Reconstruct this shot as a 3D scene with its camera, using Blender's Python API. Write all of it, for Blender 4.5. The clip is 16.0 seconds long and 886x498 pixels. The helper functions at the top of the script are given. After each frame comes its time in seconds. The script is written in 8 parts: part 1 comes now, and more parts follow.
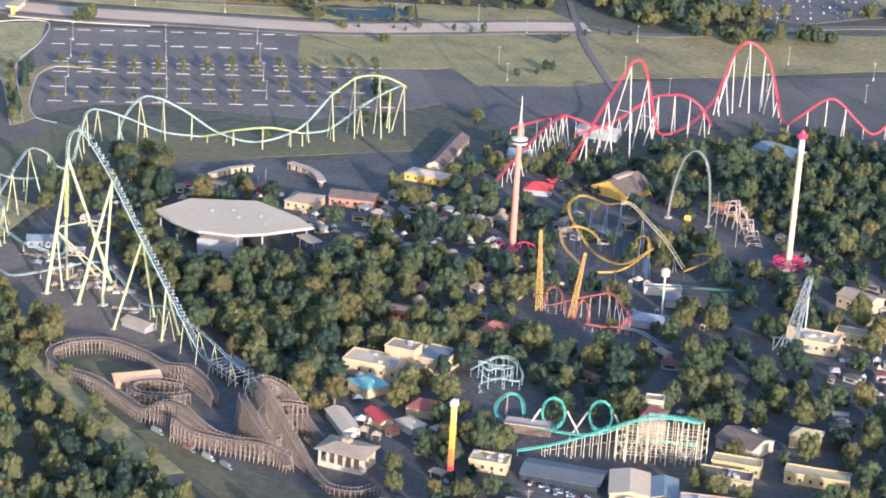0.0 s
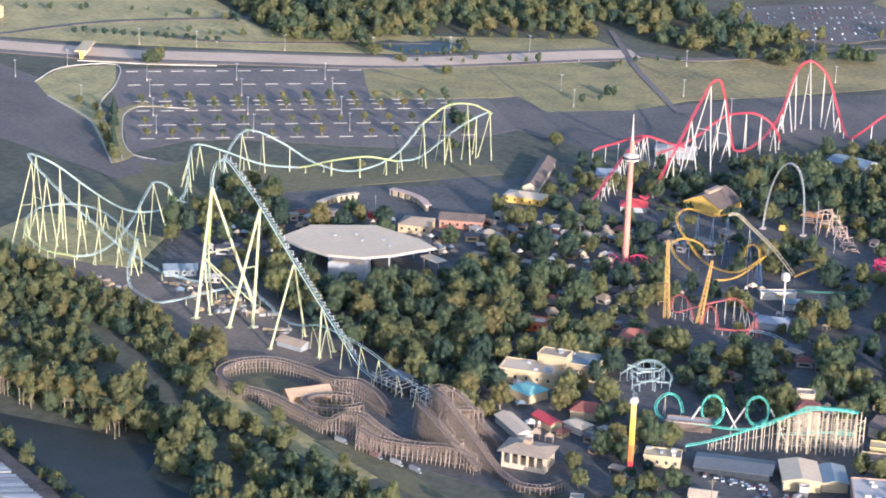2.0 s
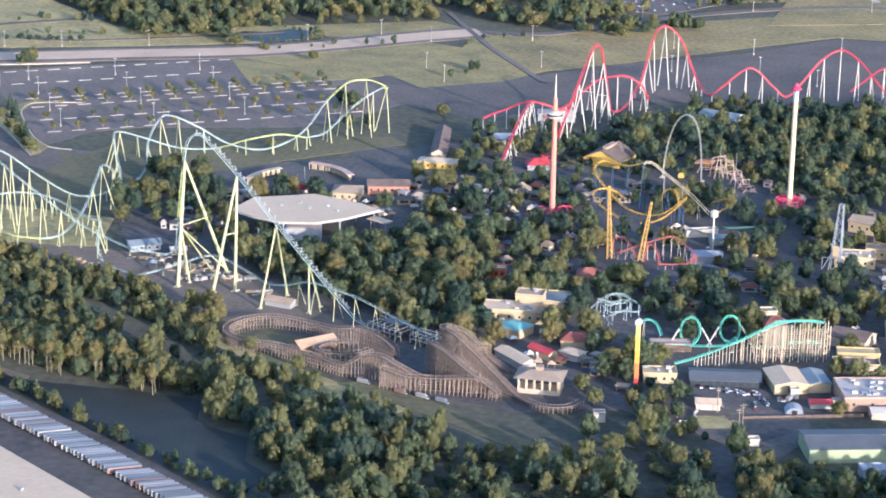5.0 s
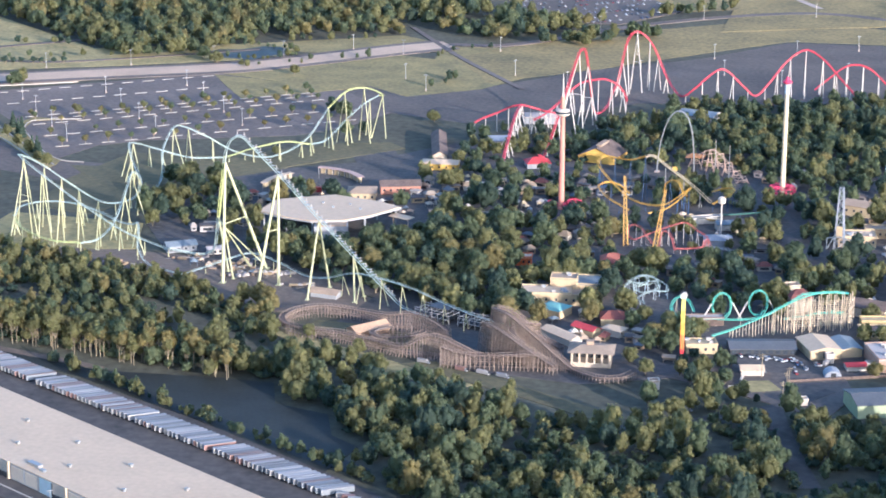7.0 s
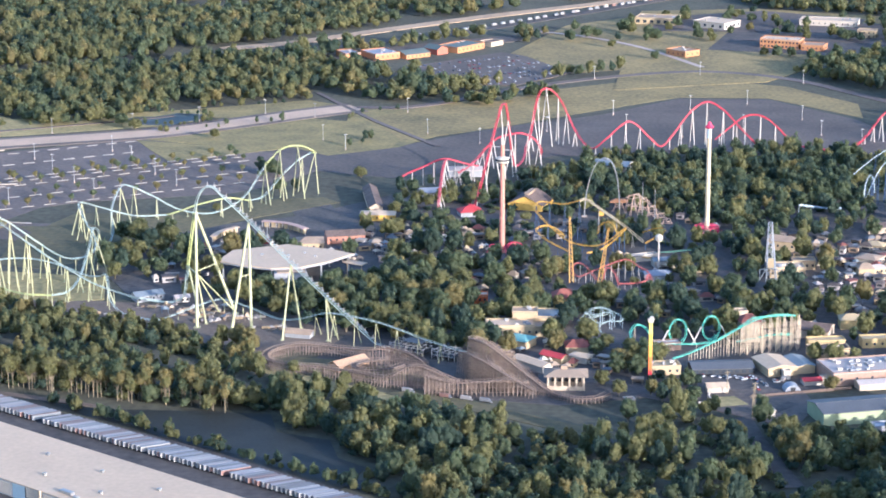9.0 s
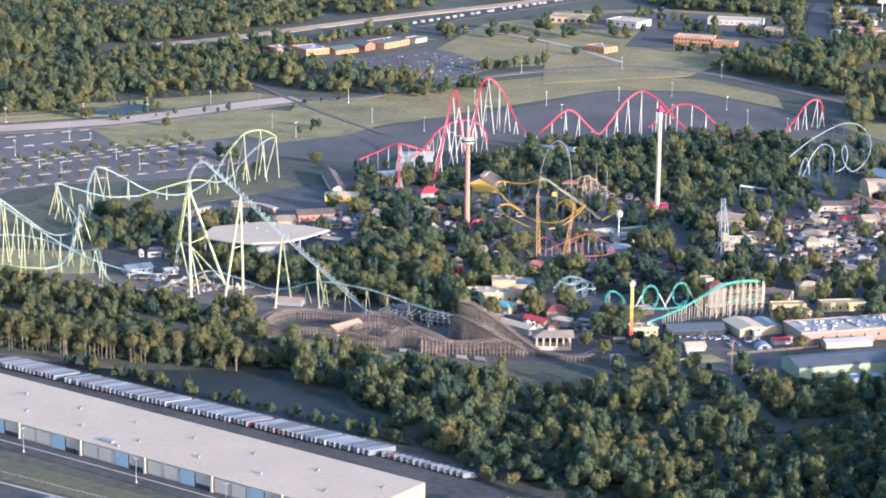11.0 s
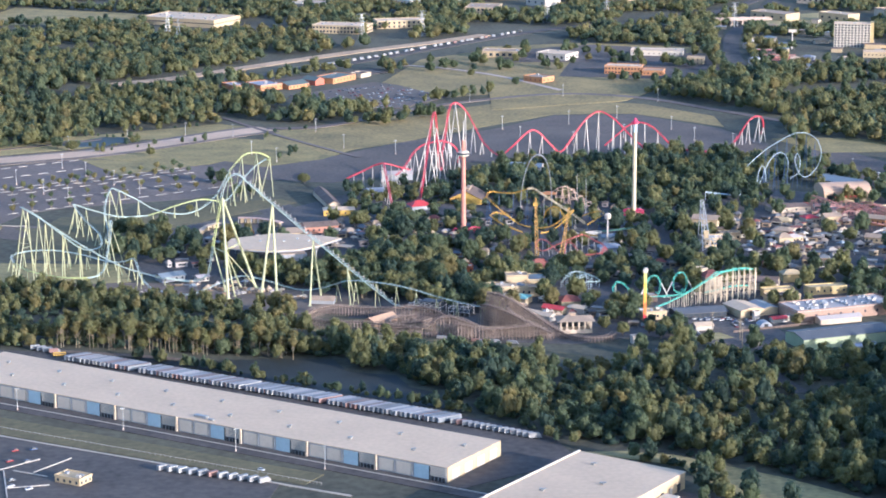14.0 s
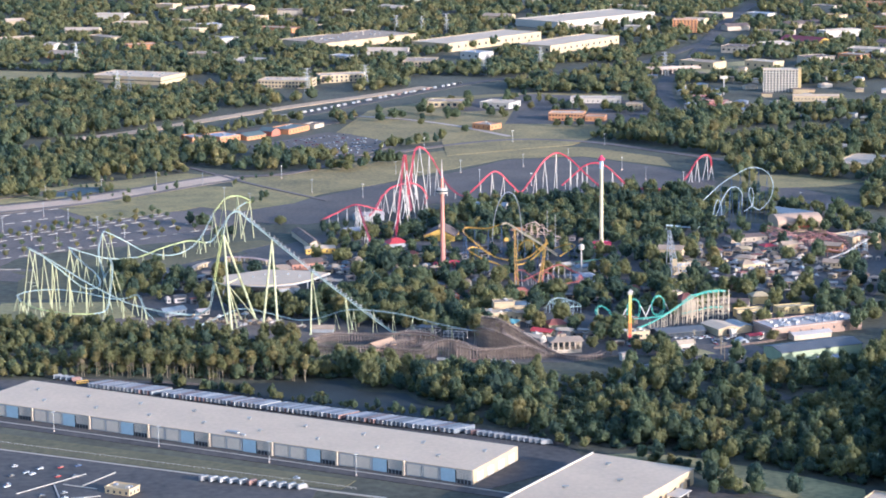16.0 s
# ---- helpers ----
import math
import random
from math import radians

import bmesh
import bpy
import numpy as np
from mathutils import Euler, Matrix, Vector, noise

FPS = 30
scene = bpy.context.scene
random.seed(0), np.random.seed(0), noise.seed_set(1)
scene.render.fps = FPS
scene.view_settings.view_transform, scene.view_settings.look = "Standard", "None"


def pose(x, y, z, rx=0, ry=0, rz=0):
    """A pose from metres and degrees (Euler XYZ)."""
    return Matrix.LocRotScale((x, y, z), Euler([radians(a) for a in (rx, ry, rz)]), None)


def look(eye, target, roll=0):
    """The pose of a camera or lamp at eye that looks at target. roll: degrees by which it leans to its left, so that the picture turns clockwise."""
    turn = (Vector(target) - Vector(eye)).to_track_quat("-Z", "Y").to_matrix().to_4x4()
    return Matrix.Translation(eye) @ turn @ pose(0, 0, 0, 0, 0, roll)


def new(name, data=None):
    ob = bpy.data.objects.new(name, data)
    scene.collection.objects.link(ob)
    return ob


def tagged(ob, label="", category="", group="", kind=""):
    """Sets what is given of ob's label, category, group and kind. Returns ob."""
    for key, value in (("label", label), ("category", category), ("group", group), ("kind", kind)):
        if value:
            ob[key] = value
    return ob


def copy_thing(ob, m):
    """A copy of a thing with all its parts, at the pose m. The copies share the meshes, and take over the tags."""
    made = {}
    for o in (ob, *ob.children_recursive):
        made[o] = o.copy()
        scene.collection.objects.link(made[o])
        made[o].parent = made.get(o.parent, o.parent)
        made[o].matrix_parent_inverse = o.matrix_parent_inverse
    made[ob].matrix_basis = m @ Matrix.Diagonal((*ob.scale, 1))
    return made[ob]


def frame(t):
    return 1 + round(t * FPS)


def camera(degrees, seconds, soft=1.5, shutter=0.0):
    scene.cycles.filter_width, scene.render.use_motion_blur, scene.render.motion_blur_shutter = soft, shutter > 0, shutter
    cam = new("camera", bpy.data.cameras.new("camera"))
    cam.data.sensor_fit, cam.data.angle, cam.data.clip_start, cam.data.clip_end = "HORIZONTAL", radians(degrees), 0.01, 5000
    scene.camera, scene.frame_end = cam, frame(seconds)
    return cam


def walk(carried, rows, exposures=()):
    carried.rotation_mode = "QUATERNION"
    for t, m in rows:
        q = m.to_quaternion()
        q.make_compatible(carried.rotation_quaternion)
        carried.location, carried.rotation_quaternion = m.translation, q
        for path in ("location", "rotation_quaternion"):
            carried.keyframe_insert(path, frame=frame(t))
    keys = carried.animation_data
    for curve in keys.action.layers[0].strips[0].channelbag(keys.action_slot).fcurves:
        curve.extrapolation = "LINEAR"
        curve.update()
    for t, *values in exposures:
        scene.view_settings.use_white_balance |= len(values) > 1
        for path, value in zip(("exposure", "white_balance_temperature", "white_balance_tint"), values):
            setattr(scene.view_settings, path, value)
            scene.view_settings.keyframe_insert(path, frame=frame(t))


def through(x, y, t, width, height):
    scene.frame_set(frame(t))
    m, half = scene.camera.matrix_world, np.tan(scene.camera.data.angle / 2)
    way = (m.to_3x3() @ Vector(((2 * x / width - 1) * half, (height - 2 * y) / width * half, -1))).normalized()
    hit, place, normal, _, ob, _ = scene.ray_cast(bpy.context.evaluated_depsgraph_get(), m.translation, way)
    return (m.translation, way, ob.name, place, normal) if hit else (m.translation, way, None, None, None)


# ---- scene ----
# The camera looks out of an aircraft that climbs away past the park.
cam = camera(22.0, 16.0, soft=1.8)
PATH = [
    (0, (325.11, -642.68, 253.27), (-82.03, 102.05, -46.09), 3.39),
    (0.5, (313.65, -658.13, 252.75), (-99.11, 87.35, -36.89), 3.26),
    (1, (302.17, -673.39, 252.13), (-105.13, 77.75, -30.54), 3.06),
    (1.5, (290.68, -688.48, 251.43), (-104.94, 69.70, -29.01), 2.56),
    (2, (279.18, -703.40, 250.64), (-101.87, 62.18, -29.88), 2.04),
    (2.5, (267.67, -718.17, 249.78), (-94.98, 56.04, -31.45), 1.68),
    (3, (256.15, -732.80, 248.85), (-86.03, 50.60, -32.58), 1.46),
    (3.5, (244.64, -747.28, 247.85), (-75.89, 45.59, -32.53), 1.32),
    (4, (233.13, -761.64, 246.79), (-66.27, 40.53, -30.49), 1.16),
    (6.5, (175.83, -831.81, 240.84), (-43.44, 0.60, -21.89), 0.57),
    (7, (164.45, -845.58, 239.55), (-45.33, -8.94, -17.41), 0.26),
    (7.5, (153.10, -859.28, 238.25), (-45.41, -16.94, -8.83), -0.18),
    (8, (141.79, -872.93, 236.94), (-39.38, -23.80, -0.04), -0.48),
    (8.5, (130.52, -886.52, 235.63), (-29.31, -30.77, 7.30), -0.44),
    (9, (119.30, -900.08, 234.32), (-18.33, -39.28, 10.54), -0.16),
    (9.5, (108.13, -913.60, 233.01), (-11.26, -49.60, 11.10), 0.27),
    (10, (97.02, -927.10, 231.72), (-7.19, -61.14, 9.79), 0.58),
    (12.5, (42.43, -994.57, 225.67), (-2.07, -119.31, 20.89), 0.16),
    (13, (31.73, -1008.11, 224.59), (-3.25, -131.50, 23.76), 0.11),
    (13.5, (21.13, -1021.70, 223.56), (-5.17, -143.98, 26.30), -0.01),
    (14, (10.61, -1035.33, 222.60), (-6.46, -156.72, 28.29), -0.12),
    (14.5, (0.18, -1049.02, 221.70), (-6.39, -169.33, 31.69), -0.34),
    (15, (-10.15, -1062.78, 220.87), (-6.11, -181.92, 36.28), -0.57),
    (15.5, (-20.38, -1076.60, 220.13), (-5.75, -194.39, 42.71), -0.76),
    (16, (-30.50, -1090.51, 219.47), (-5.73, -207.00, 49.80), -0.77),
]
walk(cam, [(t, look(eye, target, roll)) for t, eye, target, roll in PATH], [(0.0, 1.13, 4600, 15.0), (3.0, 1.13, 4530, 15.0), (7.0, 1.23, 4470, 16.0), (10.0, 1.25, 4450, 16.0), (13.0, 1.16, 4430, 16.0), (16.0, 1.07, 4380, 15.5)])

# ---- light: a low evening sun and a clear sky ----
SUN_ELEVATION = radians(11.5)
SUN_TO = Vector((0.81 * math.cos(SUN_ELEVATION), -0.586 * math.cos(SUN_ELEVATION), math.sin(SUN_ELEVATION)))
sky = bpy.data.worlds.new("sky")
scene.world = sky
sky.use_nodes = True
air = sky.node_tree.nodes.new("ShaderNodeTexSky")
air.sky_type, air.sun_disc = "NISHITA", False
air.sun_elevation, air.sun_rotation = SUN_ELEVATION, math.atan2(0.81, -0.586)
air.air_density, air.dust_density, air.ozone_density = 1.1, 2.2, 0.6
sky.node_tree.links.new(air.outputs[0], sky.node_tree.nodes["Background"].inputs[0])
sky.node_tree.nodes["Background"].inputs[1].default_value = 0.15
sun = new("sun", bpy.data.lights.new("sun", "SUN"))
sun.data.energy, sun.data.angle, sun.data.color = 4.0, radians(0.5), (1.0, 0.74, 0.46)
sun.matrix_world = look(SUN_TO * 500, (0, 0, 0))


# ---- materials ----
def mat(name, col, rough=0.8, metal=0.0, vary=0.25, big=0.08, fine=1.5, bump=0.0, rnd=0.0, island=0.0, second=None, through=0.0):
    """A painted, grown or paved surface: two scales of noise in world metres, and a change from thing to thing."""
    m = bpy.data.materials.new(name)
    m.use_nodes = True
    nt = m.node_tree
    bsdf = nt.nodes["Principled BSDF"]
    add = nt.nodes.new
    geo = add("ShaderNodeNewGeometry")
    wide, close = add("ShaderNodeTexNoise"), add("ShaderNodeTexNoise")
    wide.inputs["Scale"].default_value, close.inputs["Scale"].default_value = big, fine
    wide.inputs["Detail"].default_value, close.inputs["Detail"].default_value = 4, 3
    for n in (wide, close):
        nt.links.new(geo.outputs["Position"], n.inputs["Vector"])
    half = add("ShaderNodeMath")
    half.operation = "ADD"
    nt.links.new(wide.outputs[0], half.inputs[0])
    nt.links.new(close.outputs[0], half.inputs[1])
    spread = add("ShaderNodeMapRange")
    spread.inputs["From Min"].default_value, spread.inputs["From Max"].default_value = 0.65, 1.35
    nt.links.new(half.outputs[0], spread.inputs["Value"])
    mix = add("ShaderNodeMix")
    mix.data_type = "RGBA"
    low = second or [c * (1 - vary) for c in col]
    mix.inputs["A"].default_value = (*low, 1)
    mix.inputs["B"].default_value = (*[min(1, c * (1 + vary)) for c in col], 1)
    nt.links.new(spread.outputs[0], mix.inputs["Factor"])
    out = mix.outputs["Result"]
    if rnd or island:
        tone = add("ShaderNodeHueSaturation")
        source = add("ShaderNodeObjectInfo").outputs["Random"] if rnd else geo.outputs["Random Per Island"]
        amount = rnd or island
        to = add("ShaderNodeMapRange")
        to.inputs["To Min"].default_value, to.inputs["To Max"].default_value = 1 - amount, 1 + amount
        nt.links.new(source, to.inputs["Value"])
        nt.links.new(to.outputs[0], tone.inputs["Value"])
        nt.links.new(out, tone.inputs["Color"])
        out = tone.outputs[0]
    nt.links.new(out, bsdf.inputs["Base Color"])
    bsdf.inputs["Roughness"].default_value, bsdf.inputs["Metallic"].default_value = rough, metal
    if bump:
        relief = add("ShaderNodeBump")
        relief.inputs["Strength"].default_value, relief.inputs["Distance"].default_value = bump, 0.2
        nt.links.new(close.outputs[0], relief.inputs["Height"])
        nt.links.new(relief.outputs[0], bsdf.inputs["Normal"])
    if through:
        leafglow, blend = add("ShaderNodeBsdfTranslucent"), add("ShaderNodeMixShader")
        blend.inputs[0].default_value = through
        nt.links.new(out, leafglow.inputs["Color"])
        nt.links.new(bsdf.outputs[0], blend.inputs[1])
        nt.links.new(leafglow.outputs[0], blend.inputs[2])
        nt.links.new(blend.outputs[0], nt.nodes["Material Output"].inputs["Surface"])
    return m


def palette(name, cols, rough=0.6, metal=0.0, island=False):
    """One of several colours for each thing, or for each loose piece of a mesh."""
    m = mat(name, cols[0], rough, metal)
    nt = m.node_tree
    ramp = nt.nodes.new("ShaderNodeValToRGB")
    ramp.color_ramp.interpolation = "CONSTANT"
    while len(ramp.color_ramp.elements) < len(cols):
        ramp.color_ramp.elements.new(0.5)
    for n, (e, c) in enumerate(zip(ramp.color_ramp.elements, cols)):
        e.position, e.color = n / len(cols), (*c, 1)
    if island:
        nt.links.new(nt.nodes.new("ShaderNodeNewGeometry").outputs["Random Per Island"], ramp.inputs[0])
    else:
        nt.links.new(nt.nodes.new("ShaderNodeObjectInfo").outputs["Random"], ramp.inputs[0])
    tint = nt.nodes.new("ShaderNodeMix")
    tint.data_type, tint.blend_type = "RGBA", "MULTIPLY"
    tint.inputs["Factor"].default_value = 0.5
    base = nt.nodes["Principled BSDF"].inputs["Base Color"]
    grain = next(n for n in nt.nodes if n.type == "TEX_NOISE")
    nt.links.new(ramp.outputs[0], tint.inputs["A"])
    nt.links.new(grain.outputs[0], tint.inputs["B"])
    nt.links.new(tint.outputs["Result"], base)
    return m


SOIL = mat("woodland soil", (0.085, 0.08, 0.05), 0.95, vary=0.5, big=0.02, fine=0.3, bump=0.4)
GRASS = mat("mown grass", (0.27, 0.212, 0.078), 0.95, vary=0.36, big=0.07, fine=0.5, bump=0.2, second=(0.155, 0.134, 0.058))
DRYGRASS = mat("dry grass", (0.35, 0.275, 0.11), 0.95, vary=0.36, big=0.06, fine=0.4, bump=0.2, second=(0.18, 0.165, 0.07))
ASPHALT = mat("worn asphalt", (0.132, 0.106, 0.086), 0.85, vary=0.3, big=0.03, fine=0.5, second=(0.075, 0.061, 0.050))
TARMAC = mat("dark tarmac", (0.095, 0.08, 0.068), 0.85, vary=0.3, big=0.06, fine=0.35, second=(0.042, 0.038, 0.035))
ROUGH = mat("rough grass", (0.14, 0.118, 0.055), 0.95, vary=0.3, big=0.03, fine=0.4, bump=0.3, second=(0.085, 0.078, 0.04))
FIELD = mat("dry field grass", (0.29, 0.215, 0.08), 0.95, vary=0.36, big=0.03, fine=0.4, bump=0.2, second=(0.13, 0.112, 0.05))
LOTPAVE = mat("pale asphalt", (0.172, 0.135, 0.108), 0.85, vary=0.3, big=0.03, fine=0.5, second=(0.10, 0.081, 0.068))
PARKPAVE = mat("park paving", (0.10, 0.086, 0.076), 0.85, vary=0.4, big=0.06, fine=0.5, second=(0.05, 0.046, 0.042))
CONCRETE = mat("pinkish concrete", (0.50, 0.39, 0.31), 0.85, vary=0.14, big=0.05, fine=1.0)
DIRT = mat("bare dirt", (0.165, 0.128, 0.096), 0.95, vary=0.3, big=0.06, fine=0.6, bump=0.3)
WATER = mat("still water", (0.05, 0.06, 0.05), 0.5, vary=0.5, big=0.15, fine=1.0)
ROADPALE = mat("tan road concrete", (0.53, 0.385, 0.26), 0.9, vary=0.2, big=0.05, fine=1.0, second=(0.44, 0.325, 0.22))
MARK = mat("pale kerb", (0.46, 0.41, 0.34), 0.8, vary=0.15)
ROOFWHITE = mat("white membrane roof", (0.60, 0.455, 0.295), 0.7, vary=0.1, big=0.06, fine=0.6)
ROOFGREY = mat("grey metal roof", (0.30, 0.31, 0.33), 0.55, vary=0.2, big=0.2, fine=1.5)
ROOFBLUE = mat("pale blue metal roof", (0.22, 0.245, 0.255), 0.5, vary=0.2, big=0.2)
ROOFSLATE = mat("slate grey metal roof", (0.115, 0.118, 0.122), 0.6, vary=0.2, big=0.2)
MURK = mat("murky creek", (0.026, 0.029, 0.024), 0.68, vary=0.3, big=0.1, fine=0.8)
ROOFBROWN = mat("brown shingle roof", (0.16, 0.115, 0.09), 0.9, vary=0.35, big=0.3, fine=2)
ROOFTAN = mat("tan shingle roof", (0.37, 0.275, 0.185), 0.9, vary=0.2, big=0.3, fine=2)
ROOFRED = mat("red metal roof", (0.52, 0.06, 0.06), 0.6, vary=0.2)
ROOFGREEN = mat("green metal roof", (0.07, 0.16, 0.12), 0.6, vary=0.2)
ROOFTEAL = mat("teal roof", (0.22, 0.42, 0.38), 0.6, vary=0.2)
CREAM = mat("cream wall", (0.50, 0.385, 0.22), 0.85, vary=0.1, big=0.3)
YELLOW = mat("yellow wall", (0.70, 0.44, 0.08), 0.8, vary=0.12, big=0.3)
STRAW = mat("straw yellow cladding", (0.50, 0.375, 0.16), 0.8, vary=0.12, big=0.3)
ROOFSTRAW = mat("straw yellow roof", (0.50, 0.385, 0.21), 0.7, vary=0.12, big=0.2)
ROOFPALE = mat("pale pinkish roof", (0.47, 0.41, 0.36), 0.75, vary=0.15, big=0.1)
ORANGE = mat("orange brick wall", (0.49, 0.235, 0.095), 0.85, vary=0.12, big=0.3)
STONE = mat("sandstone wall", (0.52, 0.42, 0.30), 0.9, vary=0.2, big=0.5)
GREYWALL = mat("grey cladding", (0.33, 0.33, 0.33), 0.7, vary=0.15, big=0.3)
WHITEWALL = mat("white wall", (0.54, 0.475, 0.385), 0.8, vary=0.08, big=0.2)
GREENWALL = mat("pale green cladding", (0.36, 0.40, 0.235), 0.7, vary=0.1, big=0.3)
BLUEPANEL = mat("blue panel", (0.33, 0.43, 0.50), 0.6, vary=0.08, big=0.3)
# Near-black for doors and tyres; in openings it stands for unlit depth.
DARK = mat("dark opening", (0.035, 0.037, 0.042), 0.5, vary=0.2)
GLASS = mat("window glass", (0.05, 0.06, 0.075), 0.12, vary=0.3)
FURYTRACK = mat("pale teal track paint", (0.42, 0.50, 0.455), 0.45, vary=0.15)
LIMETRACK = mat("lime track paint", (0.54, 0.58, 0.22), 0.45, vary=0.15)
LIMEPOST = mat("pale lime support paint", (0.46, 0.45, 0.245), 0.5, vary=0.1, big=0.2)
REDTRACK = mat("red track paint", (0.56, 0.06, 0.085), 0.45, vary=0.15)
WHITEPOST = mat("white support paint", (0.56, 0.51, 0.44), 0.5, vary=0.1, big=0.2)
TEALTRACK = mat("mint track paint", (0.16, 0.50, 0.38), 0.45, vary=0.15)
YELLOWTRACK = mat("yellow track paint", (0.60, 0.36, 0.045), 0.45, vary=0.15)
PINKTRACK = mat("coral track paint", (0.46, 0.135, 0.11), 0.5, vary=0.15)
BLUETRACK = mat("pale blue track paint", (0.55, 0.63, 0.66), 0.45, vary=0.15)
STEEL = mat("galvanised steel", (0.42, 0.42, 0.41), 0.45, metal=0.6, vary=0.2)
TIMBER = mat("weathered timber", (0.29, 0.222, 0.172), 0.9, vary=0.3, big=0.2, fine=2, rnd=0.15)
DECK = mat("dark track planks", (0.13, 0.095, 0.075), 0.9, vary=0.3)
BARK = mat("bark", (0.25, 0.205, 0.13), 0.95, vary=0.3, fine=3, island=0.2)
SALMON = mat("salmon tower paint", (0.54, 0.235, 0.17), 0.6, vary=0.1)
PALEYELLOW = mat("pale yellow tower paint", (0.60, 0.50, 0.32), 0.6, vary=0.08)
HOTPINK = mat("raspberry paint", (0.58, 0.05, 0.12), 0.5, vary=0.15)
LEAVES = [
    mat("leaf green", (0.184, 0.220, 0.120), 0.9, vary=0.3, big=0.1, fine=0.9, island=0.08, through=0.7),
    mat("leaf olive", (0.275, 0.272, 0.120), 0.9, vary=0.3, big=0.1, fine=0.9, island=0.08, through=0.7),
    mat("leaf dark", (0.112, 0.155, 0.110), 0.9, vary=0.3, big=0.1, fine=0.9, island=0.08, through=0.7),
    mat("leaf turning", (0.320, 0.282, 0.120), 0.9, vary=0.3, big=0.1, fine=0.9, island=0.08, through=0.7),
]
CARPAINT = palette("car paint", [(0.75, 0.75, 0.74), (0.10, 0.10, 0.11), (0.42, 0.43, 0.45), (0.62, 0.62, 0.60), (0.30, 0.03, 0.03), (0.06, 0.10, 0.22), (0.78, 0.78, 0.76), (0.20, 0.21, 0.22)], 0.35)
TRAILERPAINT = palette("trailer paint", [(0.42, 0.40, 0.37), (0.34, 0.34, 0.34), (0.50, 0.47, 0.43), (0.32, 0.32, 0.32), (0.44, 0.42, 0.39), (0.38, 0.36, 0.34), (0.26, 0.28, 0.30), (0.34, 0.20, 0.16)], 0.5)
TRAILERTOP = palette("trailer roof colours", [(0.43, 0.42, 0.41), (0.29, 0.30, 0.31), (0.50, 0.48, 0.46), (0.34, 0.35, 0.36), (0.28, 0.22, 0.20), (0.45, 0.43, 0.42), (0.24, 0.24, 0.24)], 0.6)
STALLS = palette("stall roof colours", [(0.42, 0.34, 0.25), (0.14, 0.12, 0.11), (0.36, 0.27, 0.17), (0.52, 0.44, 0.35), (0.28, 0.10, 0.07), (0.20, 0.21, 0.22), (0.14, 0.11, 0.09), (0.20, 0.16, 0.13)], 0.7)
STALLWALL = palette("stall wall colours", [(0.60, 0.52, 0.40), (0.45, 0.32, 0.20), (0.55, 0.50, 0.45), (0.48, 0.36, 0.20), (0.35, 0.30, 0.28)], 0.8)


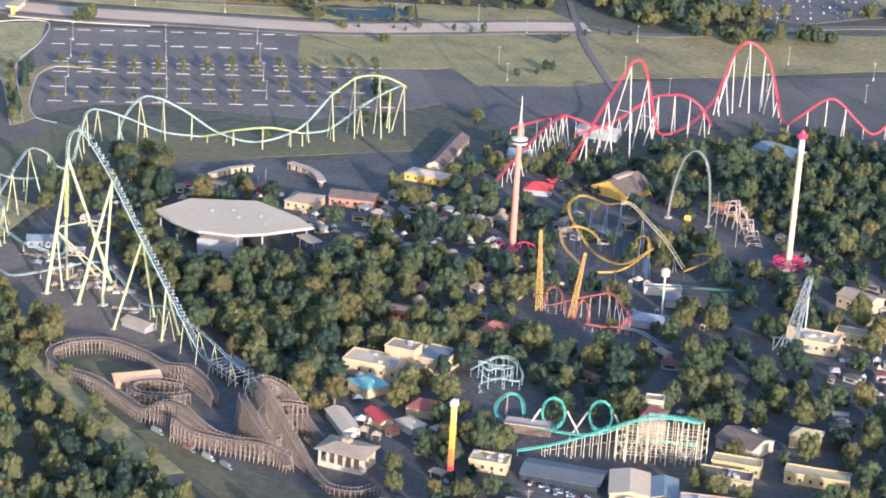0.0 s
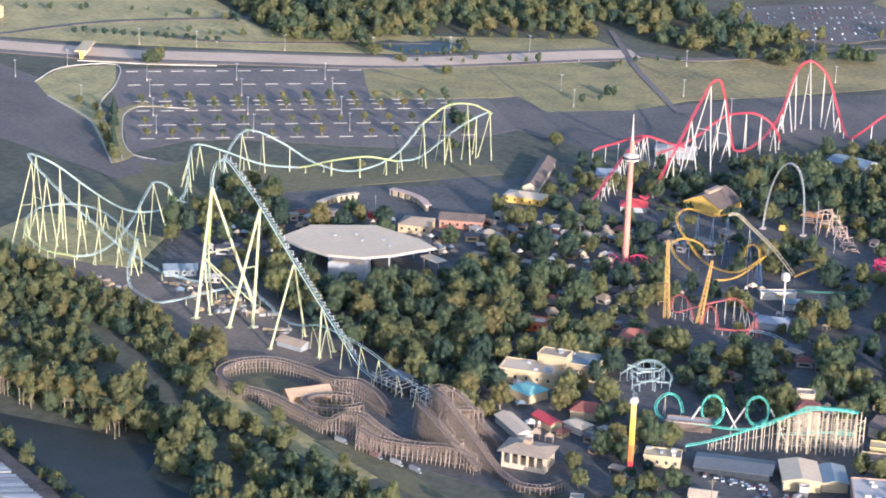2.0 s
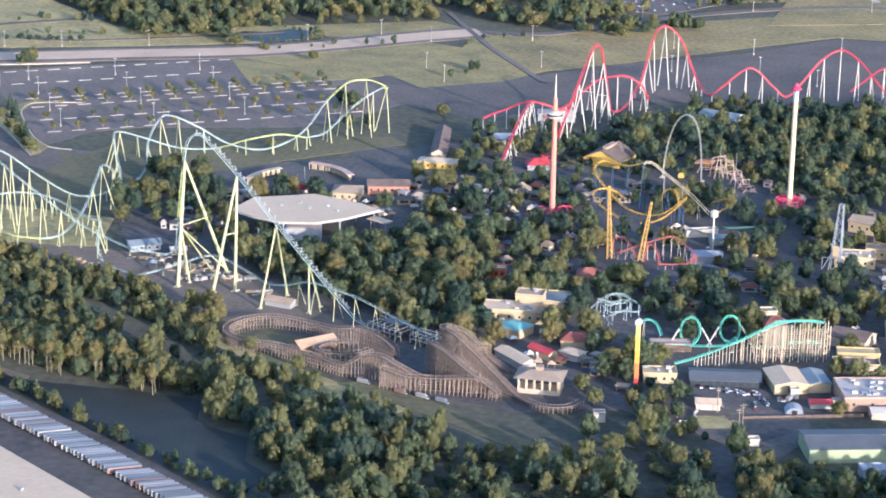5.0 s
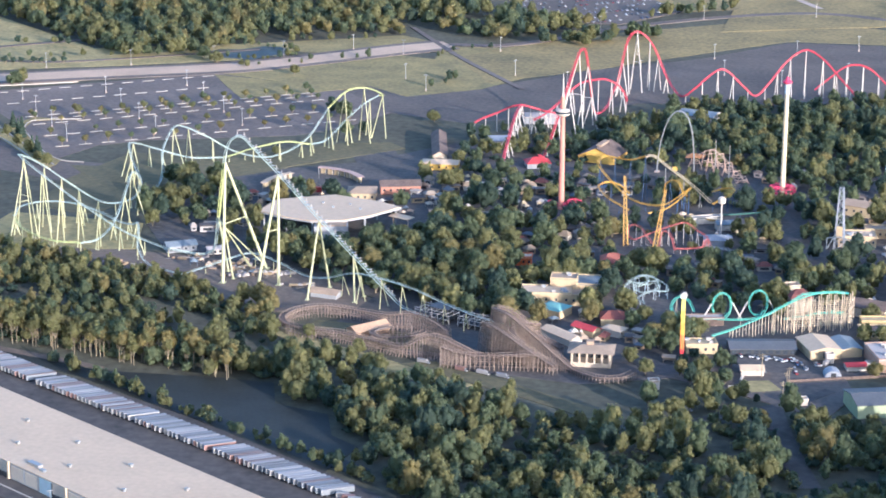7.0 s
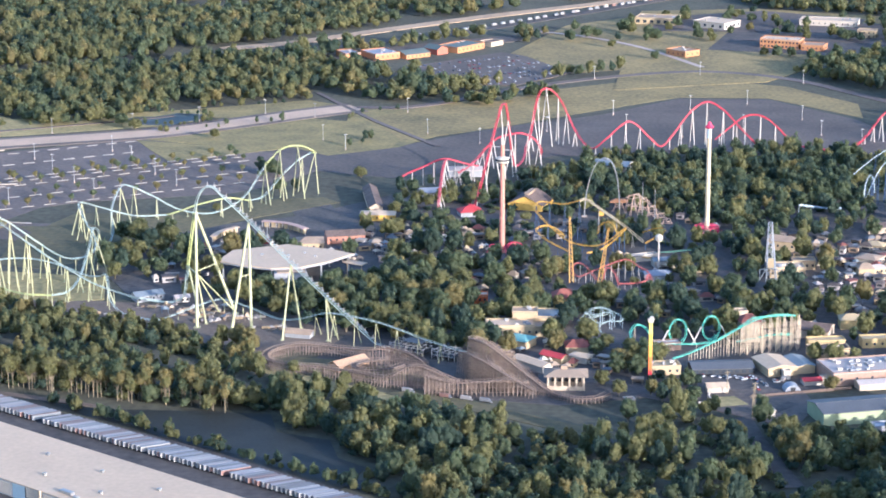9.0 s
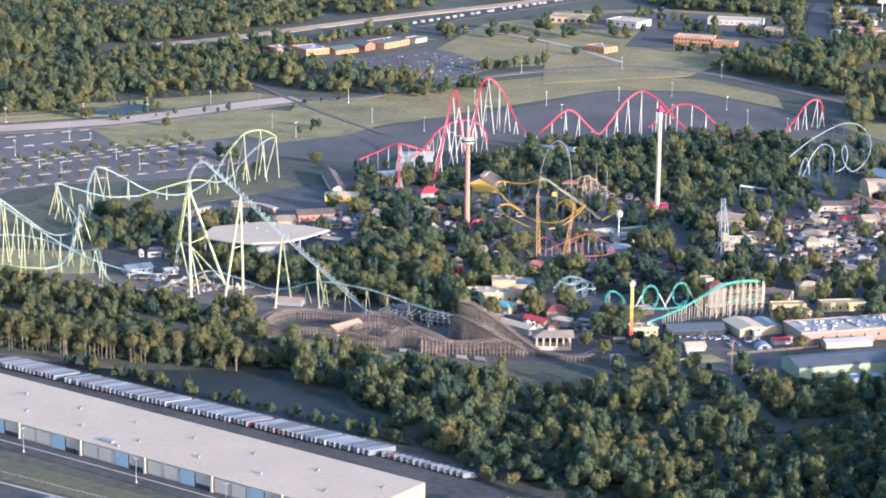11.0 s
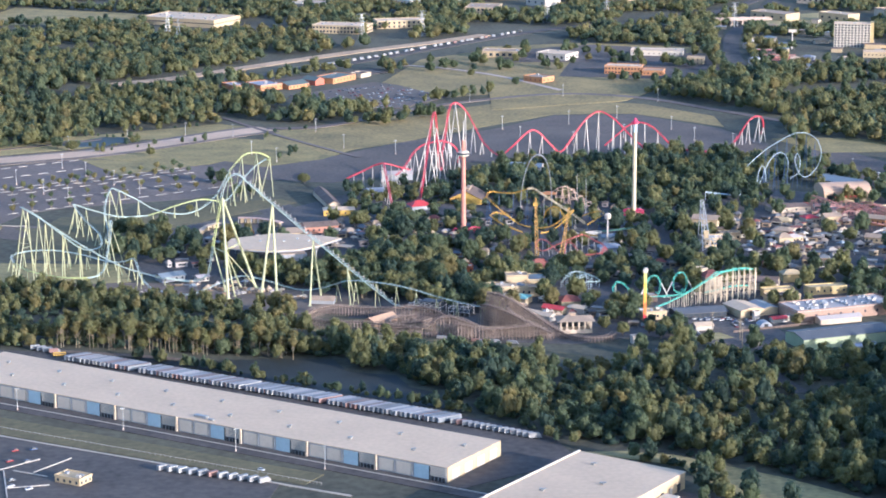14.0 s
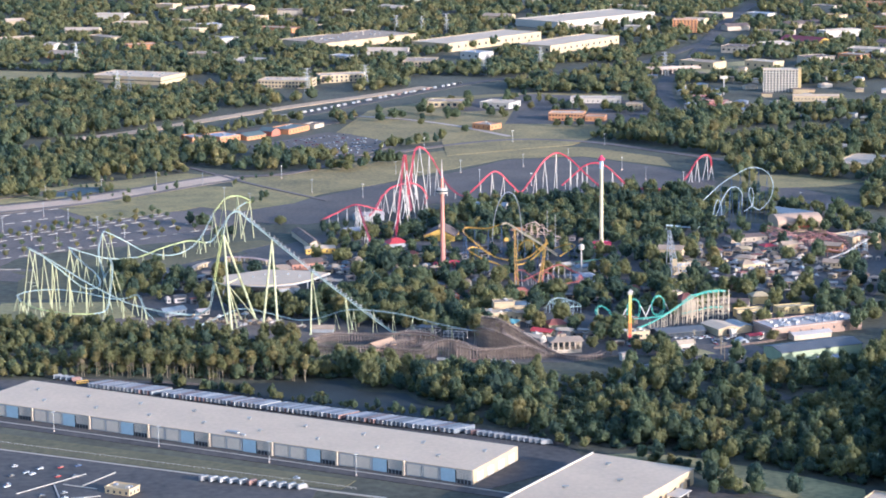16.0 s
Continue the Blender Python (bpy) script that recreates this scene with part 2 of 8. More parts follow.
# ---- shapes ----
class Shape:
    """Vertices and faces gathered for one mesh."""

    def __init__(self):
        self.v, self.f = [], []

    def add(self, verts, faces):
        n = len(self.v)
        self.v += [tuple(p) for p in verts]
        self.f += [tuple(n + i for i in face) for face in faces]
        return self

    def box(self, x, y, z, sx, sy, sz, turn=0.0):
        c, s = math.cos(radians(turn)), math.sin(radians(turn))
        verts = []
        for dz in (-0.5, 0.5):
            for dx, dy in ((-0.5, -0.5), (0.5, -0.5), (0.5, 0.5), (-0.5, 0.5)):
                px, py = dx * sx, dy * sy
                verts.append((x + c * px - s * py, y + s * px + c * py, z + dz * sz))
        return self.add(verts, [(3, 2, 1, 0), (4, 5, 6, 7), (0, 1, 5, 4), (1, 2, 6, 5), (2, 3, 7, 6), (3, 0, 4, 7)])

    def tube(self, a, b, r0, r1=None, n=6):
        a, b = Vector(a), Vector(b)
        d = b - a
        if d.length < 1e-4:
            return self
        q = d.to_track_quat("Z", "Y")
        r1 = r0 if r1 is None else r1
        ring = [Vector((math.cos(2 * math.pi * k / n), math.sin(2 * math.pi * k / n), 0)) for k in range(n)]
        verts = [a + q @ (p * r0) for p in ring] + [b + q @ (p * r1) for p in ring]
        faces = [(k, (k + 1) % n, n + (k + 1) % n, n + k) for k in range(n)]
        return self.add(verts, faces + [tuple(range(n - 1, -1, -1)), tuple(range(n, 2 * n))])

    def prism(self, poly, z0, z1):
        n = len(poly)
        area = sum(a[0] * b[1] - b[0] * a[1] for a, b in zip(poly, poly[1:] + poly[:1]))
        poly = list(poly) if area > 0 else list(reversed(poly))
        verts = [(x, y, z0) for x, y in poly] + [(x, y, z1) for x, y in poly]
        faces = [(k, (k + 1) % n, n + (k + 1) % n, n + k) for k in range(n)]
        return self.add(verts, faces + [tuple(range(n - 1, -1, -1)), tuple(range(n, 2 * n))])

    def gable(self, w, d, z0, rise, over=0.4, thick=0.18):
        """A pitched roof with its ridge along x, as two slabs."""
        hw, hd = w / 2 + over, d / 2 + over
        drop = rise * over / (d / 2)
        for side in (-1, 1):
            low, top = (side * hd, z0 - drop), (0.0, z0 + rise)
            verts = [(x, yy, zz + t) for t in (0, thick) for x, (yy, zz) in ((-hw, low), (hw, low), (hw, top), (-hw, top))]
            faces = [(3, 2, 1, 0), (4, 5, 6, 7), (0, 1, 5, 4), (1, 2, 6, 5), (2, 3, 7, 6), (3, 0, 4, 7)]
            self.add(verts, faces)
        return self

    def ends(self, w, d, z0, rise):
        """The gable wall that fills the space under a pitched roof."""
        x = w / 2 - 0.1
        return self.add([(-x, -d / 2, z0), (-x, d / 2, z0), (-x, 0, z0 + rise), (x, -d / 2, z0), (x, d / 2, z0), (x, 0, z0 + rise)],
                        [(0, 2, 1), (3, 4, 5), (0, 1, 4, 3), (1, 2, 5, 4), (2, 0, 3, 5)])

    def hip(self, w, d, z0, rise, over=0.4, ridge=0.35):
        hw, hd = w / 2 + over, d / 2 + over
        rw = max(0.05, w / 2 * ridge)
        verts = [(-hw, -hd, z0), (hw, -hd, z0), (hw, hd, z0), (-hw, hd, z0), (-rw, 0, z0 + rise), (rw, 0, z0 + rise)]
        return self.add(verts, [(0, 1, 5, 4), (1, 2, 5), (2, 3, 4, 5), (3, 0, 4), (3, 2, 1, 0)])

    def mesh(self, name, *mats):
        me = bpy.data.meshes.new(name)
        me.from_pydata(self.v, [], self.f)
        for m in mats:
            me.materials.append(m)
        me.update()
        return me


def part(name, shape, material, parent=None, label=""):
    """One mesh object under a thing or a part."""
    ob = new(name, shape.mesh(name, material) if isinstance(shape, Shape) else shape)
    ob.parent = parent
    return tagged(ob, label)


def thing(name, x, y, z, turn, label, category, group=""):
    """The Empty at a thing's base that holds its parts."""
    ob = new(name)
    ob.empty_display_size = 0.5
    ob.matrix_basis = pose(x, y, z, 0, 0, turn)
    return tagged(ob, label, category, group)


LAYER = []


def sheet(name, poly, z, material, label):
    """A paved, mown or flooded area as a thin slab on the ground."""
    LAYER.append(name)
    ob = part(name, Shape().prism(list(poly), -0.2, z + 0.004 * len(LAYER)), material, None, label)
    return tagged(ob, kind="structure", category=name.replace("_", " "))


def smooth_line(points, step=2.0):
    """Points at even steps along a smooth curve through the given ones."""
    p = np.array(points, float)
    p = np.vstack([2 * p[0] - p[1], p, 2 * p[-1] - p[-2]])
    out = []
    for a, b, c, d in zip(p, p[1:], p[2:], p[3:]):
        n = max(2, int(np.linalg.norm(c - b) / step))
        for k in range(n):
            t = k / n
            out.append(0.5 * (2 * b + (c - a) * t + (2 * a - 5 * b + 4 * c - d) * t**2 + (3 * b - a - 3 * c + d) * t**3))
    return np.array(out + [p[-2]])


def ribbon(name, points, width, z, material, label, step=6.0):
    """A road of even width along a smooth line, as one slab."""
    line = smooth_line(points, step)
    t = np.gradient(line, axis=0)
    t /= np.linalg.norm(t, axis=1)[:, None]
    side = np.stack([-t[:, 1], t[:, 0]], 1) * width / 2
    s = Shape()
    n = len(line)
    left, right = line + side, line - side
    LAYER.append(name)
    z += 0.06 + 0.004 * len(LAYER)
    verts = [(*q, h) for h in (-0.2, z) for row in (left, right) for q in row]
    faces = []
    for k in range(n - 1):
        faces += [(2 * n + k, 3 * n + k, 3 * n + k + 1, 2 * n + k + 1), (k, 2 * n + k, 2 * n + k + 1, k + 1), (n + k + 1, 3 * n + k + 1, 3 * n + k, n + k)]
    s.add(verts, faces)
    return tagged(part(name, s, material, None, label), kind="structure", category="road")


def inside(x, y, poly):
    hit, n = False, len(poly)
    for k in range(n):
        (x0, y0), (x1, y1) = poly[k], poly[(k + 1) % n]
        if (y0 > y) != (y1 > y) and x < (x1 - x0) * (y - y0) / (y1 - y0) + x0:
            hit = not hit
    return hit


# ---- the ground ----
GROUND = Shape().add([(-3500, -1600, 0), (3500, -1600, 0), (3500, 3300, 0), (-3500, 3300, 0), (-3500, -1600, -4), (3500, -1600, -4), (3500, 3300, -4), (-3500, 3300, -4)],
                     [(0, 1, 2, 3), (7, 6, 5, 4), (0, 4, 5, 1), (1, 5, 6, 2), (2, 6, 7, 3), (3, 7, 4, 0)])
tagged(part("ground", GROUND, SOIL, None, "dark woodland soil with leaf litter and scrub"), kind="structure", category="ground")

LOT = [(-313, 128), (-216, 201), (-141, 180), (-108, 140), (-120, 108), (-137, 87), (-198, 62), (-214, 48), (-222, 20), (-263, 74)]
sheet("parking_lot", LOT, 0.06, LOTPAVE, "wide worn asphalt parking lot with pale kerb islands")
sheet("asphalt_yard", [(-420, 80), (-359, 113), (-324, 100), (-247, 41), (-222, 20), (-193, 20), (-196, -14), (-290, 15), (-430, 60)], 0.05, ASPHALT, "plain dark asphalt yard beside the parking lot")
RIGHTLOT = [(-141, 180), (-133, 193), (-91, 228), (-79, 204), (-37, 256), (13, 299), (52, 352), (101, 357), (149, 305), (172, 250), (160, 212), (120, 222), (60, 204), (0, 190), (-40, 150), (-70, 130), (-108, 140)]
sheet("overflow_lot", RIGHTLOT, 0.055, ASPHALT, "empty dark asphalt overflow lot behind the park")
sheet("far_asphalt", [(195, 273), (240, 165), (225, 82), (194, 105), (187, 197)], 0.05, ASPHALT, "grey asphalt lot beyond the blue coaster")
sheet("grass_field", [(-470, 200), (-470, 330), (-380, 310), (-333, 272), (-290, 238), (-262, 214), (-330, 175), (-420, 145)], 0.05, DRYGRASS, "open dry grass field above the approach road")
sheet("grass_strip", [(-150, -112), (-134, -114), (-80, -154), (-38, -179.5), (-10, -193), (14, -205), (9, -211), (-16, -201), (-41, -186), (-84, -161), (-138, -121)], 0.062, DRYGRASS, "dry grass track between woods and coaster")
sheet("empty_lot", [(-105, 66), (-88, 75), (-76, 47), (-93, 38)], 0.066, PARKPAVE, "small empty asphalt lot behind the entrance")
sheet("grass_bank", [(-322.1, 93.2), (-327.9, 121.2), (-311.2, 139.5), (-290.1, 109.2), (-275.7, 77.2), (-249.0, 45.4), (-217.9, 10.7), (-219.3, 4.9), (-263.1, 52.1), (-302.6, 76.3)], 0.07, DRYGRASS, "sunlit mown grass wedge between two lots")
sheet("grass_field", [(-133, 193), (-91, 228), (-118, 262), (-122, 296), (-84, 300), (-60, 240), (-79, 200), (-110, 175)], 0.05, GRASS, "mown grass beside the access road")
sheet("grass_field", [(-212, 201), (-207, 206), (-178, 231), (-140, 268), (-118, 262), (-91, 228), (-133, 193), (-141, 182)], 0.065, GRASS, "mown grass field with long tree shadows")
sheet("grass_field", [(-41, 354), (21, 402), (60, 415), (110, 398), (150, 350), (152, 310), (101, 360), (52, 356), (6, 306), (-32, 262), (-80, 215), (-88, 232), (-110, 268), (-90, 300)], 0.065, FIELD, "broad dry yellowish grass field behind the overflow lot")
sheet("grass_field", [(-352, 172), (-317, 182), (-268, 205), (-218, 232), (-190, 258), (-205, 284), (-300, 240), (-360, 200)], 0.06, DRYGRASS, "dry grass verge along the concrete road")
sheet("grass_field", [(-205, 285), (-150, 318), (-120, 300), (-135, 288), (-168, 263), (-190, 262)], 0.06, GRASS, "mown grass beside the small pond")
sheet("grass_field", [(-38, 605), (16, 667), (60, 650), (75, 560), (71, 460), (14, 441), (-34, 413), (-65, 464)], 0.06, FIELD, "rough grass field behind the shop car park")
sheet("grass_field", [(-400, 940), (-299, 900), (-247, 868), (-280, 815), (-420, 812)], 0.06, GRASS, "distant pale green hay field")
sheet("grass_field", [(215, 870), (300, 905), (330, 800), (290, 770), (235, 790)], 0.06, DRYGRASS, "dry verge inside the road interchange")
sheet("grass_field", [(175, 268), (190, 272), (225, 270), (260, 240), (235, 225), (200, 222)], 0.06, GRASS, "small sunlit meadow among the trees")
sheet("dirt_yard", [(-60, 128), (-170, -100), (-139, -118), (-109, -132), (-88, -142), (-69, -146), (-44, -150), (-40, -130), (-60, -112), (-110, -98), (-160, -96)][1:], 0.05, DIRT, "bare brown dirt yard under the coaster")
sheet("service_road", [(-170, -112), (-139, -121), (-109, -135), (-88, -145), (-67, -150), (-66, -145), (-88, -140), (-109, -130), (-139, -116), (-170, -106)], 0.09, ASPHALT, "narrow service road at the edge of the woods")
sheet("park_paving", [(-150, -60), (-150, 0), (-125, 30), (-95, 50), (-60, 100), (-10, 110), (60, 110), (130, 120), (215, 95), (235, 20), (170, -140), (125, -168), (100, -172), (70, -184), (45, -196), (0, -192), (-45, -160), (-40, -128), (-75, -105), (-130, -92)], 0.04, PARKPAVE, "worn grey paving between the rides")
sheet("dirt_yard", [(-169, -100), (-166, -114), (-119, -128), (-88, -142.5), (-68, -152), (-62, -150), (-44, -140), (-50, -126), (-66, -120), (-84, -112), (-114, -103), (-146, -99)], 0.075, DIRT, "trodden brown earth plaza below the giant coaster")
sheet("lawn", [(-175, -55), (-150, 0), (-122, 32), (-150, 45), (-195, 40), (-205, -10), (-200, -50)], 0.05, ROUGH, "dark green lawn around the coaster supports")
sheet("lawn", [(-205, -60), (-150, -62), (-140, -95), (-170, -104), (-205, -100)], 0.052, DRYGRASS, "dry lawn under the tall coaster hill")
LOT_VERGE = [(-214, 198), (-200, 175), (-184, 151), (-160, 168), (-137, 187), (-141, 184)]
sheet("grass_field", LOT_VERGE, 0.075, GRASS, "mown grass reaching to the parking lot corner")
sheet("lawn", [(-212, 13), (-194, 15.5), (-170, 27.5), (-150, 52), (-126, 68), (-112, 80), (-93, 86), (-84, 77), (-119, 38), (-144, 13), (-166, -9), (-183, -18)], 0.075, ROUGH, "dark rough lawn below the parking lot under the coaster")
# The darker grass material is used here in place of shade.
sheet("grass_strip", [(-14, -192), (8, -202), (28, -211), (48, -222), (66, -230), (66, -222), (46, -212), (22, -199), (-3, -187)], 0.06, ROUGH, "grass strip before the wooden coaster, darkened to read as shade")
sheet("infield", [(-56, -169), (-51, -157), (-37, -157.5), (-19, -162.5), (-5, -171), (4, -182), (-8, -178.5), (-22, -177), (-46, -171.5)], 0.066, ROUGH, "dark rough grass inside the wooden coaster")
sheet("service_yard", [(67, -182), (90, -172), (123, -167), (128, -185), (121, -208), (92, -192)], 0.07, ASPHALT, "shaded asphalt service yard")
sheet("dirt_bank", [(92, -181), (101, -178), (106, -186), (97, -190)], 0.09, DRYGRASS, "sunlit dry grass bank in the service yard")
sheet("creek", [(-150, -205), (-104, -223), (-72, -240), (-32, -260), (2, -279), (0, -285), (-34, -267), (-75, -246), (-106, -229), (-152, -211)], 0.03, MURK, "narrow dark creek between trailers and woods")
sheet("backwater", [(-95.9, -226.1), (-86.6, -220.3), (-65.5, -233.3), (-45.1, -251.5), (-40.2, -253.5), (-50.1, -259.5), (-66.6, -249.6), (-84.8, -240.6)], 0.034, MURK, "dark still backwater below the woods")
# Near-black sheet over the hollow: water, with tree shade put into its colour.
sheet("backwater", [(-62, -219), (-46, -219), (-40, -236), (-22, -241), (-16, -257), (-6, -264), (-10, -285), (-55, -257)], 0.036, MURK, "hollow of still water, near-black to include tree shade")
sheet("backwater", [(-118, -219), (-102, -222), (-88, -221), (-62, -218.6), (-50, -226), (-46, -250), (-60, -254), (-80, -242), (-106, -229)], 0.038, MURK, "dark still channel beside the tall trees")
sheet("dirt_path", [(-160, -205), (-140, -209), (-112, -215.4), (-102, -218.6), (-102, -221), (-112, -219), (-140, -212.6), (-160, -208.4)], 0.06, DIRT, "worn dirt track along the edge of the woods")
sheet("pond", [(-238, 245), (-232, 257), (-222, 259), (-213, 270), (-198, 269), (-193, 254), (-203, 247), (-207, 236), (-221, 237)], 0.07, WATER, "small bluish pond beside the road")
sheet("warehouse_yard", [(-190, -205), (-150, -211), (-104, -232), (-60, -254), (0, -290), (32, -312), (40, -340), (0, -372), (-190, -262)], 0.04, TARMAC, "dark asphalt yard round the long warehouse")
sheet("front_lot", [(-200, -292), (-166, -309), (-53, -366), (-60, -420), (-220, -420)], 0.06, TARMAC, "dark asphalt parking lot with a few vehicles")
sheet("grass_strip", [(-190, -277), (-166, -289), (-40, -356), (-45, -366), (-166, -307), (-195, -293)], 0.05, ROUGH, "dry grass verge between road and lot")
sheet("grass_strip", [(41.9, -331.7), (56.8, -330.7), (72.1, -335.2), (104.7, -358.5), (126.2, -378.6), (124.7, -388), (100.7, -388), (89.9, -377.1), (77.7, -363), (72.3, -346.2)], 0.05, DRYGRASS, "dry mown grass behind the second warehouse")
sheet("warehouse_yard", [(58, -384), (70, -371), (92, -384), (112, -400), (90, -430), (60, -420)], 0.045, TARMAC, "dark asphalt loading yard of the second warehouse")
ribbon("road", [(-230, -244), (-172, -274), (-100, -314), (-27, -356), (40, -396)], 5.0, 0.08, TARMAC, "dark two-lane road in front of the warehouse")
ribbon("road", [(61.0, -230.7), (73.3, -226.2), (85.0, -217.7), (98.3, -207.2), (111.6, -194.6), (120.3, -182.2)], 4.0, 0.03, TARMAC, "shaded service lane between woods and yard")
ribbon("road", [(104.2, -201.7), (109.5, -223.4), (115.2, -243.5), (121.3, -262.2)], 7.0, 0.02, TARMAC, "shaded service drive through the woods")
ribbon("kerb", [(-230, -241.2), (-172, -271.2), (-100, -311.2), (-27, -353.2), (20, -380)], 0.5, 0.2, MARK, "pale concrete kerb along the road")
ribbon("kerb", [(-230, -276), (-166, -308.8), (-53, -365.7), (-30, -377)], 0.6, 0.2, MARK, "pale concrete kerb of the front lot")
ribbon("concrete_road", [(-420, 128), (-342, 150), (-308, 163), (-262, 188), (-212, 215), (-182, 241), (-144, 279), (-120, 300)], 26, 0.09, LOTPAVE, "asphalt shoulders of the approach road")
ribbon("concrete_road", [(-420, 128), (-342, 151.5), (-308, 164.5), (-262, 189), (-212, 215.5), (-182, 241), (-144, 279), (-120, 300)], 16.5, 0.12, ROADPALE, "wide tan concrete approach road")
ribbon("kerb", [(-330, 136), (-299, 149), (-272, 164)], 0.5, 0.25, MARK, "pale kerb along the parking lot")
ribbon("road", [(-120, 300), (-86, 310), (-33, 377), (14, 418), (63, 440), (113, 421), (156, 371), (190, 330)], 6.5, 0.12, LOTPAVE, "grey road curving round the grass field")
ribbon("road", [(-150, 340), (-110, 275), (-82, 235), (-60, 205)], 3, 0.13, LOTPAVE, "grey access road crossing the grass")
ribbon("road", [(-430, 110), (-394, 156), (-384, 178), (-373, 200), (-356, 222), (-316, 256), (-270, 290)], 4.0, 0.10, ASPHALT, "narrow back road across the dry field")
ribbon("kerb", [(-322, 93), (-328, 121), (-311, 139.5), (-290, 109), (-276, 77), (-249, 45.5), (-218, 10.7)], 0.5, 0.16, MARK, "pale kerb round the grass wedge")
ribbon("kerb", [(-302.6, 76.3), (-263.1, 52.1), (-219.3, 4.9)], 0.5, 0.16, MARK, "pale kerb beside the dark yard")
sheet("grass_bank", [(-249.4, 88.6), (-259.9, 82.7), (-257.9, 69.5), (-248.1, 53.6), (-232.2, 31.8), (-219.1, 19.5), (-217.9, 10.7), (-249, 45.4), (-266, 70), (-262, 90)], 0.072, GRASS, "mown grass curling round the end of the parking lot")
ribbon("kerb", [(-240, 92), (-249.4, 88.6), (-259.9, 82.7), (-257.9, 69.5), (-248.1, 53.6), (-232.2, 31.8), (-219.1, 19.5), (-208.2, 18.9)], 0.5, 0.16, MARK, "pale curved kerb at the end of the lot")
ribbon("highway", [(-420, 330), (-250, 440), (-203, 470), (-159, 510), (-108, 560), (-63, 620), (-14, 690), (40, 762), (85, 805), (183, 870), (280, 1063)], 10, 0.10, TARMAC, "dark multi-lane highway busy with traffic")
ribbon("dirt_berm", [(-241, 480), (-199, 514), (-147, 578), (-89, 645), (-31, 703), (10, 750)], 13, 0.09, mat("cut clay bank", (0.46, 0.33, 0.20), 0.95, vary=0.25, big=0.03, fine=0.4, bump=0.3), "bare tan clay bank along the highway")
ribbon("highway", [(188, 548), (190, 600), (193, 660), (207, 765), (249, 924), (282, 1063), (330, 1260), (400, 1500)], 12, 0.11, TARMAC, "broad grey highway running to the horizon")
ribbon("road", [(75, 560), (120, 570), (190, 560), (300, 600), (420, 640)], 8, 0.10, ASPHALT, "grey side street with roadside shops")
ribbon("road", [(60, 455), (20, 520), (-20, 560), (-60, 580)], 4, 0.11, CONCRETE, "thin pale lane across the rough grass")
sheet("grass_field", [(7, 678), (88, 700), (170, 675), (171, 521), (122, 457), (99, 410), (67, 397), (14, 372)], 0.045, FIELD, "dry open verges between the roadside shops")
sheet("shop_lot", [(60, 520), (150, 505), (175, 560), (170, 640), (100, 650), (70, 590)], 0.062, TARMAC, "dark tarmac forecourts of the roadside shops")
MARKETLOT = [(-118, 428), (-66, 492), (-50, 480), (-15, 425), (-43, 378), (-90, 378)]
sheet("shop_lot", MARKETLOT, 0.08, ASPHALT, "busy asphalt car park of the shop")
sheet("shop_lot", [(-175, 470), (-118, 520), (-66, 560), (-58, 540), (-120, 480), (-160, 450)], 0.08, ASPHALT, "asphalt delivery yard behind the shop")
sheet("asphalt_yard", [(20, 590), (150, 600), (160, 660), (90, 690), (20, 650)], 0.07, ASPHALT, "asphalt yards round the low commercial buildings")
ribbon("road", [(-330, 200), (-300, 205), (-255, 232), (-212, 262)], 3, 0.09, ASPHALT, "narrow road along the grass verge")
BLOCKED = []  # circles that trees keep clear of


def block(x, y, r):
    BLOCKED.append((x, y, r))


# ---- steel coasters ----
def track_axes(line):
    t = np.gradient(line, axis=0)
    t /= np.linalg.norm(t, axis=1)[:, None] + 1e-9
    side = np.zeros_like(t)
    last = np.array([1.0, 0, 0])
    for k, d in enumerate(t):
        flat = np.array([-d[1], d[0], 0.0])
        n = np.linalg.norm(flat)
        if n > 0.25:
            flat /= n
            last = flat if flat @ last > -0.4 or k == 0 else -flat
        side[k] = last
    return t, side, np.cross(t, side)


def swept(line, r, n=5, every=1):
    """A round tube along a line."""
    s = Shape()
    line = line[::every] if (len(line) - 1) % every == 0 else np.vstack([line[::every], line[-1:]])
    t, side, up = track_axes(line)
    ring = [(math.cos(2 * math.pi * k / n), math.sin(2 * math.pi * k / n)) for k in range(n)]
    verts = [tuple(p + r * (c * a + d * b)) for p, a, b in zip(line, side, up) for c, d in ring]
    faces = [(i * n + k, i * n + (k + 1) % n, (i + 1) * n + (k + 1) % n, (i + 1) * n + k) for i in range(len(line) - 1) for k in range(n)]
    return s.add(verts, faces)


def legs(s, top, feet, r):
    for x, y in feet:
        s.tube((x, y, 0), top, r * 1.1, r * 0.9, 6)
        s.box(x, y, 0.1, r * 2.8, r * 2.8, 0.2)
    if len(feet) == 2 and top[2] > 26:
        for h in (0.5,):
            ends = [tuple(np.array((*f, 0.0)) * (1 - h) + np.array(top) * h) for f in feet]
            s.tube(*ends, r * 0.6, n=5)


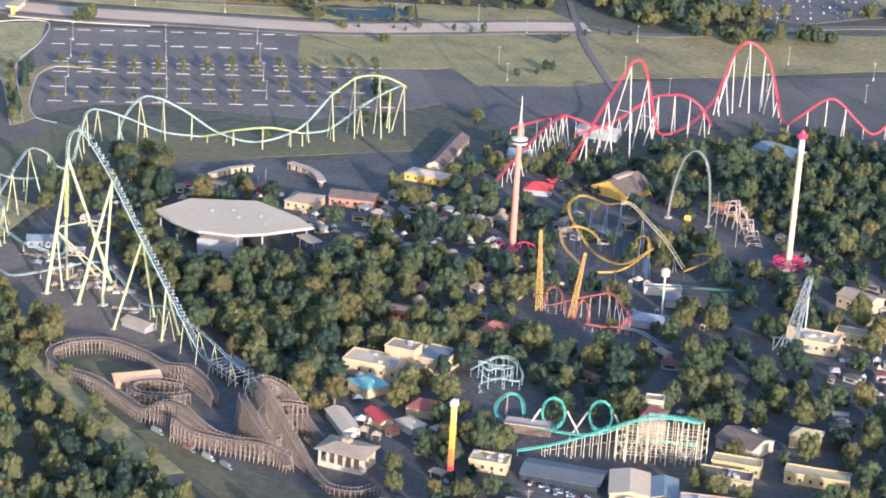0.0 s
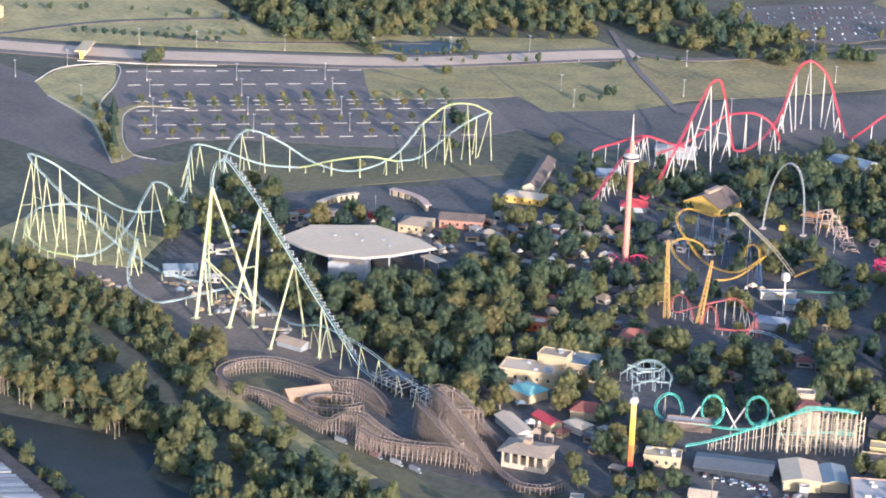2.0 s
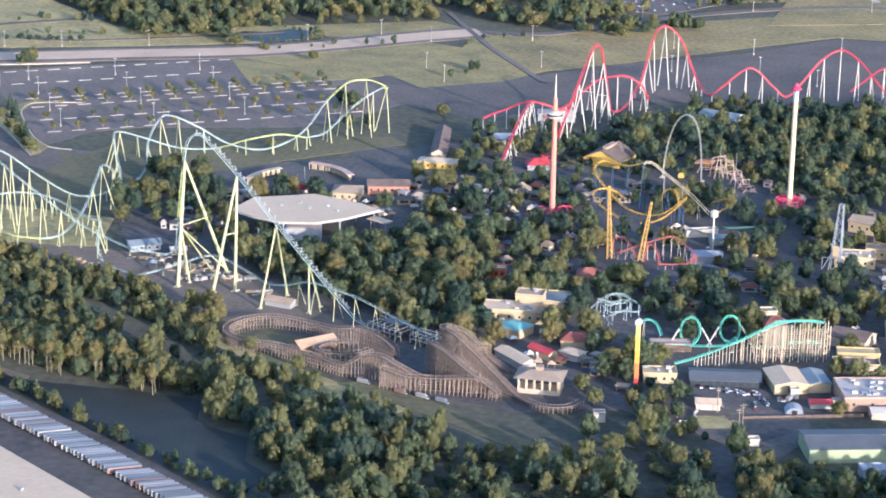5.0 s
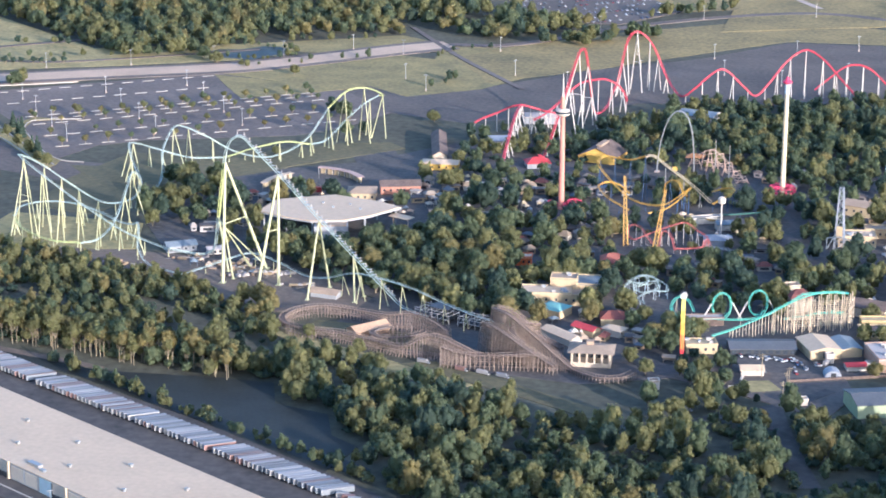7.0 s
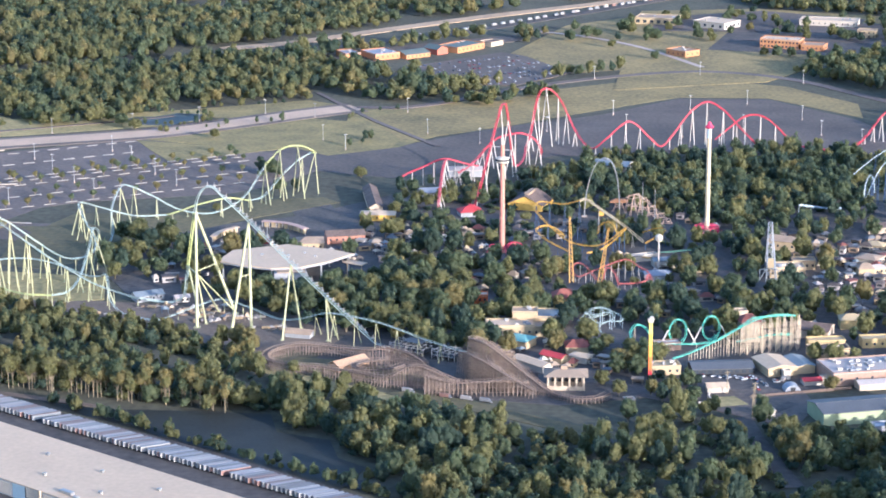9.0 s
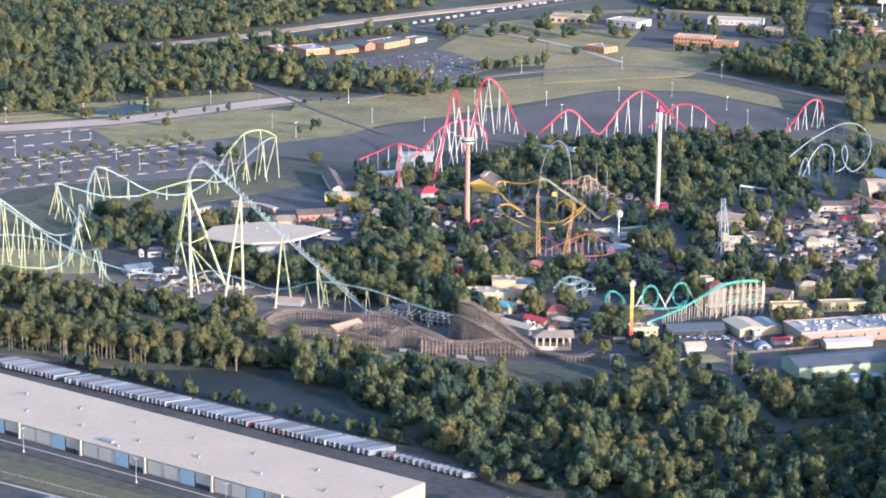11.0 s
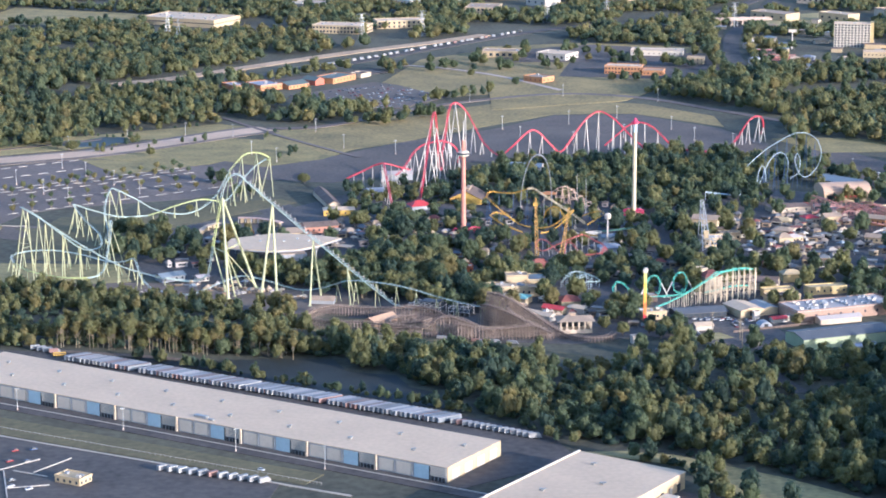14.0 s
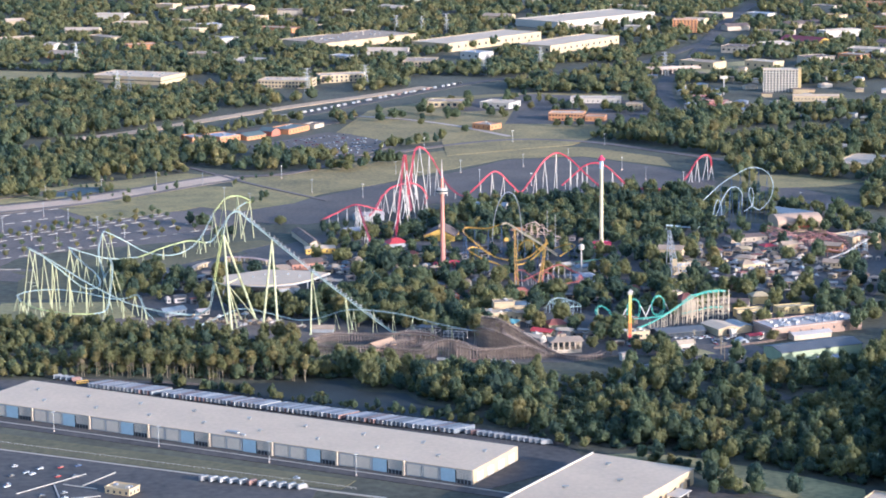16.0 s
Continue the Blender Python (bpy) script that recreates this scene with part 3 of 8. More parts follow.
def steel_track(owner, points, material, gauge=1.0, rail=0.16, spine=0.28, step=1.2, lift=None):
    """Two rails, a spine and ties along a smooth line. Returns the line."""
    line = smooth_line(points, step)
    rail, spine = rail * 0.6, spine * 0.58
    t, side, up = track_axes(line)
    part("rail", swept(line + side * gauge / 2, rail), material, owner)
    part("rail", swept(line - side * gauge / 2, rail), material, owner)
    part("spine", swept(line - up * 0.45 * gauge, spine), material, owner)
    s = Shape()
    for k in range(0, len(line), 2):
        s.tube(line[k] + side[k] * gauge / 2, line[k] - up[k] * 0.45 * gauge, 0.07, n=4)
        s.tube(line[k] - side[k] * gauge / 2, line[k] - up[k] * 0.45 * gauge, 0.07, n=4)
    tagged(part("track_bracing", s, material, owner), kind="stuff")
    for p in line[::3]:
        if p[2] < 8:
            block(p[0], p[1], 2.0)
    return line


def supports(owner, line, material, every=11, r=0.3, splay=0.22, low=1.2, skip=()):
    """Columns where the track is low, two-legged bents where it is high; each one is a part."""
    t, side, up = track_axes(line)
    last, r = -1e9, r * 0.82
    run = np.concatenate([[0], np.cumsum(np.linalg.norm(np.diff(line, axis=0), axis=1))])
    for k, p in enumerate(line):
        gap = every * (0.85 if p[2] > 12 else 1)
        if run[k] - last < gap or p[2] < low or any(a <= run[k] <= b for a, b in skip):
            continue
        last = run[k]
        s = Shape()
        top = tuple(p - up[k] * 0.3 + np.array((0, 0, -0.4)))
        if p[2] < 6:
            s.tube((top[0], top[1], 0), top, r, r * 0.8)
            s.box(top[0], top[1], 0.15, r * 3.5, r * 3.5, 0.3)
        else:
            lean = side[k] * p[2] * splay
            one = 0.25 if int(run[k] / gap) % 2 else -0.25
            legs(s, top, [(top[0] + lean[0] * (1 + one), top[1] + lean[1] * (1 + one)), (top[0] - lean[0] * (0.6 - one), top[1] - lean[1] * (0.6 - one))], r)
        part("support", s, material, owner)


# The tall lime and teal coaster: lift, first drop, overbanked hill, out and back, low run home.
giga = thing("roller_coaster", -92, -113, 0, 0, "towering steel coaster with teal track and pale lime supports", "roller coaster")
giga.matrix_basis = Matrix()
LIFT = [(-16, -146.3, 1.2), (-24, -142.3, 1.6), (-30.5, -139.2, 4.6), (-60.5, -125.0, 26.0), (-77.5, -117.0, 38.8), (-87.5, -114.0, 46.8), (-91.0, -113.8, 49.9), (-93.6, -113.8, 50.2), (-95.9, -113.4, 48.4), (-97.8, -112.4, 44.6), (-99.2, -111.0, 39.5)]
lift_line = steel_track(giga, LIFT, FURYTRACK, 1.0, 0.16, 0.26)
DROP = [(-99.2, -111, 39.5), (-101.4, -108.6, 29), (-103.7, -105.9, 18.1)]
FOOT = [(-103.7, -105.9, 18.1), (-105.6, -104, 8), (-107.5, -101.8, 4), (-112, -99.6, 1.5), (-118, -99.2, 1.5), (-125, -101, 3.0)]
steel_track(giga, DROP, LIMETRACK, 1.0, 0.24, 0.4)
steel_track(giga, FOOT, FURYTRACK, 1.0, 0.2, 0.36)
HILL = [(-125, -101, 3), (-135, -98.6, 5), (-145, -97, 8), (-160, -96, 16), (-172, -96, 24), (-182, -94.2, 30), (-187.2, -90, 31.6), (-186.4, -84.8, 29.6), (-181.8, -79.5, 25.2), (-174.2, -72.0, 16.4), (-168.8, -62.5, 8.6), (-165.3, -53.6, 4.9), (-162.3, -40, 3.7), (-165.3, -24.9, 5.7), (-174.9, -8.8, 9.4), (-181.7, 4.5, 13), (-182.2, 13.8, 11.5), (-177.1, 21.8, 7.7), (-164.7, 28.8, 2.9), (-152, 34.9, 2.2)]
HUMP = [(-152, 34.9, 2.2), (-146, 36.2, 4.0), (-139.5, 37.9, 6.3), (-127.5, 44.3, 8.3), (-119.5, 54.9, 5.2)]
RETURN_LEG = [(-119.5, 54.9, 5.2), (-116.4, 68.4, 4.4), (-110.6, 83.1, 11.6), (-105.4, 92, 16.2), (-100.6, 95, 19.0)]
OUTWARD = [(-116.1, 69.3, 17.9), (-123.5, 58.7, 5.6), (-134.1, 45.5, 1.2), (-147.4, 39.3, 3.8), (-158, 33.9, 10.9), (-165.5, 26.3, 16.6), (-166.7, 16.2, 18.3), (-168, 6.9, 11), (-165.4, -1.1, 2.8), (-161.8, -21.6, 1.4), (-159.9, -40.4, 7.2), (-155.3, -51.2, 15.2), (-154.1, -61.8, 20.0), (-152.3, -71.1, 17), (-152.6, -80, 9.2), (-152.2, -91, 5.4), (-153, -101, 4.4), (-157, -106, 4.4)]
CREST = [(-116.1, 69.3, 17.9), (-110.1, 77.7, 24), (-103.7, 85.7, 24), (-98.9, 92, 20.6), (-98.6, 95, 18.6), (-100.6, 95, 19.0)]
HELIX_FRONT = [(-157, -106, 4.4), (-168.5, -107, 5), (-183, -98, 5.6), (-192, -86, 6.4)]
HELIX_BACK = [(-192, -86, 6.4), (-195, -74, 6.8), (-189.5, -65, 6.8), (-178, -64.5, 7), (-165, -71, 6.6), (-152, -80, 5.6), (-144, -88, 7.6), (-138.5, -96, 10.2), (-134, -108, 5)]
for pts, paint, gap in ((HILL, FURYTRACK, 10), (HUMP, LIMETRACK, 11), (RETURN_LEG, FURYTRACK, 15), (OUTWARD, FURYTRACK, 14), (CREST, LIMETRACK, 12), (HELIX_FRONT, LIMETRACK, 9), (HELIX_BACK, FURYTRACK, 10)):
    supports(giga, steel_track(giga, pts, paint, 0.82, 0.13, 0.24), LIMEPOST, gap, 0.27, 0.22, 2.6)
HOME = [(-134, -108, 5), (-128.3, -115.0, 2.0), (-120.4, -119.7, 1.5), (-111.9, -122.8, 1.5), (-105.8, -118.0, 2.5), (-99.7, -111.6, 4.0), (-91.8, -104, 5.0), (-80.1, -109.4, 4.0), (-67.5, -117.5, 2.5), (-58.1, -123.6, 4.4), (-46.5, -132.6, 9.6), (-36, -138.6, 10.8), (-22, -145.4, 10.2), (-8, -151.6, 7.6), (6, -157.0, 5.6), (18, -160.6, 5.2)]
home_line = steel_track(giga, HOME, FURYTRACK, 0.85, 0.11, 0.18)
supports(giga, home_line, LIMEPOST, 9, 0.17, 0.25, 2.6)


def tower(owner, top, feet, r, material, bars=()):
    s = Shape()
    for f in feet:
        s.tube((*f, 0), top, r * 1.15, r * 0.85, 8)
        s.box(f[0], f[1], 0.2, r * 4, r * 4, 0.4)
    part("support", s, material, owner)


tower(giga, (-98.6, -111.6, 39.6), [(-95.4, -126.0), (-86.0, -106.0)], 0.54, LIMEPOST)
tower(giga, (-96.6, -119.6, 18.6), [(-93.3, -120.9), (-92.6, -104.6)], 0.3, LIMEPOST)
tower(giga, (-103.3, -106.6, 17.6), [(-98.0, -112.6)], 0.36, LIMEPOST)
tower(giga, (-77.4, -116.8, 38.0), [(-82.0, -127.6), (-75.6, -123.8)], 0.5, LIMEPOST)
tower(giga, (-60.3, -124.6, 25.0), [(-61.0, -137.2), (-57.6, -121.6)], 0.36, LIMEPOST)
tower(giga, (-46, -131.8, 15.2), [(-44.6, -135.6), (-43.2, -128.6)], 0.34, LIMEPOST)
for a, b in (((-96.9, -118.9, 19.4), (-92.2, -108.9, 19.9)), ((-96.6, -119.6, 18.6), (-86.6, -107.0, 2.0)), ((-79.6, -122.0, 18.8), (-76.4, -120.6, 19.6)), ((-103.3, -106.6, 17.6), (-96.6, -119.4, 18.2))):
    part("brace", Shape().tube(a, b, 0.24, n=7), LIMEPOST, giga)
steps = Shape()
rail_shape = Shape()
t_, side_ = track_axes(lift_line)[:2]
for k in range(6, len(lift_line) - 9):
    if lift_line[k][2] > 3:
        base = lift_line[k] - side_[k] * 1.15
        steps.box(*base, 1.25, 0.75, 0.12, math.degrees(math.atan2(t_[k][1], t_[k][0])))
        if k % 2 == 0:
            rail_shape.tube(base, base + np.array((0, 0, 1.3)), 0.12, n=4)
tagged(part("catwalk", steps, STEEL, giga, "galvanised stepped catwalk beside the lift"), kind="stuff")
tagged(part("handrail", rail_shape, WHITEPOST, giga, "pale handrail posts up the lift"), kind="stuff")

# The red coaster on white columns.
for bx, by, br in ((-36, 50, 6), (-38, 62, 6), (-34, 70, 6), (-42, 104, 5), (-50, 108, 5), (-30, 60, 6), (-24, 52, 7), (-18, 52, 6), (-12, 56, 6)):
    block(bx, by, br)
red = thing("roller_coaster", 0, 0, 0, 0, "long steel coaster with red track on white columns", "roller coaster")
RED_LIFT = [(-24, 72, 2.6), (-22, 80, 3.5), (-17.6, 118, 33.6), (-16.4, 125.5, 37.8), (-15.8, 131, 36), (-15.2, 137, 26), (-14.6, 143, 12), (-14.2, 148, 4.8), (-13, 158, 2.4), (-12.6, 172, 2.2), (-13.4, 186, 2.8), (-13.8, 194, 4.4), (-12.6, 201, 9), (-10.4, 209.5, 24.6), (-7.6, 215.8, 29.0), (-3.6, 219.2, 27.2), (0.8, 220.8, 21.4), (7.6, 216, 9), (14, 206, 3.4), (19, 199, 3.0), (25, 198, 8), (36.2, 201.5, 16.4), (46, 207.5, 7.4), (51.4, 211.5, 2.4), (57, 215, 8), (65, 219, 18.6), (73.1, 222.5, 23.3), (81.5, 221.6, 19.4), (90, 219, 11.2), (99, 214.5, 3.2)]
red_line = steel_track(red, RED_LIFT, REDTRACK, 0.95, 0.22, 0.44)
supports(red, red_line, WHITEPOST, 20, 0.33, 0.2, 3.4, ((112, 1e9),))
supports(red, red_line, WHITEPOST, 10, 0.3, 0.2, 3.4, ((0, 112),))
RED_OUT = [(77, 232, 2.4), (84, 232, 8.6), (90.5, 232, 14.0), (97, 232, 15.6), (103.5, 232, 13.4), (109, 233, 8.4), (115, 232, 2.6), (122, 226, 1.0), (136, 222, 0.9), (147, 234, 1.2), (153, 245, 4.6), (156.4, 248.6, 9), (159.6, 251, 13), (163.4, 253, 15.6), (167.4, 255.4, 15), (169.2, 258, 10), (168.6, 261, 4)]
out_line = steel_track(red, RED_OUT, REDTRACK, 0.95, 0.22, 0.44)
supports(red, out_line, WHITEPOST, 8, 0.33, 0.2, 3.4)
mid_line = steel_track(red, [(-36, 118, 6.6), (-33.4, 134, 6.4), (-31, 150, 7.6), (-28, 160, 11), (-23.6, 163, 14.4), (-18, 163.6, 16), (-12, 165, 16.4), (-6.5, 168, 13), (-4, 172, 7), (-5, 178, 2.4)], REDTRACK, 0.95, 0.22, 0.44)
supports(red, mid_line, WHITEPOST, 7, 0.26, 0.24, 3)
RED_BRAKE = [(-62, 114, 4.6), (-59.6, 116, 6.0), (-53, 118.6, 8.6), (-47, 121, 11.2), (-42.2, 122.2, 12.0), (-37.4, 124.4, 10.6), (-33, 128, 8.6), (-29, 132, 7.0)]
brake_line = steel_track(red, RED_BRAKE, REDTRACK, 0.95, 0.22, 0.36)
supports(red, brake_line, WHITEPOST, 4.5, 0.2, 0.16, 2)
RED_RETURN = [(-42.2, 122.2, 12.0), (-41.6, 112, 12.6), (-40.4, 98, 11.6), (-38, 76, 8.2), (-35.6, 56, 4.6), (-34.2, 48, 3.2)]
return_line = steel_track(red, RED_RETURN, REDTRACK, 1.0, 0.24, 0.42)
supports(red, return_line, WHITEPOST, 5, 0.2, 0.2, 2)

# The yellow launched coaster with its long diagonal lift.
yellow = thing("roller_coaster", 0, 0, 0, 0, "yellow tubular coaster with curls on blue columns", "roller coaster")
BLUEPOST = mat("blue column paint", (0.045, 0.08, 0.16), 0.5, vary=0.2)
Y_MAIN = [(29.7, 19.5, 18.6), (23.4, 22.5, 16.0), (16.7, 25.3, 15.7), (12.4, 25.2, 16.0), (10.9, 19.8, 14.7), (13.6, 14.1, 12.8), (19.2, 10.2, 8.7), (28.0, 5.9, 3.8), (40.1, 1.9, 4.2), (50.6, 0.5, 12.3)]
Y_RING = [(24.0, 19.0, 3.0), (20.1, 19.4, 6.0), (15.7, 17.6, 7.6), (13.1, 13.9, 7.4), (13.2, 9.3, 7.2), (18.4, 2.2, 5.1), (27.5, -3.5, 2.5)]
Y_CURL = [(37.8, 15.7, 5.4), (38.8, 14.7, 9.1), (41.7, 13.0, 11.3), (44.8, 10.5, 10.8), (47.0, 6.1, 8.1), (49.1, 0.9, 8.5)]
Y_SPIKE = [(35.8, -8.1, 3.2), (39.2, -4.9, 3.2), (42.7, -3.2, 4.6), (46.9, -2.8, 8.2), (51.0, -2.7, 12.8)]
Y_END = [(57.9, 11.0, 3.2), (61.5, 11.6, 5.4), (65.3, 14.1, 7.4), (65.3, 17.6, 8.1), (61.5, 20.4, 7.4), (55.9, 21.8, 5.2)]
Y_LOW = [(66, -9, 2.2), (60, -8.6, 2.2), (57, -6, 2.4), (58.4, -2.6, 2.6), (62, -1.6, 2.8)]
for pts, gap in ((Y_MAIN, 8), (Y_RING, 8), (Y_CURL, 6), (Y_SPIKE, 6), (Y_END, 6), (Y_LOW, 8)):
    supports(yellow, steel_track(yellow, pts, YELLOWTRACK, 0.8, 0.15, 0.24), BLUEPOST, gap, 0.14, 0.12, 2.5)
diag = steel_track(yellow, [(29.8, 19.1, 18.4), (32.7, 20.2, 18.8), (39.2, 19.9, 14.5), (47.9, 17.5, 9.3), (57.1, 12.2, 3.5)], mat("dusty tan lift paint", (0.42, 0.36, 0.24), 0.6), 1.3, 0.26, 0.4)
supports(yellow, diag, STEEL, 8, 0.14, 0.15, 3, ((0, 9),))
supports(yellow, steel_track(yellow, [(62, -2, 2.6), (70, 1.6, 2.6), (79, 5.6, 3.0), (85, 11, 3.4), (84, 16, 3.2)], ROOFGREEN, 0.8, 0.15, 0.24), BLUEPOST, 8, 0.16, 0.12, 2.5)
for bx, by, br in ((12, 50, 6), (0, 64, 7), (7, 62, 7), (-7, 66, 6), (14, 42, 7), (-20, 48, 8), (-28, 52, 7), (-12, 52, 7), (24, 10, 9), (42, 6, 8), (52, 4, 9), (40, -10, 8), (62, 12, 7), (28, -6, 9), (50, -14, 8), (60, -16, 7), (16, 12, 8), (66, -2, 7), (74, -4, 7)):
    block(bx, by, br)

# The mint coaster with two loops and a dense cream trestle.
TRESTLE = mat("cream trestle paint", (0.60, 0.49, 0.34), 0.6, vary=0.12, big=0.3)
mint = thing("roller_coaster", 0, 0, 0, 0, "mint green looping coaster on a dense cream trestle", "roller coaster")
MINT_LIFT = [(78.7, -144.1, 1.8), (84, -140.6, 3.0), (92, -136.2, 6.0), (100, -131.6, 9.8), (106, -128, 12.2), (111, -125.2, 13.2), (116, -123, 13.2), (119.6, -120.6, 12.4), (119.6, -117.6, 11.6), (116.4, -116, 11), (110.6, -116.6, 10.6), (105, -119, 10.4)]
MINT_LOW = [(105, -119, 10.4), (98.5, -121.6, 6.0), (92.6, -124.6, 3.2), (86, -127.4, 2.6), (78, -129, 2.6), (70, -130.5, 2.4), (64.6, -129.4, 2.8), (62.6, -126, 5.0), (64.5, -121.8, 7.0), (67.6, -121.4, 5.8), (70, -124, 3)]
MINT_BACK = [(100, -127.4, 4), (106, -124.6, 4.6), (112, -122, 5.4), (118, -119.4, 5), (119, -116.4, 4.4), (114, -115, 4)]
for pts in (MINT_LIFT, MINT_LOW, MINT_BACK):
    line = steel_track(mint, pts, TEALTRACK, 0.85, 0.15, 0.22)
    supports(mint, line, TRESTLE, 7, 0.13, 0.1, 1.5)


def loop_points(x, y, r, base, turn, drift=1.6):
    c, s = math.cos(radians(turn)), math.sin(radians(turn))
    out = []
    for k in range(-2, 19):
        a = math.pi * 2 * k / 16
        along, z, off = r * 0.70 * math.sin(a), base + r * (1 - math.cos(a)), drift * (k / 16 - 0.5)
        out.append((x + c * along - s * off, y + s * along + c * off, z))
    return out


for x, y in ((79.2, -124.4), (90.6, -118.4)):
    steel_track(mint, loop_points(x, y, 4.2, 1.6, 26), TEALTRACK, 0.85, 0.15, 0.22)
    for lean in (-1, 1):
        part("support", Shape().tube((x + lean * 6.6, y + lean * 3.2, 0), (x + lean * 3.3, y + lean * 1.6, 6.6), 0.3, n=6), WHITEPOST, mint)
for i in range(9):
    for j in range(3):
        x, y = 101.5 + i * 2.43 + j * 0.5, -131.2 + i * 1.08 + j * 2.4
        h = min(12.8, 9.6 + i * 0.75) if j < 2 else 10.4
        s = Shape().tube((x, y, 0), (x, y, h), 0.17, n=5)
        part("post", s, TRESTLE, mint)
for z in (2.4, 4.8, 7.2, 9.4):
    for j in (0, 1, 2):
        part("ledger", Shape().tube((101.5 + j * 0.5, -131.2 + j * 2.4, z), (121 + j * 0.5, -122.5 + j * 2.4, z), 0.09, n=4), TRESTLE, mint)
    for i in range(0, 9, 2):
        x, y = 101.5 + i * 2.43, -131.2 + i * 1.08
        part("ledger", Shape().tube((x, y, z), (x + 1.0, y + 4.8, z), 0.09, n=4), TRESTLE, mint)
for i in range(8):
    x, y = 101.5 + i * 2.43, -131.2 + i * 1.08
    low, high = (2.4, 7.2) if i % 2 else (7.2, 2.4)
    part("brace", Shape().tube((x, y, low), (x + 2.43, y + 1.08, high), 0.08, n=4), TRESTLE, mint)
for i in range(9):
    x, y = 84.0 + i * 1.96, -140.0 + i * 1.06
    top = 2.6 + i * 0.86
    bent = Shape().tube((x, y, 0), (x, y, top), 0.11, n=4).tube((x + 0.9, y + 1.7, 0), (x + 0.9, y + 1.7, top - 0.3), 0.11, n=4)
    part("bent", bent.tube((x, y, top * 0.55), (x + 0.9, y + 1.7, top * 0.55), 0.08, n=4), TRESTLE, mint)
for k in range(5):
    block(84 + k * 9, -137 + k * 4.6, 8)

# The coral coaster under the two sky-swing towers.
coral = thing("roller_coaster", 0, 0, 0, 0, "small coral pink looping coaster on pale columns", "roller coaster")
CORAL = [(33.4, -41, 3.2), (36, -43.4, 2.6), (40, -42.6, 4.2), (44.6, -40.6, 6.0), (49.4, -38.6, 7.6), (53.6, -36.8, 8.6), (56.4, -37.4, 7.8), (59, -39, 6.4), (61.6, -40.4, 5.6), (63.6, -42.4, 4.2), (62.6, -46, 2.8), (58, -48.4, 2.2), (52, -50, 2.2)]
line = steel_track(coral, CORAL, PINKTRACK, 0.7, 0.13, 0.2)
supports(coral, line, WHITEPOST, 1.7, 0.11, 0.2, 1.5)
supports(coral, steel_track(coral, [(33.4, -41, 2.6), (33.0, -38.6, 5.4), (34.6, -37.6, 6.6), (37.6, -38.6, 6.2), (40.4, -41.4, 4.2), (43, -45, 2.2)], PINKTRACK, 0.8, 0.14, 0.22), WHITEPOST, 3, 0.1, 0.12, 2)
steel_track(coral, [(45.6, -44.6, 0.6), (45.6, -42.6, 3.6), (46.4, -41.4, 5.8), (48.4, -42, 6.0), (50.6, -44.6, 4.2), (52, -47.6, 0.8)], PINKTRACK, 0.8, 0.14, 0.22)
steel_track(coral, [(62, -48, 0.6), (62.4, -45, 3.6), (63.4, -43.4, 4.6), (64.6, -45, 2.4), (65, -47, 0.6)], PINKTRACK, 0.8, 0.14, 0.22)
supports(coral, steel_track(coral, [(62.6, -46, 2.4), (69, -46, 2.4), (76, -49.6, 2.0), (80, -53, 1.8)], STEEL, 1.2, 0.2, 0.3), STEEL, 3, 0.1, 0.1, 1)
for bx, by, br in ((36, -48, 7), (46, -52, 8), (56, -53, 8), (64, -52, 6), (42, -60, 6), (54, -62, 6), (72, -52, 6), (48, -34, 6), (60, -34, 5), (36, -34, 5)):
    block(bx, by, br)

# The pale blue inverted coaster behind the trees.
ice = thing("roller_coaster", 0, 0, 0, 0, "pale blue coaster with a big drop and loops", "roller coaster")
ICE = [(143.5, 111, 13), (152.8, 112.6, 21), (162.8, 114, 27), (168.3, 115, 29.2), (174.3, 115.4, 29), (179.4, 115.6, 25.6), (181.8, 115.6, 19), (179.8, 115.4, 11.4), (174.3, 115, 6.2), (170.2, 114.6, 9), (168.0, 114, 15.6), (169.2, 113.6, 19), (170.8, 113.2, 15.6), (170.0, 113, 9), (165.8, 112.6, 6)]
line = steel_track(ice, ICE, BLUETRACK, 0.6, 0.095, 0.14)
for x, y, z in ((153, 112.6, 20.6), (158.8, 113.4, 24), (163.8, 114.6, 27), (168.8, 115.4, 28.6), (173.8, 115.8, 28.4), (178.4, 116, 25)):
    part("support", Shape().tube((x - 1.2, y + 2.2, 0), (x, y, z), 0.13, 0.1, 5), BLUEPOST, ice)
    part("support", Shape().tube((x + 1.4, y + 1.6, 0), (x, y, z), 0.13, 0.1, 5), BLUEPOST, ice)
for pts in ([(150, 110, 4), (152.6, 110.6, 11), (155.6, 111.2, 16.6), (158.6, 111.6, 19.4), (162, 112, 19.2), (164.4, 112.2, 15.6), (164.4, 112.6, 9)], [(148.2, 108, 3), (149, 108.6, 9.6), (150.8, 109, 13.4), (152.6, 109.4, 11), (153.2, 109.8, 5)]):
    supports(ice, steel_track(ice, pts, BLUETRACK, 0.6, 0.11, 0.15), BLUEPOST, 6, 0.14, 0.12, 3)
supports(ice, steel_track(ice, [(120, 84, 4.6), (130, 86, 3.2), (136, 88, 2.4), (138, 92, 2), (134, 95, 2)], BLUETRACK, 1.0, 0.22, 0.3), BLUETRACK, 5, 0.18, 0.12, 3)
for k in range(4):
    block(152 + k * 9, 124, 7)
for x, y, r in ((176, 102, 11), (164, 104, 9), (183, 92, 9), (155, 106, 7), (172, 90, 8)):
    block(x, y, r)

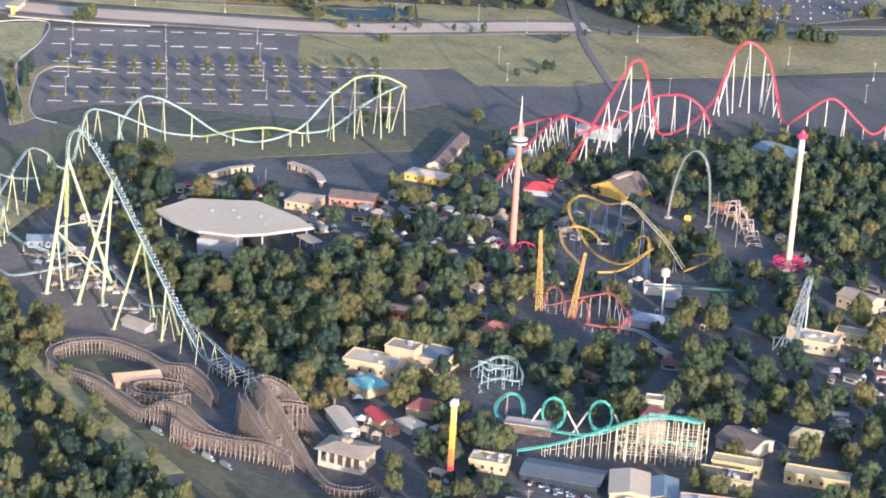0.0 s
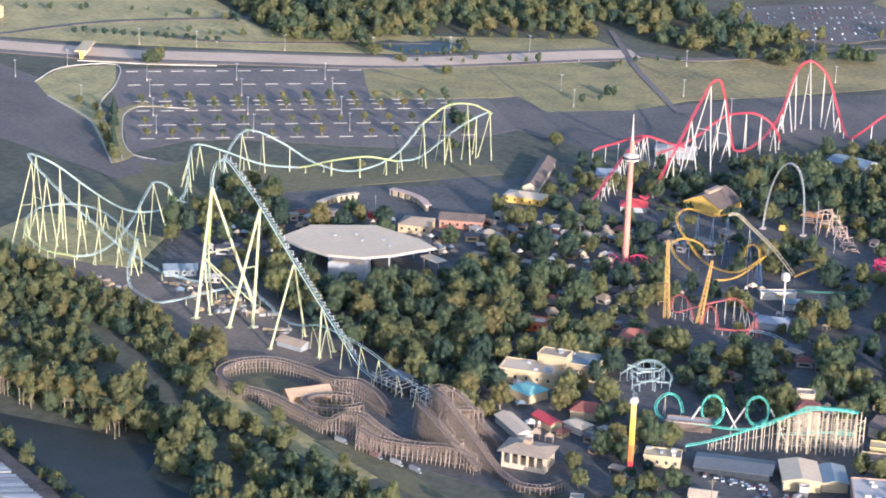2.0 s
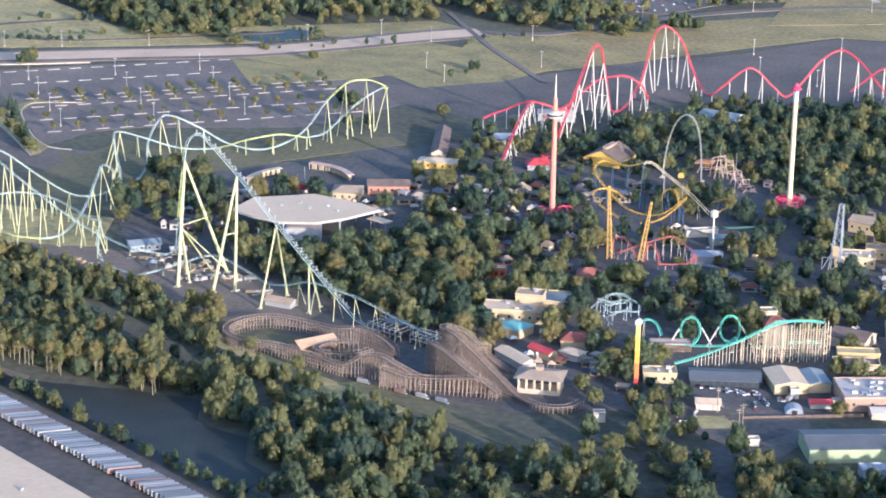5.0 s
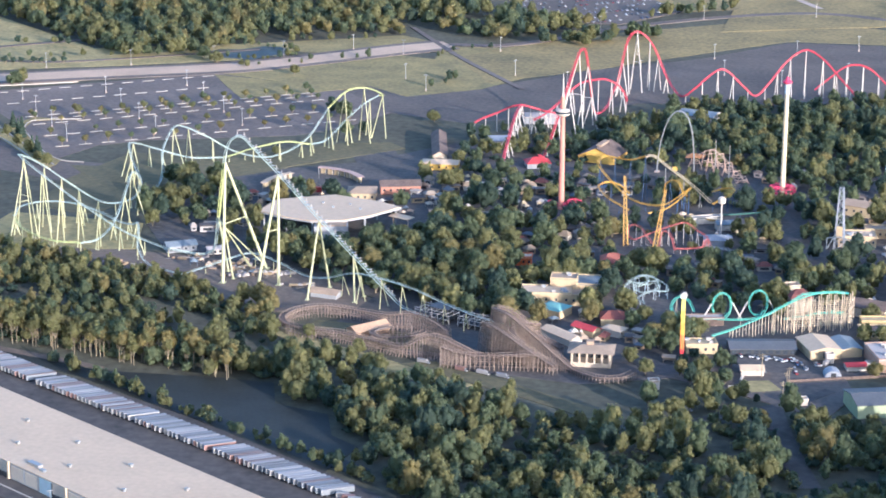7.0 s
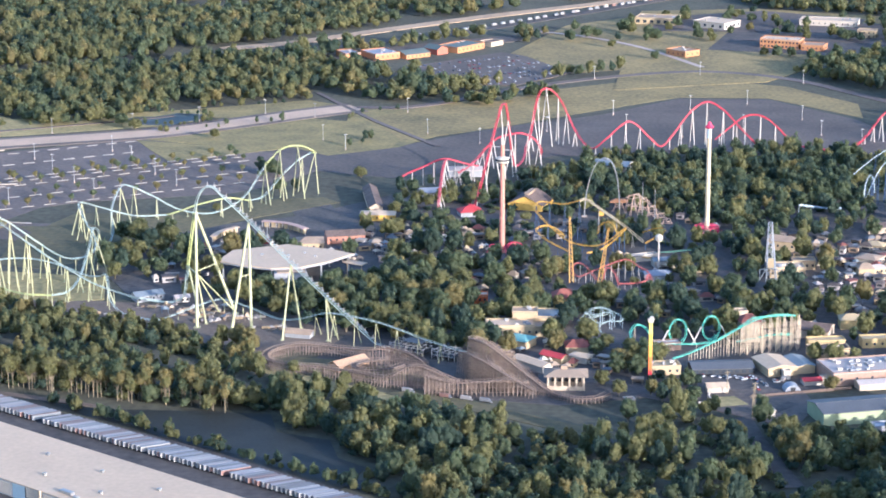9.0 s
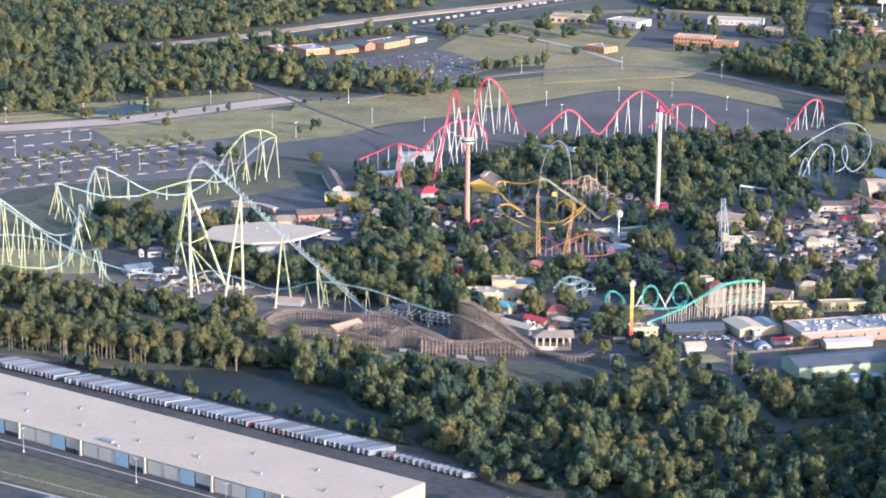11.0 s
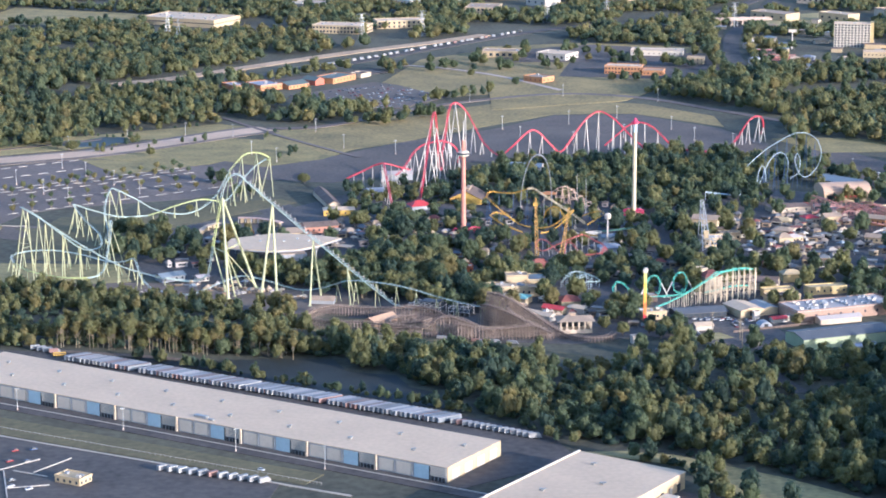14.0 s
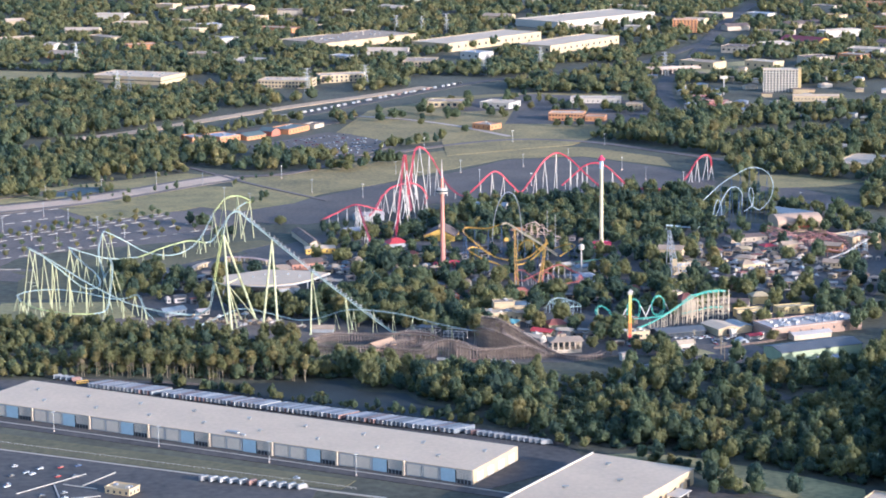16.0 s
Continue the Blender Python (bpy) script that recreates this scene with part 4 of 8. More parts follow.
# The little teal family coaster near the theatre.
family = thing("roller_coaster", 0, 0, 0, 0, "small teal suspended family coaster with twisting track", "roller coaster")
FAMILY = [(43, -101, 3), (45, -97, 4.6), (49, -94, 5), (53, -96, 4.4), (51, -100, 3.6), (47, -102, 4.2), (46, -98, 5), (50, -96, 5.2), (56, -99, 4), (58, -104, 3), (53, -107, 3.4), (49, -111, 2), (52, -115, 1.4)]
supports(family, steel_track(family, [(42, -104, 2.4), (45, -100, 4.4), (48, -98, 6), (51, -101, 5.2), (48, -105, 4.2), (44, -103, 5.4), (47, -99, 3.4), (53, -100, 5), (55, -104, 4), (50, -108, 3), (46, -106, 4.4)], FURYTRACK, 0.6, 0.1, 0.13), BLUETRACK, 3, 0.1, 0.1, 1.5)
supports(family, steel_track(family, FAMILY, FURYTRACK, 0.6, 0.1, 0.13), BLUETRACK, 4, 0.1, 0.1, 1.5)
for bx, by, br in ((47, -108, 7), (52, -116, 7), (46, -118, 6), (55, -122, 6)):
    block(bx, by, br)

# The white coaster frame beside the arch.
PEACH = mat("faded peach steel paint", (0.60, 0.43, 0.31), 0.6, vary=0.15)
lattice = thing("roller_coaster", 0, 0, 0, 0, "pale zigzag wild mouse coaster frame", "roller coaster")
CORNERS = [(41.4, 79, 4.6), (47, 75, 8.4), (49.6, 72, 9.6), (53, 70.4, 8.2), (57, 67, 5.6), (61, 62, 3.6), (64, 57, 2.6)]
for k, (x, y, z) in enumerate(CORNERS):
    for n in range(2):
        top = max(1.2, z - n * 1.6)
        wide = 2.2 + n * 0.7
        bent = Shape().tube((x - wide, y - 1.6 + n, 0), (x - wide * 0.5, y - 1.6 + n, top), 0.12, n=4).tube((x + wide, y + 1.6 - n, 0), (x + wide * 0.5, y + 1.6 - n, top), 0.12, n=4)
        bent.tube((x - wide * 0.5, y - 1.6 + n, top), (x + wide * 0.5, y + 1.6 - n, top), 0.13, n=4).tube((x - wide * 0.8, y - 1.6 + n, top * 0.5), (x + wide * 0.8, y + 1.6 - n, top * 0.5), 0.12, n=4)
        part("bent", bent, PEACH, lattice)
steel_track(lattice, CORNERS, PEACH, 0.8, 0.15, 0.2)
steel_track(lattice, [(x - 2.4, y - 1, max(1, z - 1.4)) for x, y, z in CORNERS[3:]], PEACH, 0.7, 0.13, 0.18)
part("canopy", Shape().hip(7, 5, 4.4, 1.4), ORANGE, lattice).location = (41.5, 79, 0)
for x, y, h in ((54.3, 44, 21), (59, 52, 17)):
    part("mast", Shape().tube((x, y, 0), (x, y, h), 0.16, 0.1, 5), STEEL, lattice)
for bx, by, br in ((58, 56, 7), (66, 50, 8), (50, 60, 7), (62, 44, 6), (72, 44, 6), (48, 50, 6)):
    block(bx, by, br)
block(52, 70, 9)

# The grey arch swing beside it.
arch = thing("swing_arch", 36.0, 66, 0, 0, "tall grey steel arch of a giant swing", "amusement ride")
for dy in (-0.55, 0.55):
    pts = [(-8.6, dy - 0.4, 0), (-8.2, dy, 7), (-6.8, dy, 15.6), (-4.2, dy, 23), (-1.4, dy, 26.2), (1.0, dy, 26.4), (3.6, dy, 24), (5.6, dy, 17.4), (6.6, dy, 8), (6.9, dy - 0.4, 0)]
    part("arch_tube", swept(smooth_line(pts, 1.5), 0.21), STEEL, arch)
s = Shape()
for a in smooth_line([(-8.2, 0, 7), (-6.8, 0, 15.6), (-4.2, 0, 23), (1.0, 0, 26.4), (5.6, 0, 17.4), (6.9, 0, 2)], 1.6):
    s.tube(a + np.array((0, -0.55, 0)), a + np.array((0, 0.55, 0)), 0.12, n=4)
tagged(part("strut_row", s, STEEL, arch), kind="stuff")
lathe_gondola = Shape().box(-1.2, 0, 1.5, 2.2, 1.2, 1.3).tube((-2.0, 0, 2.2), (-0.4, 0, 2.2), 0.65, n=8)
part("anchor_block", Shape().box(-8.6, 0, 0.3, 2, 2, 0.6).box(6.9, 0, 0.3, 2, 2, 0.6), CONCRETE, arch)
part("seat_gondola", lathe_gondola, YELLOW, arch)
block(27, 63, 6), block(43, 63, 6), block(35, 58, 7), block(35, 48, 8)


# ---- towers ----
def lathe(profile, n=14):
    s = Shape()
    verts = [(r * math.cos(2 * math.pi * k / n), r * math.sin(2 * math.pi * k / n), z) for r, z in profile for k in range(n)]
    faces = [(i * n + k, i * n + (k + 1) % n, (i + 1) * n + (k + 1) % n, (i + 1) * n + k) for i in range(len(profile) - 1) for k in range(n)]
    faces += [tuple(range(n - 1, -1, -1)), tuple((len(profile) - 1) * n + k for k in range(n))]
    return s.add(verts, faces)


sky_tower = thing("observation_tower", 0, 0, 0, 0, "salmon observation tower with a round white cabin", "observation tower")
part("column", lathe([(1.25, 0), (1.2, 2), (1.05, 20), (0.95, 36), (0.85, 45)]), SALMON, sky_tower)
part("cabin", lathe([(1.0, 37.2), (2.7, 37.8), (2.9, 38.6), (2.7, 39.6), (1.2, 40.2)], 20), WHITEWALL, sky_tower, "round white glazed cabin")
part("cabin_glazing", lathe([(2.93, 38.5), (2.93, 39.2)], 20), GLASS, sky_tower)
part("mast", lathe([(0.45, 45), (0.4, 47), (0.12, 54)], 8), WHITEPOST, sky_tower)
part("base_ring", lathe([(2.0, 0), (2.0, 0.9), (1.3, 1.1)], 20), SALMON, sky_tower)
for k in range(5):
    a = k * 0.7 - 2.6
    hoop = [(2.0 * math.cos(a), 2.0 * math.sin(a), 0.6), (3.4 * math.cos(a), 3.4 * math.sin(a), 3.4), (5.2 * math.cos(a), 5.2 * math.sin(a), 3.6), (6.8 * math.cos(a), 6.8 * math.sin(a), 0.2)]
    part("hoop", swept(smooth_line(hoop, 0.8), 0.12), HOTPINK, sky_tower)
block(0, 0, 6), block(1, -9, 6), block(5, -16, 5)
arc = swept(smooth_line([(1.2, -1.6, 1.6), (2.6, -0.6, 3.6), (5, 0.4, 4.2), (8, 0.6, 3.4), (10, -1.5, 1.2)], 0.8), 0.22)
part("entrance_arch", arc, HOTPINK, sky_tower)

swing_tower = thing("swing_tower", 81.7, 43.1, 0, 0, "tall pale yellow swing tower with raspberry seats ring", "swing ride")
part("column", lathe([(1.15, 0), (1.0, 10), (0.95, 30), (0.9, 46.5)]), PALEYELLOW, swing_tower)
part("top_cap", lathe([(1.0, 45.4), (1.9, 46.0), (1.9, 46.6), (1.0, 47.2), (0.5, 48.4)], 12), HOTPINK, swing_tower)
part("top_band", lathe([(1.0, 41.5), (1.02, 45.4)], 12), BLUETRACK, swing_tower)
for k in range(16):
    a = 2 * math.pi * k / 16
    s = Shape().tube((1.2 * math.cos(a), 1.2 * math.sin(a), 3.6), (5.2 * math.cos(a), 5.2 * math.sin(a), 3.4), 0.14, n=4)
    s.box(5.0 * math.cos(a), 5.0 * math.sin(a), 1.7, 0.9, 0.9, 0.8, math.degrees(a)).tube((5.0 * math.cos(a), 5.0 * math.sin(a), 2.0), (5.0 * math.cos(a), 5.0 * math.sin(a), 3.4), 0.08, n=4)
    part("swing_arm", s, HOTPINK, swing_tower)
part("ring", swept(np.array([(5.1 * math.cos(a * math.pi / 12), 5.1 * math.sin(a * math.pi / 12), 3.4) for a in range(25)]), 0.16), HOTPINK, swing_tower)
part("platform", lathe([(3.2, 0), (3.2, 0.4), (1.2, 0.5)], 24), CONCRETE, swing_tower)
block(81.7, 43, 8), block(86, 34, 7), block(78, 34, 6)

drop_tower = thing("drop_tower", 72.6, -169.8, 0, 0, "slender drop tower fading from yellow to red", "drop tower")
bands = [(0, 0.9, HOTPINK), (0.9, 5.2, mat("red tower paint", (0.62, 0.06, 0.07), 0.5)), (5.2, 10, mat("red orange tower paint", (0.68, 0.20, 0.05), 0.5)), (10, 14, mat("orange tower paint", (0.72, 0.36, 0.05), 0.5)), (14, 18, mat("amber tower paint", (0.74, 0.52, 0.08), 0.5)), (18, 22, mat("lemon tower paint", (0.70, 0.64, 0.16), 0.5))]
for z0, z1, m in bands:
    part("tower_section", Shape().box(0, 0, (z0 + z1) / 2, 1.15, 1.15, z1 - z0), m, drop_tower)
part("top_machinery", Shape().box(0, 0, 22.6, 1.8, 1.6, 1.2).box(0.2, 0, 23.5, 1.2, 1.2, 0.7).tube((-1.1, 0, 23), (1.2, 0, 23), 0.3), WHITEPOST, drop_tower)
part("seat_ring", Shape().box(0, -0.9, 1.2, 2.6, 0.6, 1.0).box(0, 0.9, 1.2, 2.6, 0.6, 1.0).box(-1.1, 0, 1.2, 0.5, 2.2, 1.0).box(1.1, 0, 1.2, 0.5, 2.2, 1.0), GREYWALL, drop_tower)
part("queue_roof", Shape().box(-4.2, 1.2, 2.0, 4.2, 3, 0.3).box(-5.8, 0.2, 1, 0.25, 0.25, 2).box(-2.6, 0.2, 1, 0.25, 0.25, 2).box(-4.2, 2.6, 1, 4, 0.2, 2), ROOFTAN, drop_tower)
block(72.6, -169.8, 4)

PYLONPAINT = mat("ochre pylon paint", (0.50, 0.31, 0.08), 0.6, vary=0.15)
for n, (x, y, lx, ly, h) in enumerate(((33.2, -44.0, -0.8, -1.2, 27.0), (44.0, -43.2, 3.4, -0.6, 22.4))):
    pylon = thing("swing_pylon", x, y, 0, 0, "tall yellow lattice pylon of a sky swing", "amusement ride", "sky swing pylons")
    for dx, dy in ((-1, -1), (1, -1), (1, 1), (-1, 1)):
        part("chord", Shape().tube((dx * 0.8, dy * 0.8, 0), (lx + dx * 0.28, ly + dy * 0.28, h), 0.15, 0.1, 5), PYLONPAINT, pylon)
    s = Shape()
    for k in range(14):
        a, b = k / 14, (k + 1) / 14
        w0, w1 = 0.8 - 0.52 * a, 0.8 - 0.52 * b
        for dx, dy, ex, ey in ((-1, -1, 1, -1), (1, -1, 1, 1), (1, 1, -1, 1), (-1, 1, -1, -1)):
            s.tube((lx * a + dx * w0, ly * a + dy * w0, h * a), (lx * b + ex * w1, ly * b + ey * w1, h * b), 0.09, n=4)
    tagged(part("lacing", s, PYLONPAINT, pylon), kind="stuff")
    block(x, y, 2)

sign = thing("sign_tower", 65.6, -22.9, 0, 0, "white water tank on a slender post", "tower")
part("post", lathe([(0.4, 0), (0.3, 13)], 8), WHITEPOST, sign)
part("tank", lathe([(0.5, 12.6), (1.4, 13.1), (1.5, 14.8), (1.1, 15.3), (0.2, 15.7)], 12), WHITEWALL, sign)

launch = thing("freefall_tower", 110.2, -30, 0, -6, "grey steel lattice freefall tower with cream panel", "amusement ride")
for dx, dy in ((-1.5, -1.4), (1.5, -1.4), (1.5, 1.4), (-1.5, 1.4)):
    part("leg", Shape().tube((dx * 1.25, dy * 1.25, 0), (dx * 0.5 - 3.0, dy * 0.5 + 17, 19.5), 0.2, 0.13, 5), STEEL, launch)
s = Shape()
for k in range(8):
    a, b = k / 8, (k + 1) / 8
    w0, w1 = 1.25 - 0.75 * a, 1.25 - 0.75 * b
    for (dx, dy), (ex, ey) in (((-1.5, -1.4), (1.5, -1.4)), ((1.5, -1.4), (1.5, 1.4)), ((1.5, 1.4), (-1.5, 1.4)), ((-1.5, 1.4), (-1.5, -1.4))):
        s.tube((dx * w0 - 3 * a, dy * w0 + 17 * a, 19.5 * a), (ex * w1 - 3 * b, ey * w1 + 17 * b, 19.5 * b), 0.11, n=4)
        s.tube((dx * w1 - 3 * b, dy * w1 + 17 * b, 19.5 * b), (ex * w1 - 3 * b, ey * w1 + 17 * b, 19.5 * b), 0.11, n=4)
tagged(part("lacing", s, STEEL, launch), kind="stuff")
part("panel", Shape().box(-0.6, 2.4, 6.2, 2.2, 0.3, 4.6), CREAM, launch)
for k in range(2):
    part("back_stay", Shape().tube((-4.4 + k * 3.2, 14, 0), (-3.6 + k * 1.2, 16.4, 18.6), 0.2, n=5), STEEL, launch)
for x in (-4.6, 4.6):
    part("outrigger", Shape().tube((x, 0, 0), (x * 0.35, 0, 6), 0.22, n=5).tube((x, 0, 0), (x, 0, 4.4), 0.22, n=5).tube((x, 0, 4.4), (0, 0, 5.2), 0.22, n=5), ROOFBLUE, launch)
block(108.6, -29, 7), block(114, -34, 7), block(121, -30, 7), block(104, -38, 6), block(124, -20, 6)

# ---- the wooden coaster ----
wood = thing("wooden_coaster", 0, 0, 0, 0, "weathered wooden coaster with a dense timber trestle", "wooden coaster")


def wooden(points, every=1.12, half=0.95):
    line = smooth_line(points, every)
    t, side, up = track_axes(line)
    deck = Shape()
    n = len(line)
    for w, hgt, thick in ((half, 0.0, 0.22), (half * 0.55, 0.2, 0.2)):
        left, right = line + side * w, line - side * w
        verts = [(*q[:2], q[2] + hgt + o) for o in (0, thick) for row in (left, right) for q in row]
        faces = []
        for k in range(n - 1):
            faces += [(2 * n + k, 3 * n + k, 3 * n + k + 1, 2 * n + k + 1), (k, 2 * n + k, 2 * n + k + 1, k + 1), (n + k + 1, 3 * n + k + 1, 3 * n + k, n + k), (k + 1, n + k + 1, n + k, k)]
        deck.add(verts, faces)
    part("track_deck", deck, DECK, wood, "dark plank track bed")
    for sgn in (-1, 1):
        part("handrail", swept(line + side * sgn * (half + 0.15) + np.array((0, 0, 0.75)), 0.09, 4), TIMBER, wood)
    for k in range(n):
        p, a = line[k], side[k]
        h = max(0.5, p[2])
        s = Shape()
        flare = 0.12 * h
        for sgn in (-1, 1):
            top = p + a * sgn * half
            foot = (top[0] + a[0] * sgn * flare, top[1] + a[1] * sgn * flare, 0)
            s.tube(foot, (top[0], top[1], h + 0.8), 0.105, n=4)
            if h > 5:
                s.tube((p[0] + a[0] * sgn * 0.3, p[1] + a[1] * sgn * 0.3, 0), (p[0] + a[0] * sgn * 0.3, p[1] + a[1] * sgn * 0.3, h), 0.09, n=4)
        s.tube((p[0] + a[0] * half, p[1] + a[1] * half, h), (p[0] - a[0] * half, p[1] - a[1] * half, h), 0.08, n=4)
        z = 1.4
        while z < h:
            w = half + flare * (1 - z / h)
            s.tube((p[0] + a[0] * w, p[1] + a[1] * w, z), (p[0] - a[0] * w, p[1] - a[1] * w, z), 0.08, n=4)
            z += 1.7
        if h > 2.5:
            s.tube((p[0] + a[0] * (half + flare), p[1] + a[1] * (half + flare), 0), (p[0] - a[0] * half, p[1] - a[1] * half, h), 0.09, n=4)
        part("bent", s, TIMBER, wood)
        if k % 3 == 0:
            block(p[0], p[1], 2.6)
    run = Shape()
    for k in range(n - 1):
        p, q = line[k], line[k + 1]
        z = 1.4
        while z < min(p[2], q[2]):
            for sgn in (-1, 1):
                wa, wb = half + 0.12 * p[2] * (1 - z / p[2]), half + 0.12 * q[2] * (1 - z / q[2])
                run.tube((*(p + side[k] * sgn * wa)[:2], z), (*(q + side[k + 1] * sgn * wb)[:2], z), 0.08, n=4)
            z += 1.7
    tagged(part("longitudinal_bracing", run, TIMBER, wood), kind="stuff")


wooden([(60, -186, 1.6), (57, -191, 1.4), (51, -192.4, 1.2), (45.5, -190, 1.2), (40, -186, 1.8), (30, -180.4, 7), (20, -175.4, 12.4), (15.5, -172.4, 13.4), (12, -169, 13), (13.6, -164.6, 12), (19, -163.6, 9.4), (27, -167.4, 4.4), (34.4, -171.4, 2.2)])
wooden([(28, -182.4, 5), (20, -183.4, 3), (11.6, -186.4, 3.0), (4.6, -186.6, 5.4), (-2, -184.6, 7.2), (-8, -183.4, 6.2), (-14, -185, 3.2), (-23, -181.6, 3), (-36.8, -176.5, 3.2), (-48.9, -175.2, 3), (-57, -171.6, 3), (-60.4, -165.4, 3.2), (-57.6, -157.4, 3.4), (-50, -152, 3.4), (-37, -153, 3), (-26.5, -158.2, 4.2), (-18.4, -157.8, 5), (-10, -162, 4.6), (-4, -166, 3)])
wooden([(34, -186, 3), (27, -187.6, 5), (18, -189.2, 4.4), (8, -191.4, 4.6), (0, -190.4, 6)], 1.3)
wooden([(-17, -164, 2.8), (-24, -166.5, 2.8), (-28, -172, 2.6), (-23, -176, 2.6), (-15, -173, 2.6), (-11.4, -168, 2.6)], 1.3)
wooden([(9, -172, 9), (12.6, -176.6, 10), (19, -181, 8.6), (27, -185.4, 5.6), (36, -189.4, 2.4)], 1.3)
wooden([(26, -166, 8), (22, -169.5, 9), (19.5, -174, 9.4), (20, -179, 8.4), (24.6, -182.4, 6.6)], 1.3)
# ---- buildings ----
WINDOW = {}


def window_mesh(w, h):
    key = (round(w, 2), round(h, 2))
    if key not in WINDOW:
        WINDOW[key] = Shape().box(0, 0, 0, w, 0.1, h).mesh("window", GLASS)
    return WINDOW[key]


def building(name, label, x, y, w, d, turn, h, wall, roof, style="flat", rise=1.6, rows=0, cols=0, side_cols=0, units=0, group="", win=(0.8, 0.9)):
    """Walls, a roof with its parapet or pitch, windows on the two faces that are seen, and plant on the roof."""
    b = thing(name, x, y, 0, turn, label, "building", group)
    shell = part("wall", Shape().box(0, 0, h / 2, w, d, h), wall, b)
    if style == "flat":
        s = Shape().box(0, 0, h + 0.12, w + 0.3, d + 0.3, 0.24)
        top = part("roof", s, roof, b)
        p = Shape().box(0, -d / 2, h + 0.42, w + 0.34, 0.3, 0.4).box(0, d / 2, h + 0.42, w + 0.34, 0.3, 0.4)
        p.box(-w / 2, 0, h + 0.42, 0.3, d - 0.3, 0.4).box(w / 2, 0, h + 0.42, 0.3, d - 0.3, 0.4)
        part("parapet", p, wall, top)
    elif style == "gable":
        top = part("roof", Shape().gable(w, d, h, rise), roof, b)
        part("gable_wall", Shape().ends(w, d, h, rise), wall, b)
    elif style == "cross":
        s = Shape().gable(d, w, h, rise)
        s.v = [(-vy, vx, vz) for vx, vy, vz in s.v]
        top = part("roof", s, roof, b)
        e = Shape().ends(d, w, h, rise)
        e.v = [(-vy, vx, vz) for vx, vy, vz in e.v]
        part("gable_wall", e, wall, b)
    else:
        top = part("roof", Shape().hip(w, d, h, rise), roof, b)
    ww, wh = win
    for r in range(rows):
        z = h * (r + 0.55) / rows
        for c in range(cols):
            o = part("window", window_mesh(ww, wh), None, shell)
            o.location = (w * ((c + 0.5) / cols - 0.5), -d / 2 - 0.03, z)
        for c in range(side_cols):
            o = part("window", window_mesh(ww, wh), None, shell)
            o.matrix_basis = pose(w / 2 + 0.03, d * ((c + 0.5) / side_cols - 0.5), z, 0, 0, 90)
    rng = random.Random(int(x * 7 + y * 13))
    for k in range(units):
        ux, uy = rng.uniform(-0.42, 0.42) * w, rng.uniform(-0.38, 0.38) * d
        part("rooftop_unit", Shape().box(ux, uy, h + 0.6, rng.uniform(0.7, 1.8), rng.uniform(0.7, 1.4), rng.uniform(0.5, 1.0)), ROOFGREY if k % 3 else WHITEWALL, top)
    step = max(3.0, min(w, d) * 0.6)
    for i in range(max(1, int(w / step))):
        for j in range(max(1, int(d / step))):
            lx, ly = (i + 0.5) / max(1, int(w / step)) * w - w / 2, (j + 0.5) / max(1, int(d / step)) * d - d / 2
            c, s_ = math.cos(radians(turn)), math.sin(radians(turn))
            block(x + c * lx - s_ * ly, y + s_ * lx + c * ly, step * 0.75 + 1.6)
    return b


# The long warehouse with its painted loading front.
depot = thing("warehouse", -84.0, -296.4, 0, -30.6, "long white-roofed warehouse with blue and white loading panels", "warehouse")
part("wall", Shape().box(0, 0, 2.5, 211, 32.6, 5.0), GREYWALL, depot)
part("roof", Shape().box(0, 0, 5.1, 211.4, 33.0, 0.24), ROOFWHITE, depot)
# Cream on this end only: its sunlit look is put into the paint.
part("end_wall", Shape().box(105.75, 0, 2.55, 0.3, 32.4, 5.1), CREAM, depot)
for k in range(4):
    part("end_panel", Shape().box(105.95, -11.6 + k * 7.6, 2.1, 0.2, 4.4, 3.2), WHITEWALL, depot)
PANEL = Shape().box(0, 0, 0, 5.4, 0.3, 3.7).mesh("wall_panel", WHITEWALL)
BLUE = Shape().box(0, 0, 0, 5.4, 0.3, 4.3).mesh("blue_panel", BLUEPANEL)
LOUVRE = Shape()
for k in range(6):
    LOUVRE.box(0, 0, -1.2 + k * 0.5, 6.0, 0.25, 0.3)
LOUVRE = LOUVRE.mesh("louvre", WHITEWALL)
DOOR = Shape().box(0, 0, 0, 0.9, 0.25, 1.5).mesh("dock_door", DARK)
PIER = Shape().box(0, 0, 0, 0.7, 0.9, 5.3).mesh("pier", STONE)
JOINT = Shape().box(0, 0, 0, 0.3, 0.32, 3.9).mesh("panel_joint", GREYWALL)
for k in range(8):
    x0 = -105.5 + k * 26.375
    for n in range(2):
        part("wall_panel", PANEL, None, depot).location = (x0 + 4.4 + n * 6.4, -16.4, 2.5)
        part("panel_joint", JOINT, None, depot).location = (x0 + 7.5 + n * 6.4, -16.45, 2.5)
    part("blue_panel", BLUE, None, depot).location = (x0 + 17.4, -16.42, 2.5)
    part("louvre", LOUVRE, None, depot).location = (x0 + 23.4, -16.4, 3.2)
    for n in range(4):
        part("dock_door", DOOR, None, depot).location = (x0 + 21.4 + n * 1.35, -16.45, 0.8)
    part("downpipe_recess", Shape().box(x0 + 20.3, -16.4, 2.4, 0.5, 0.3, 4.4), DARK, depot)
    part("pier", PIER, None, depot).location = (x0 + 0.4, -16.5, 2.65)
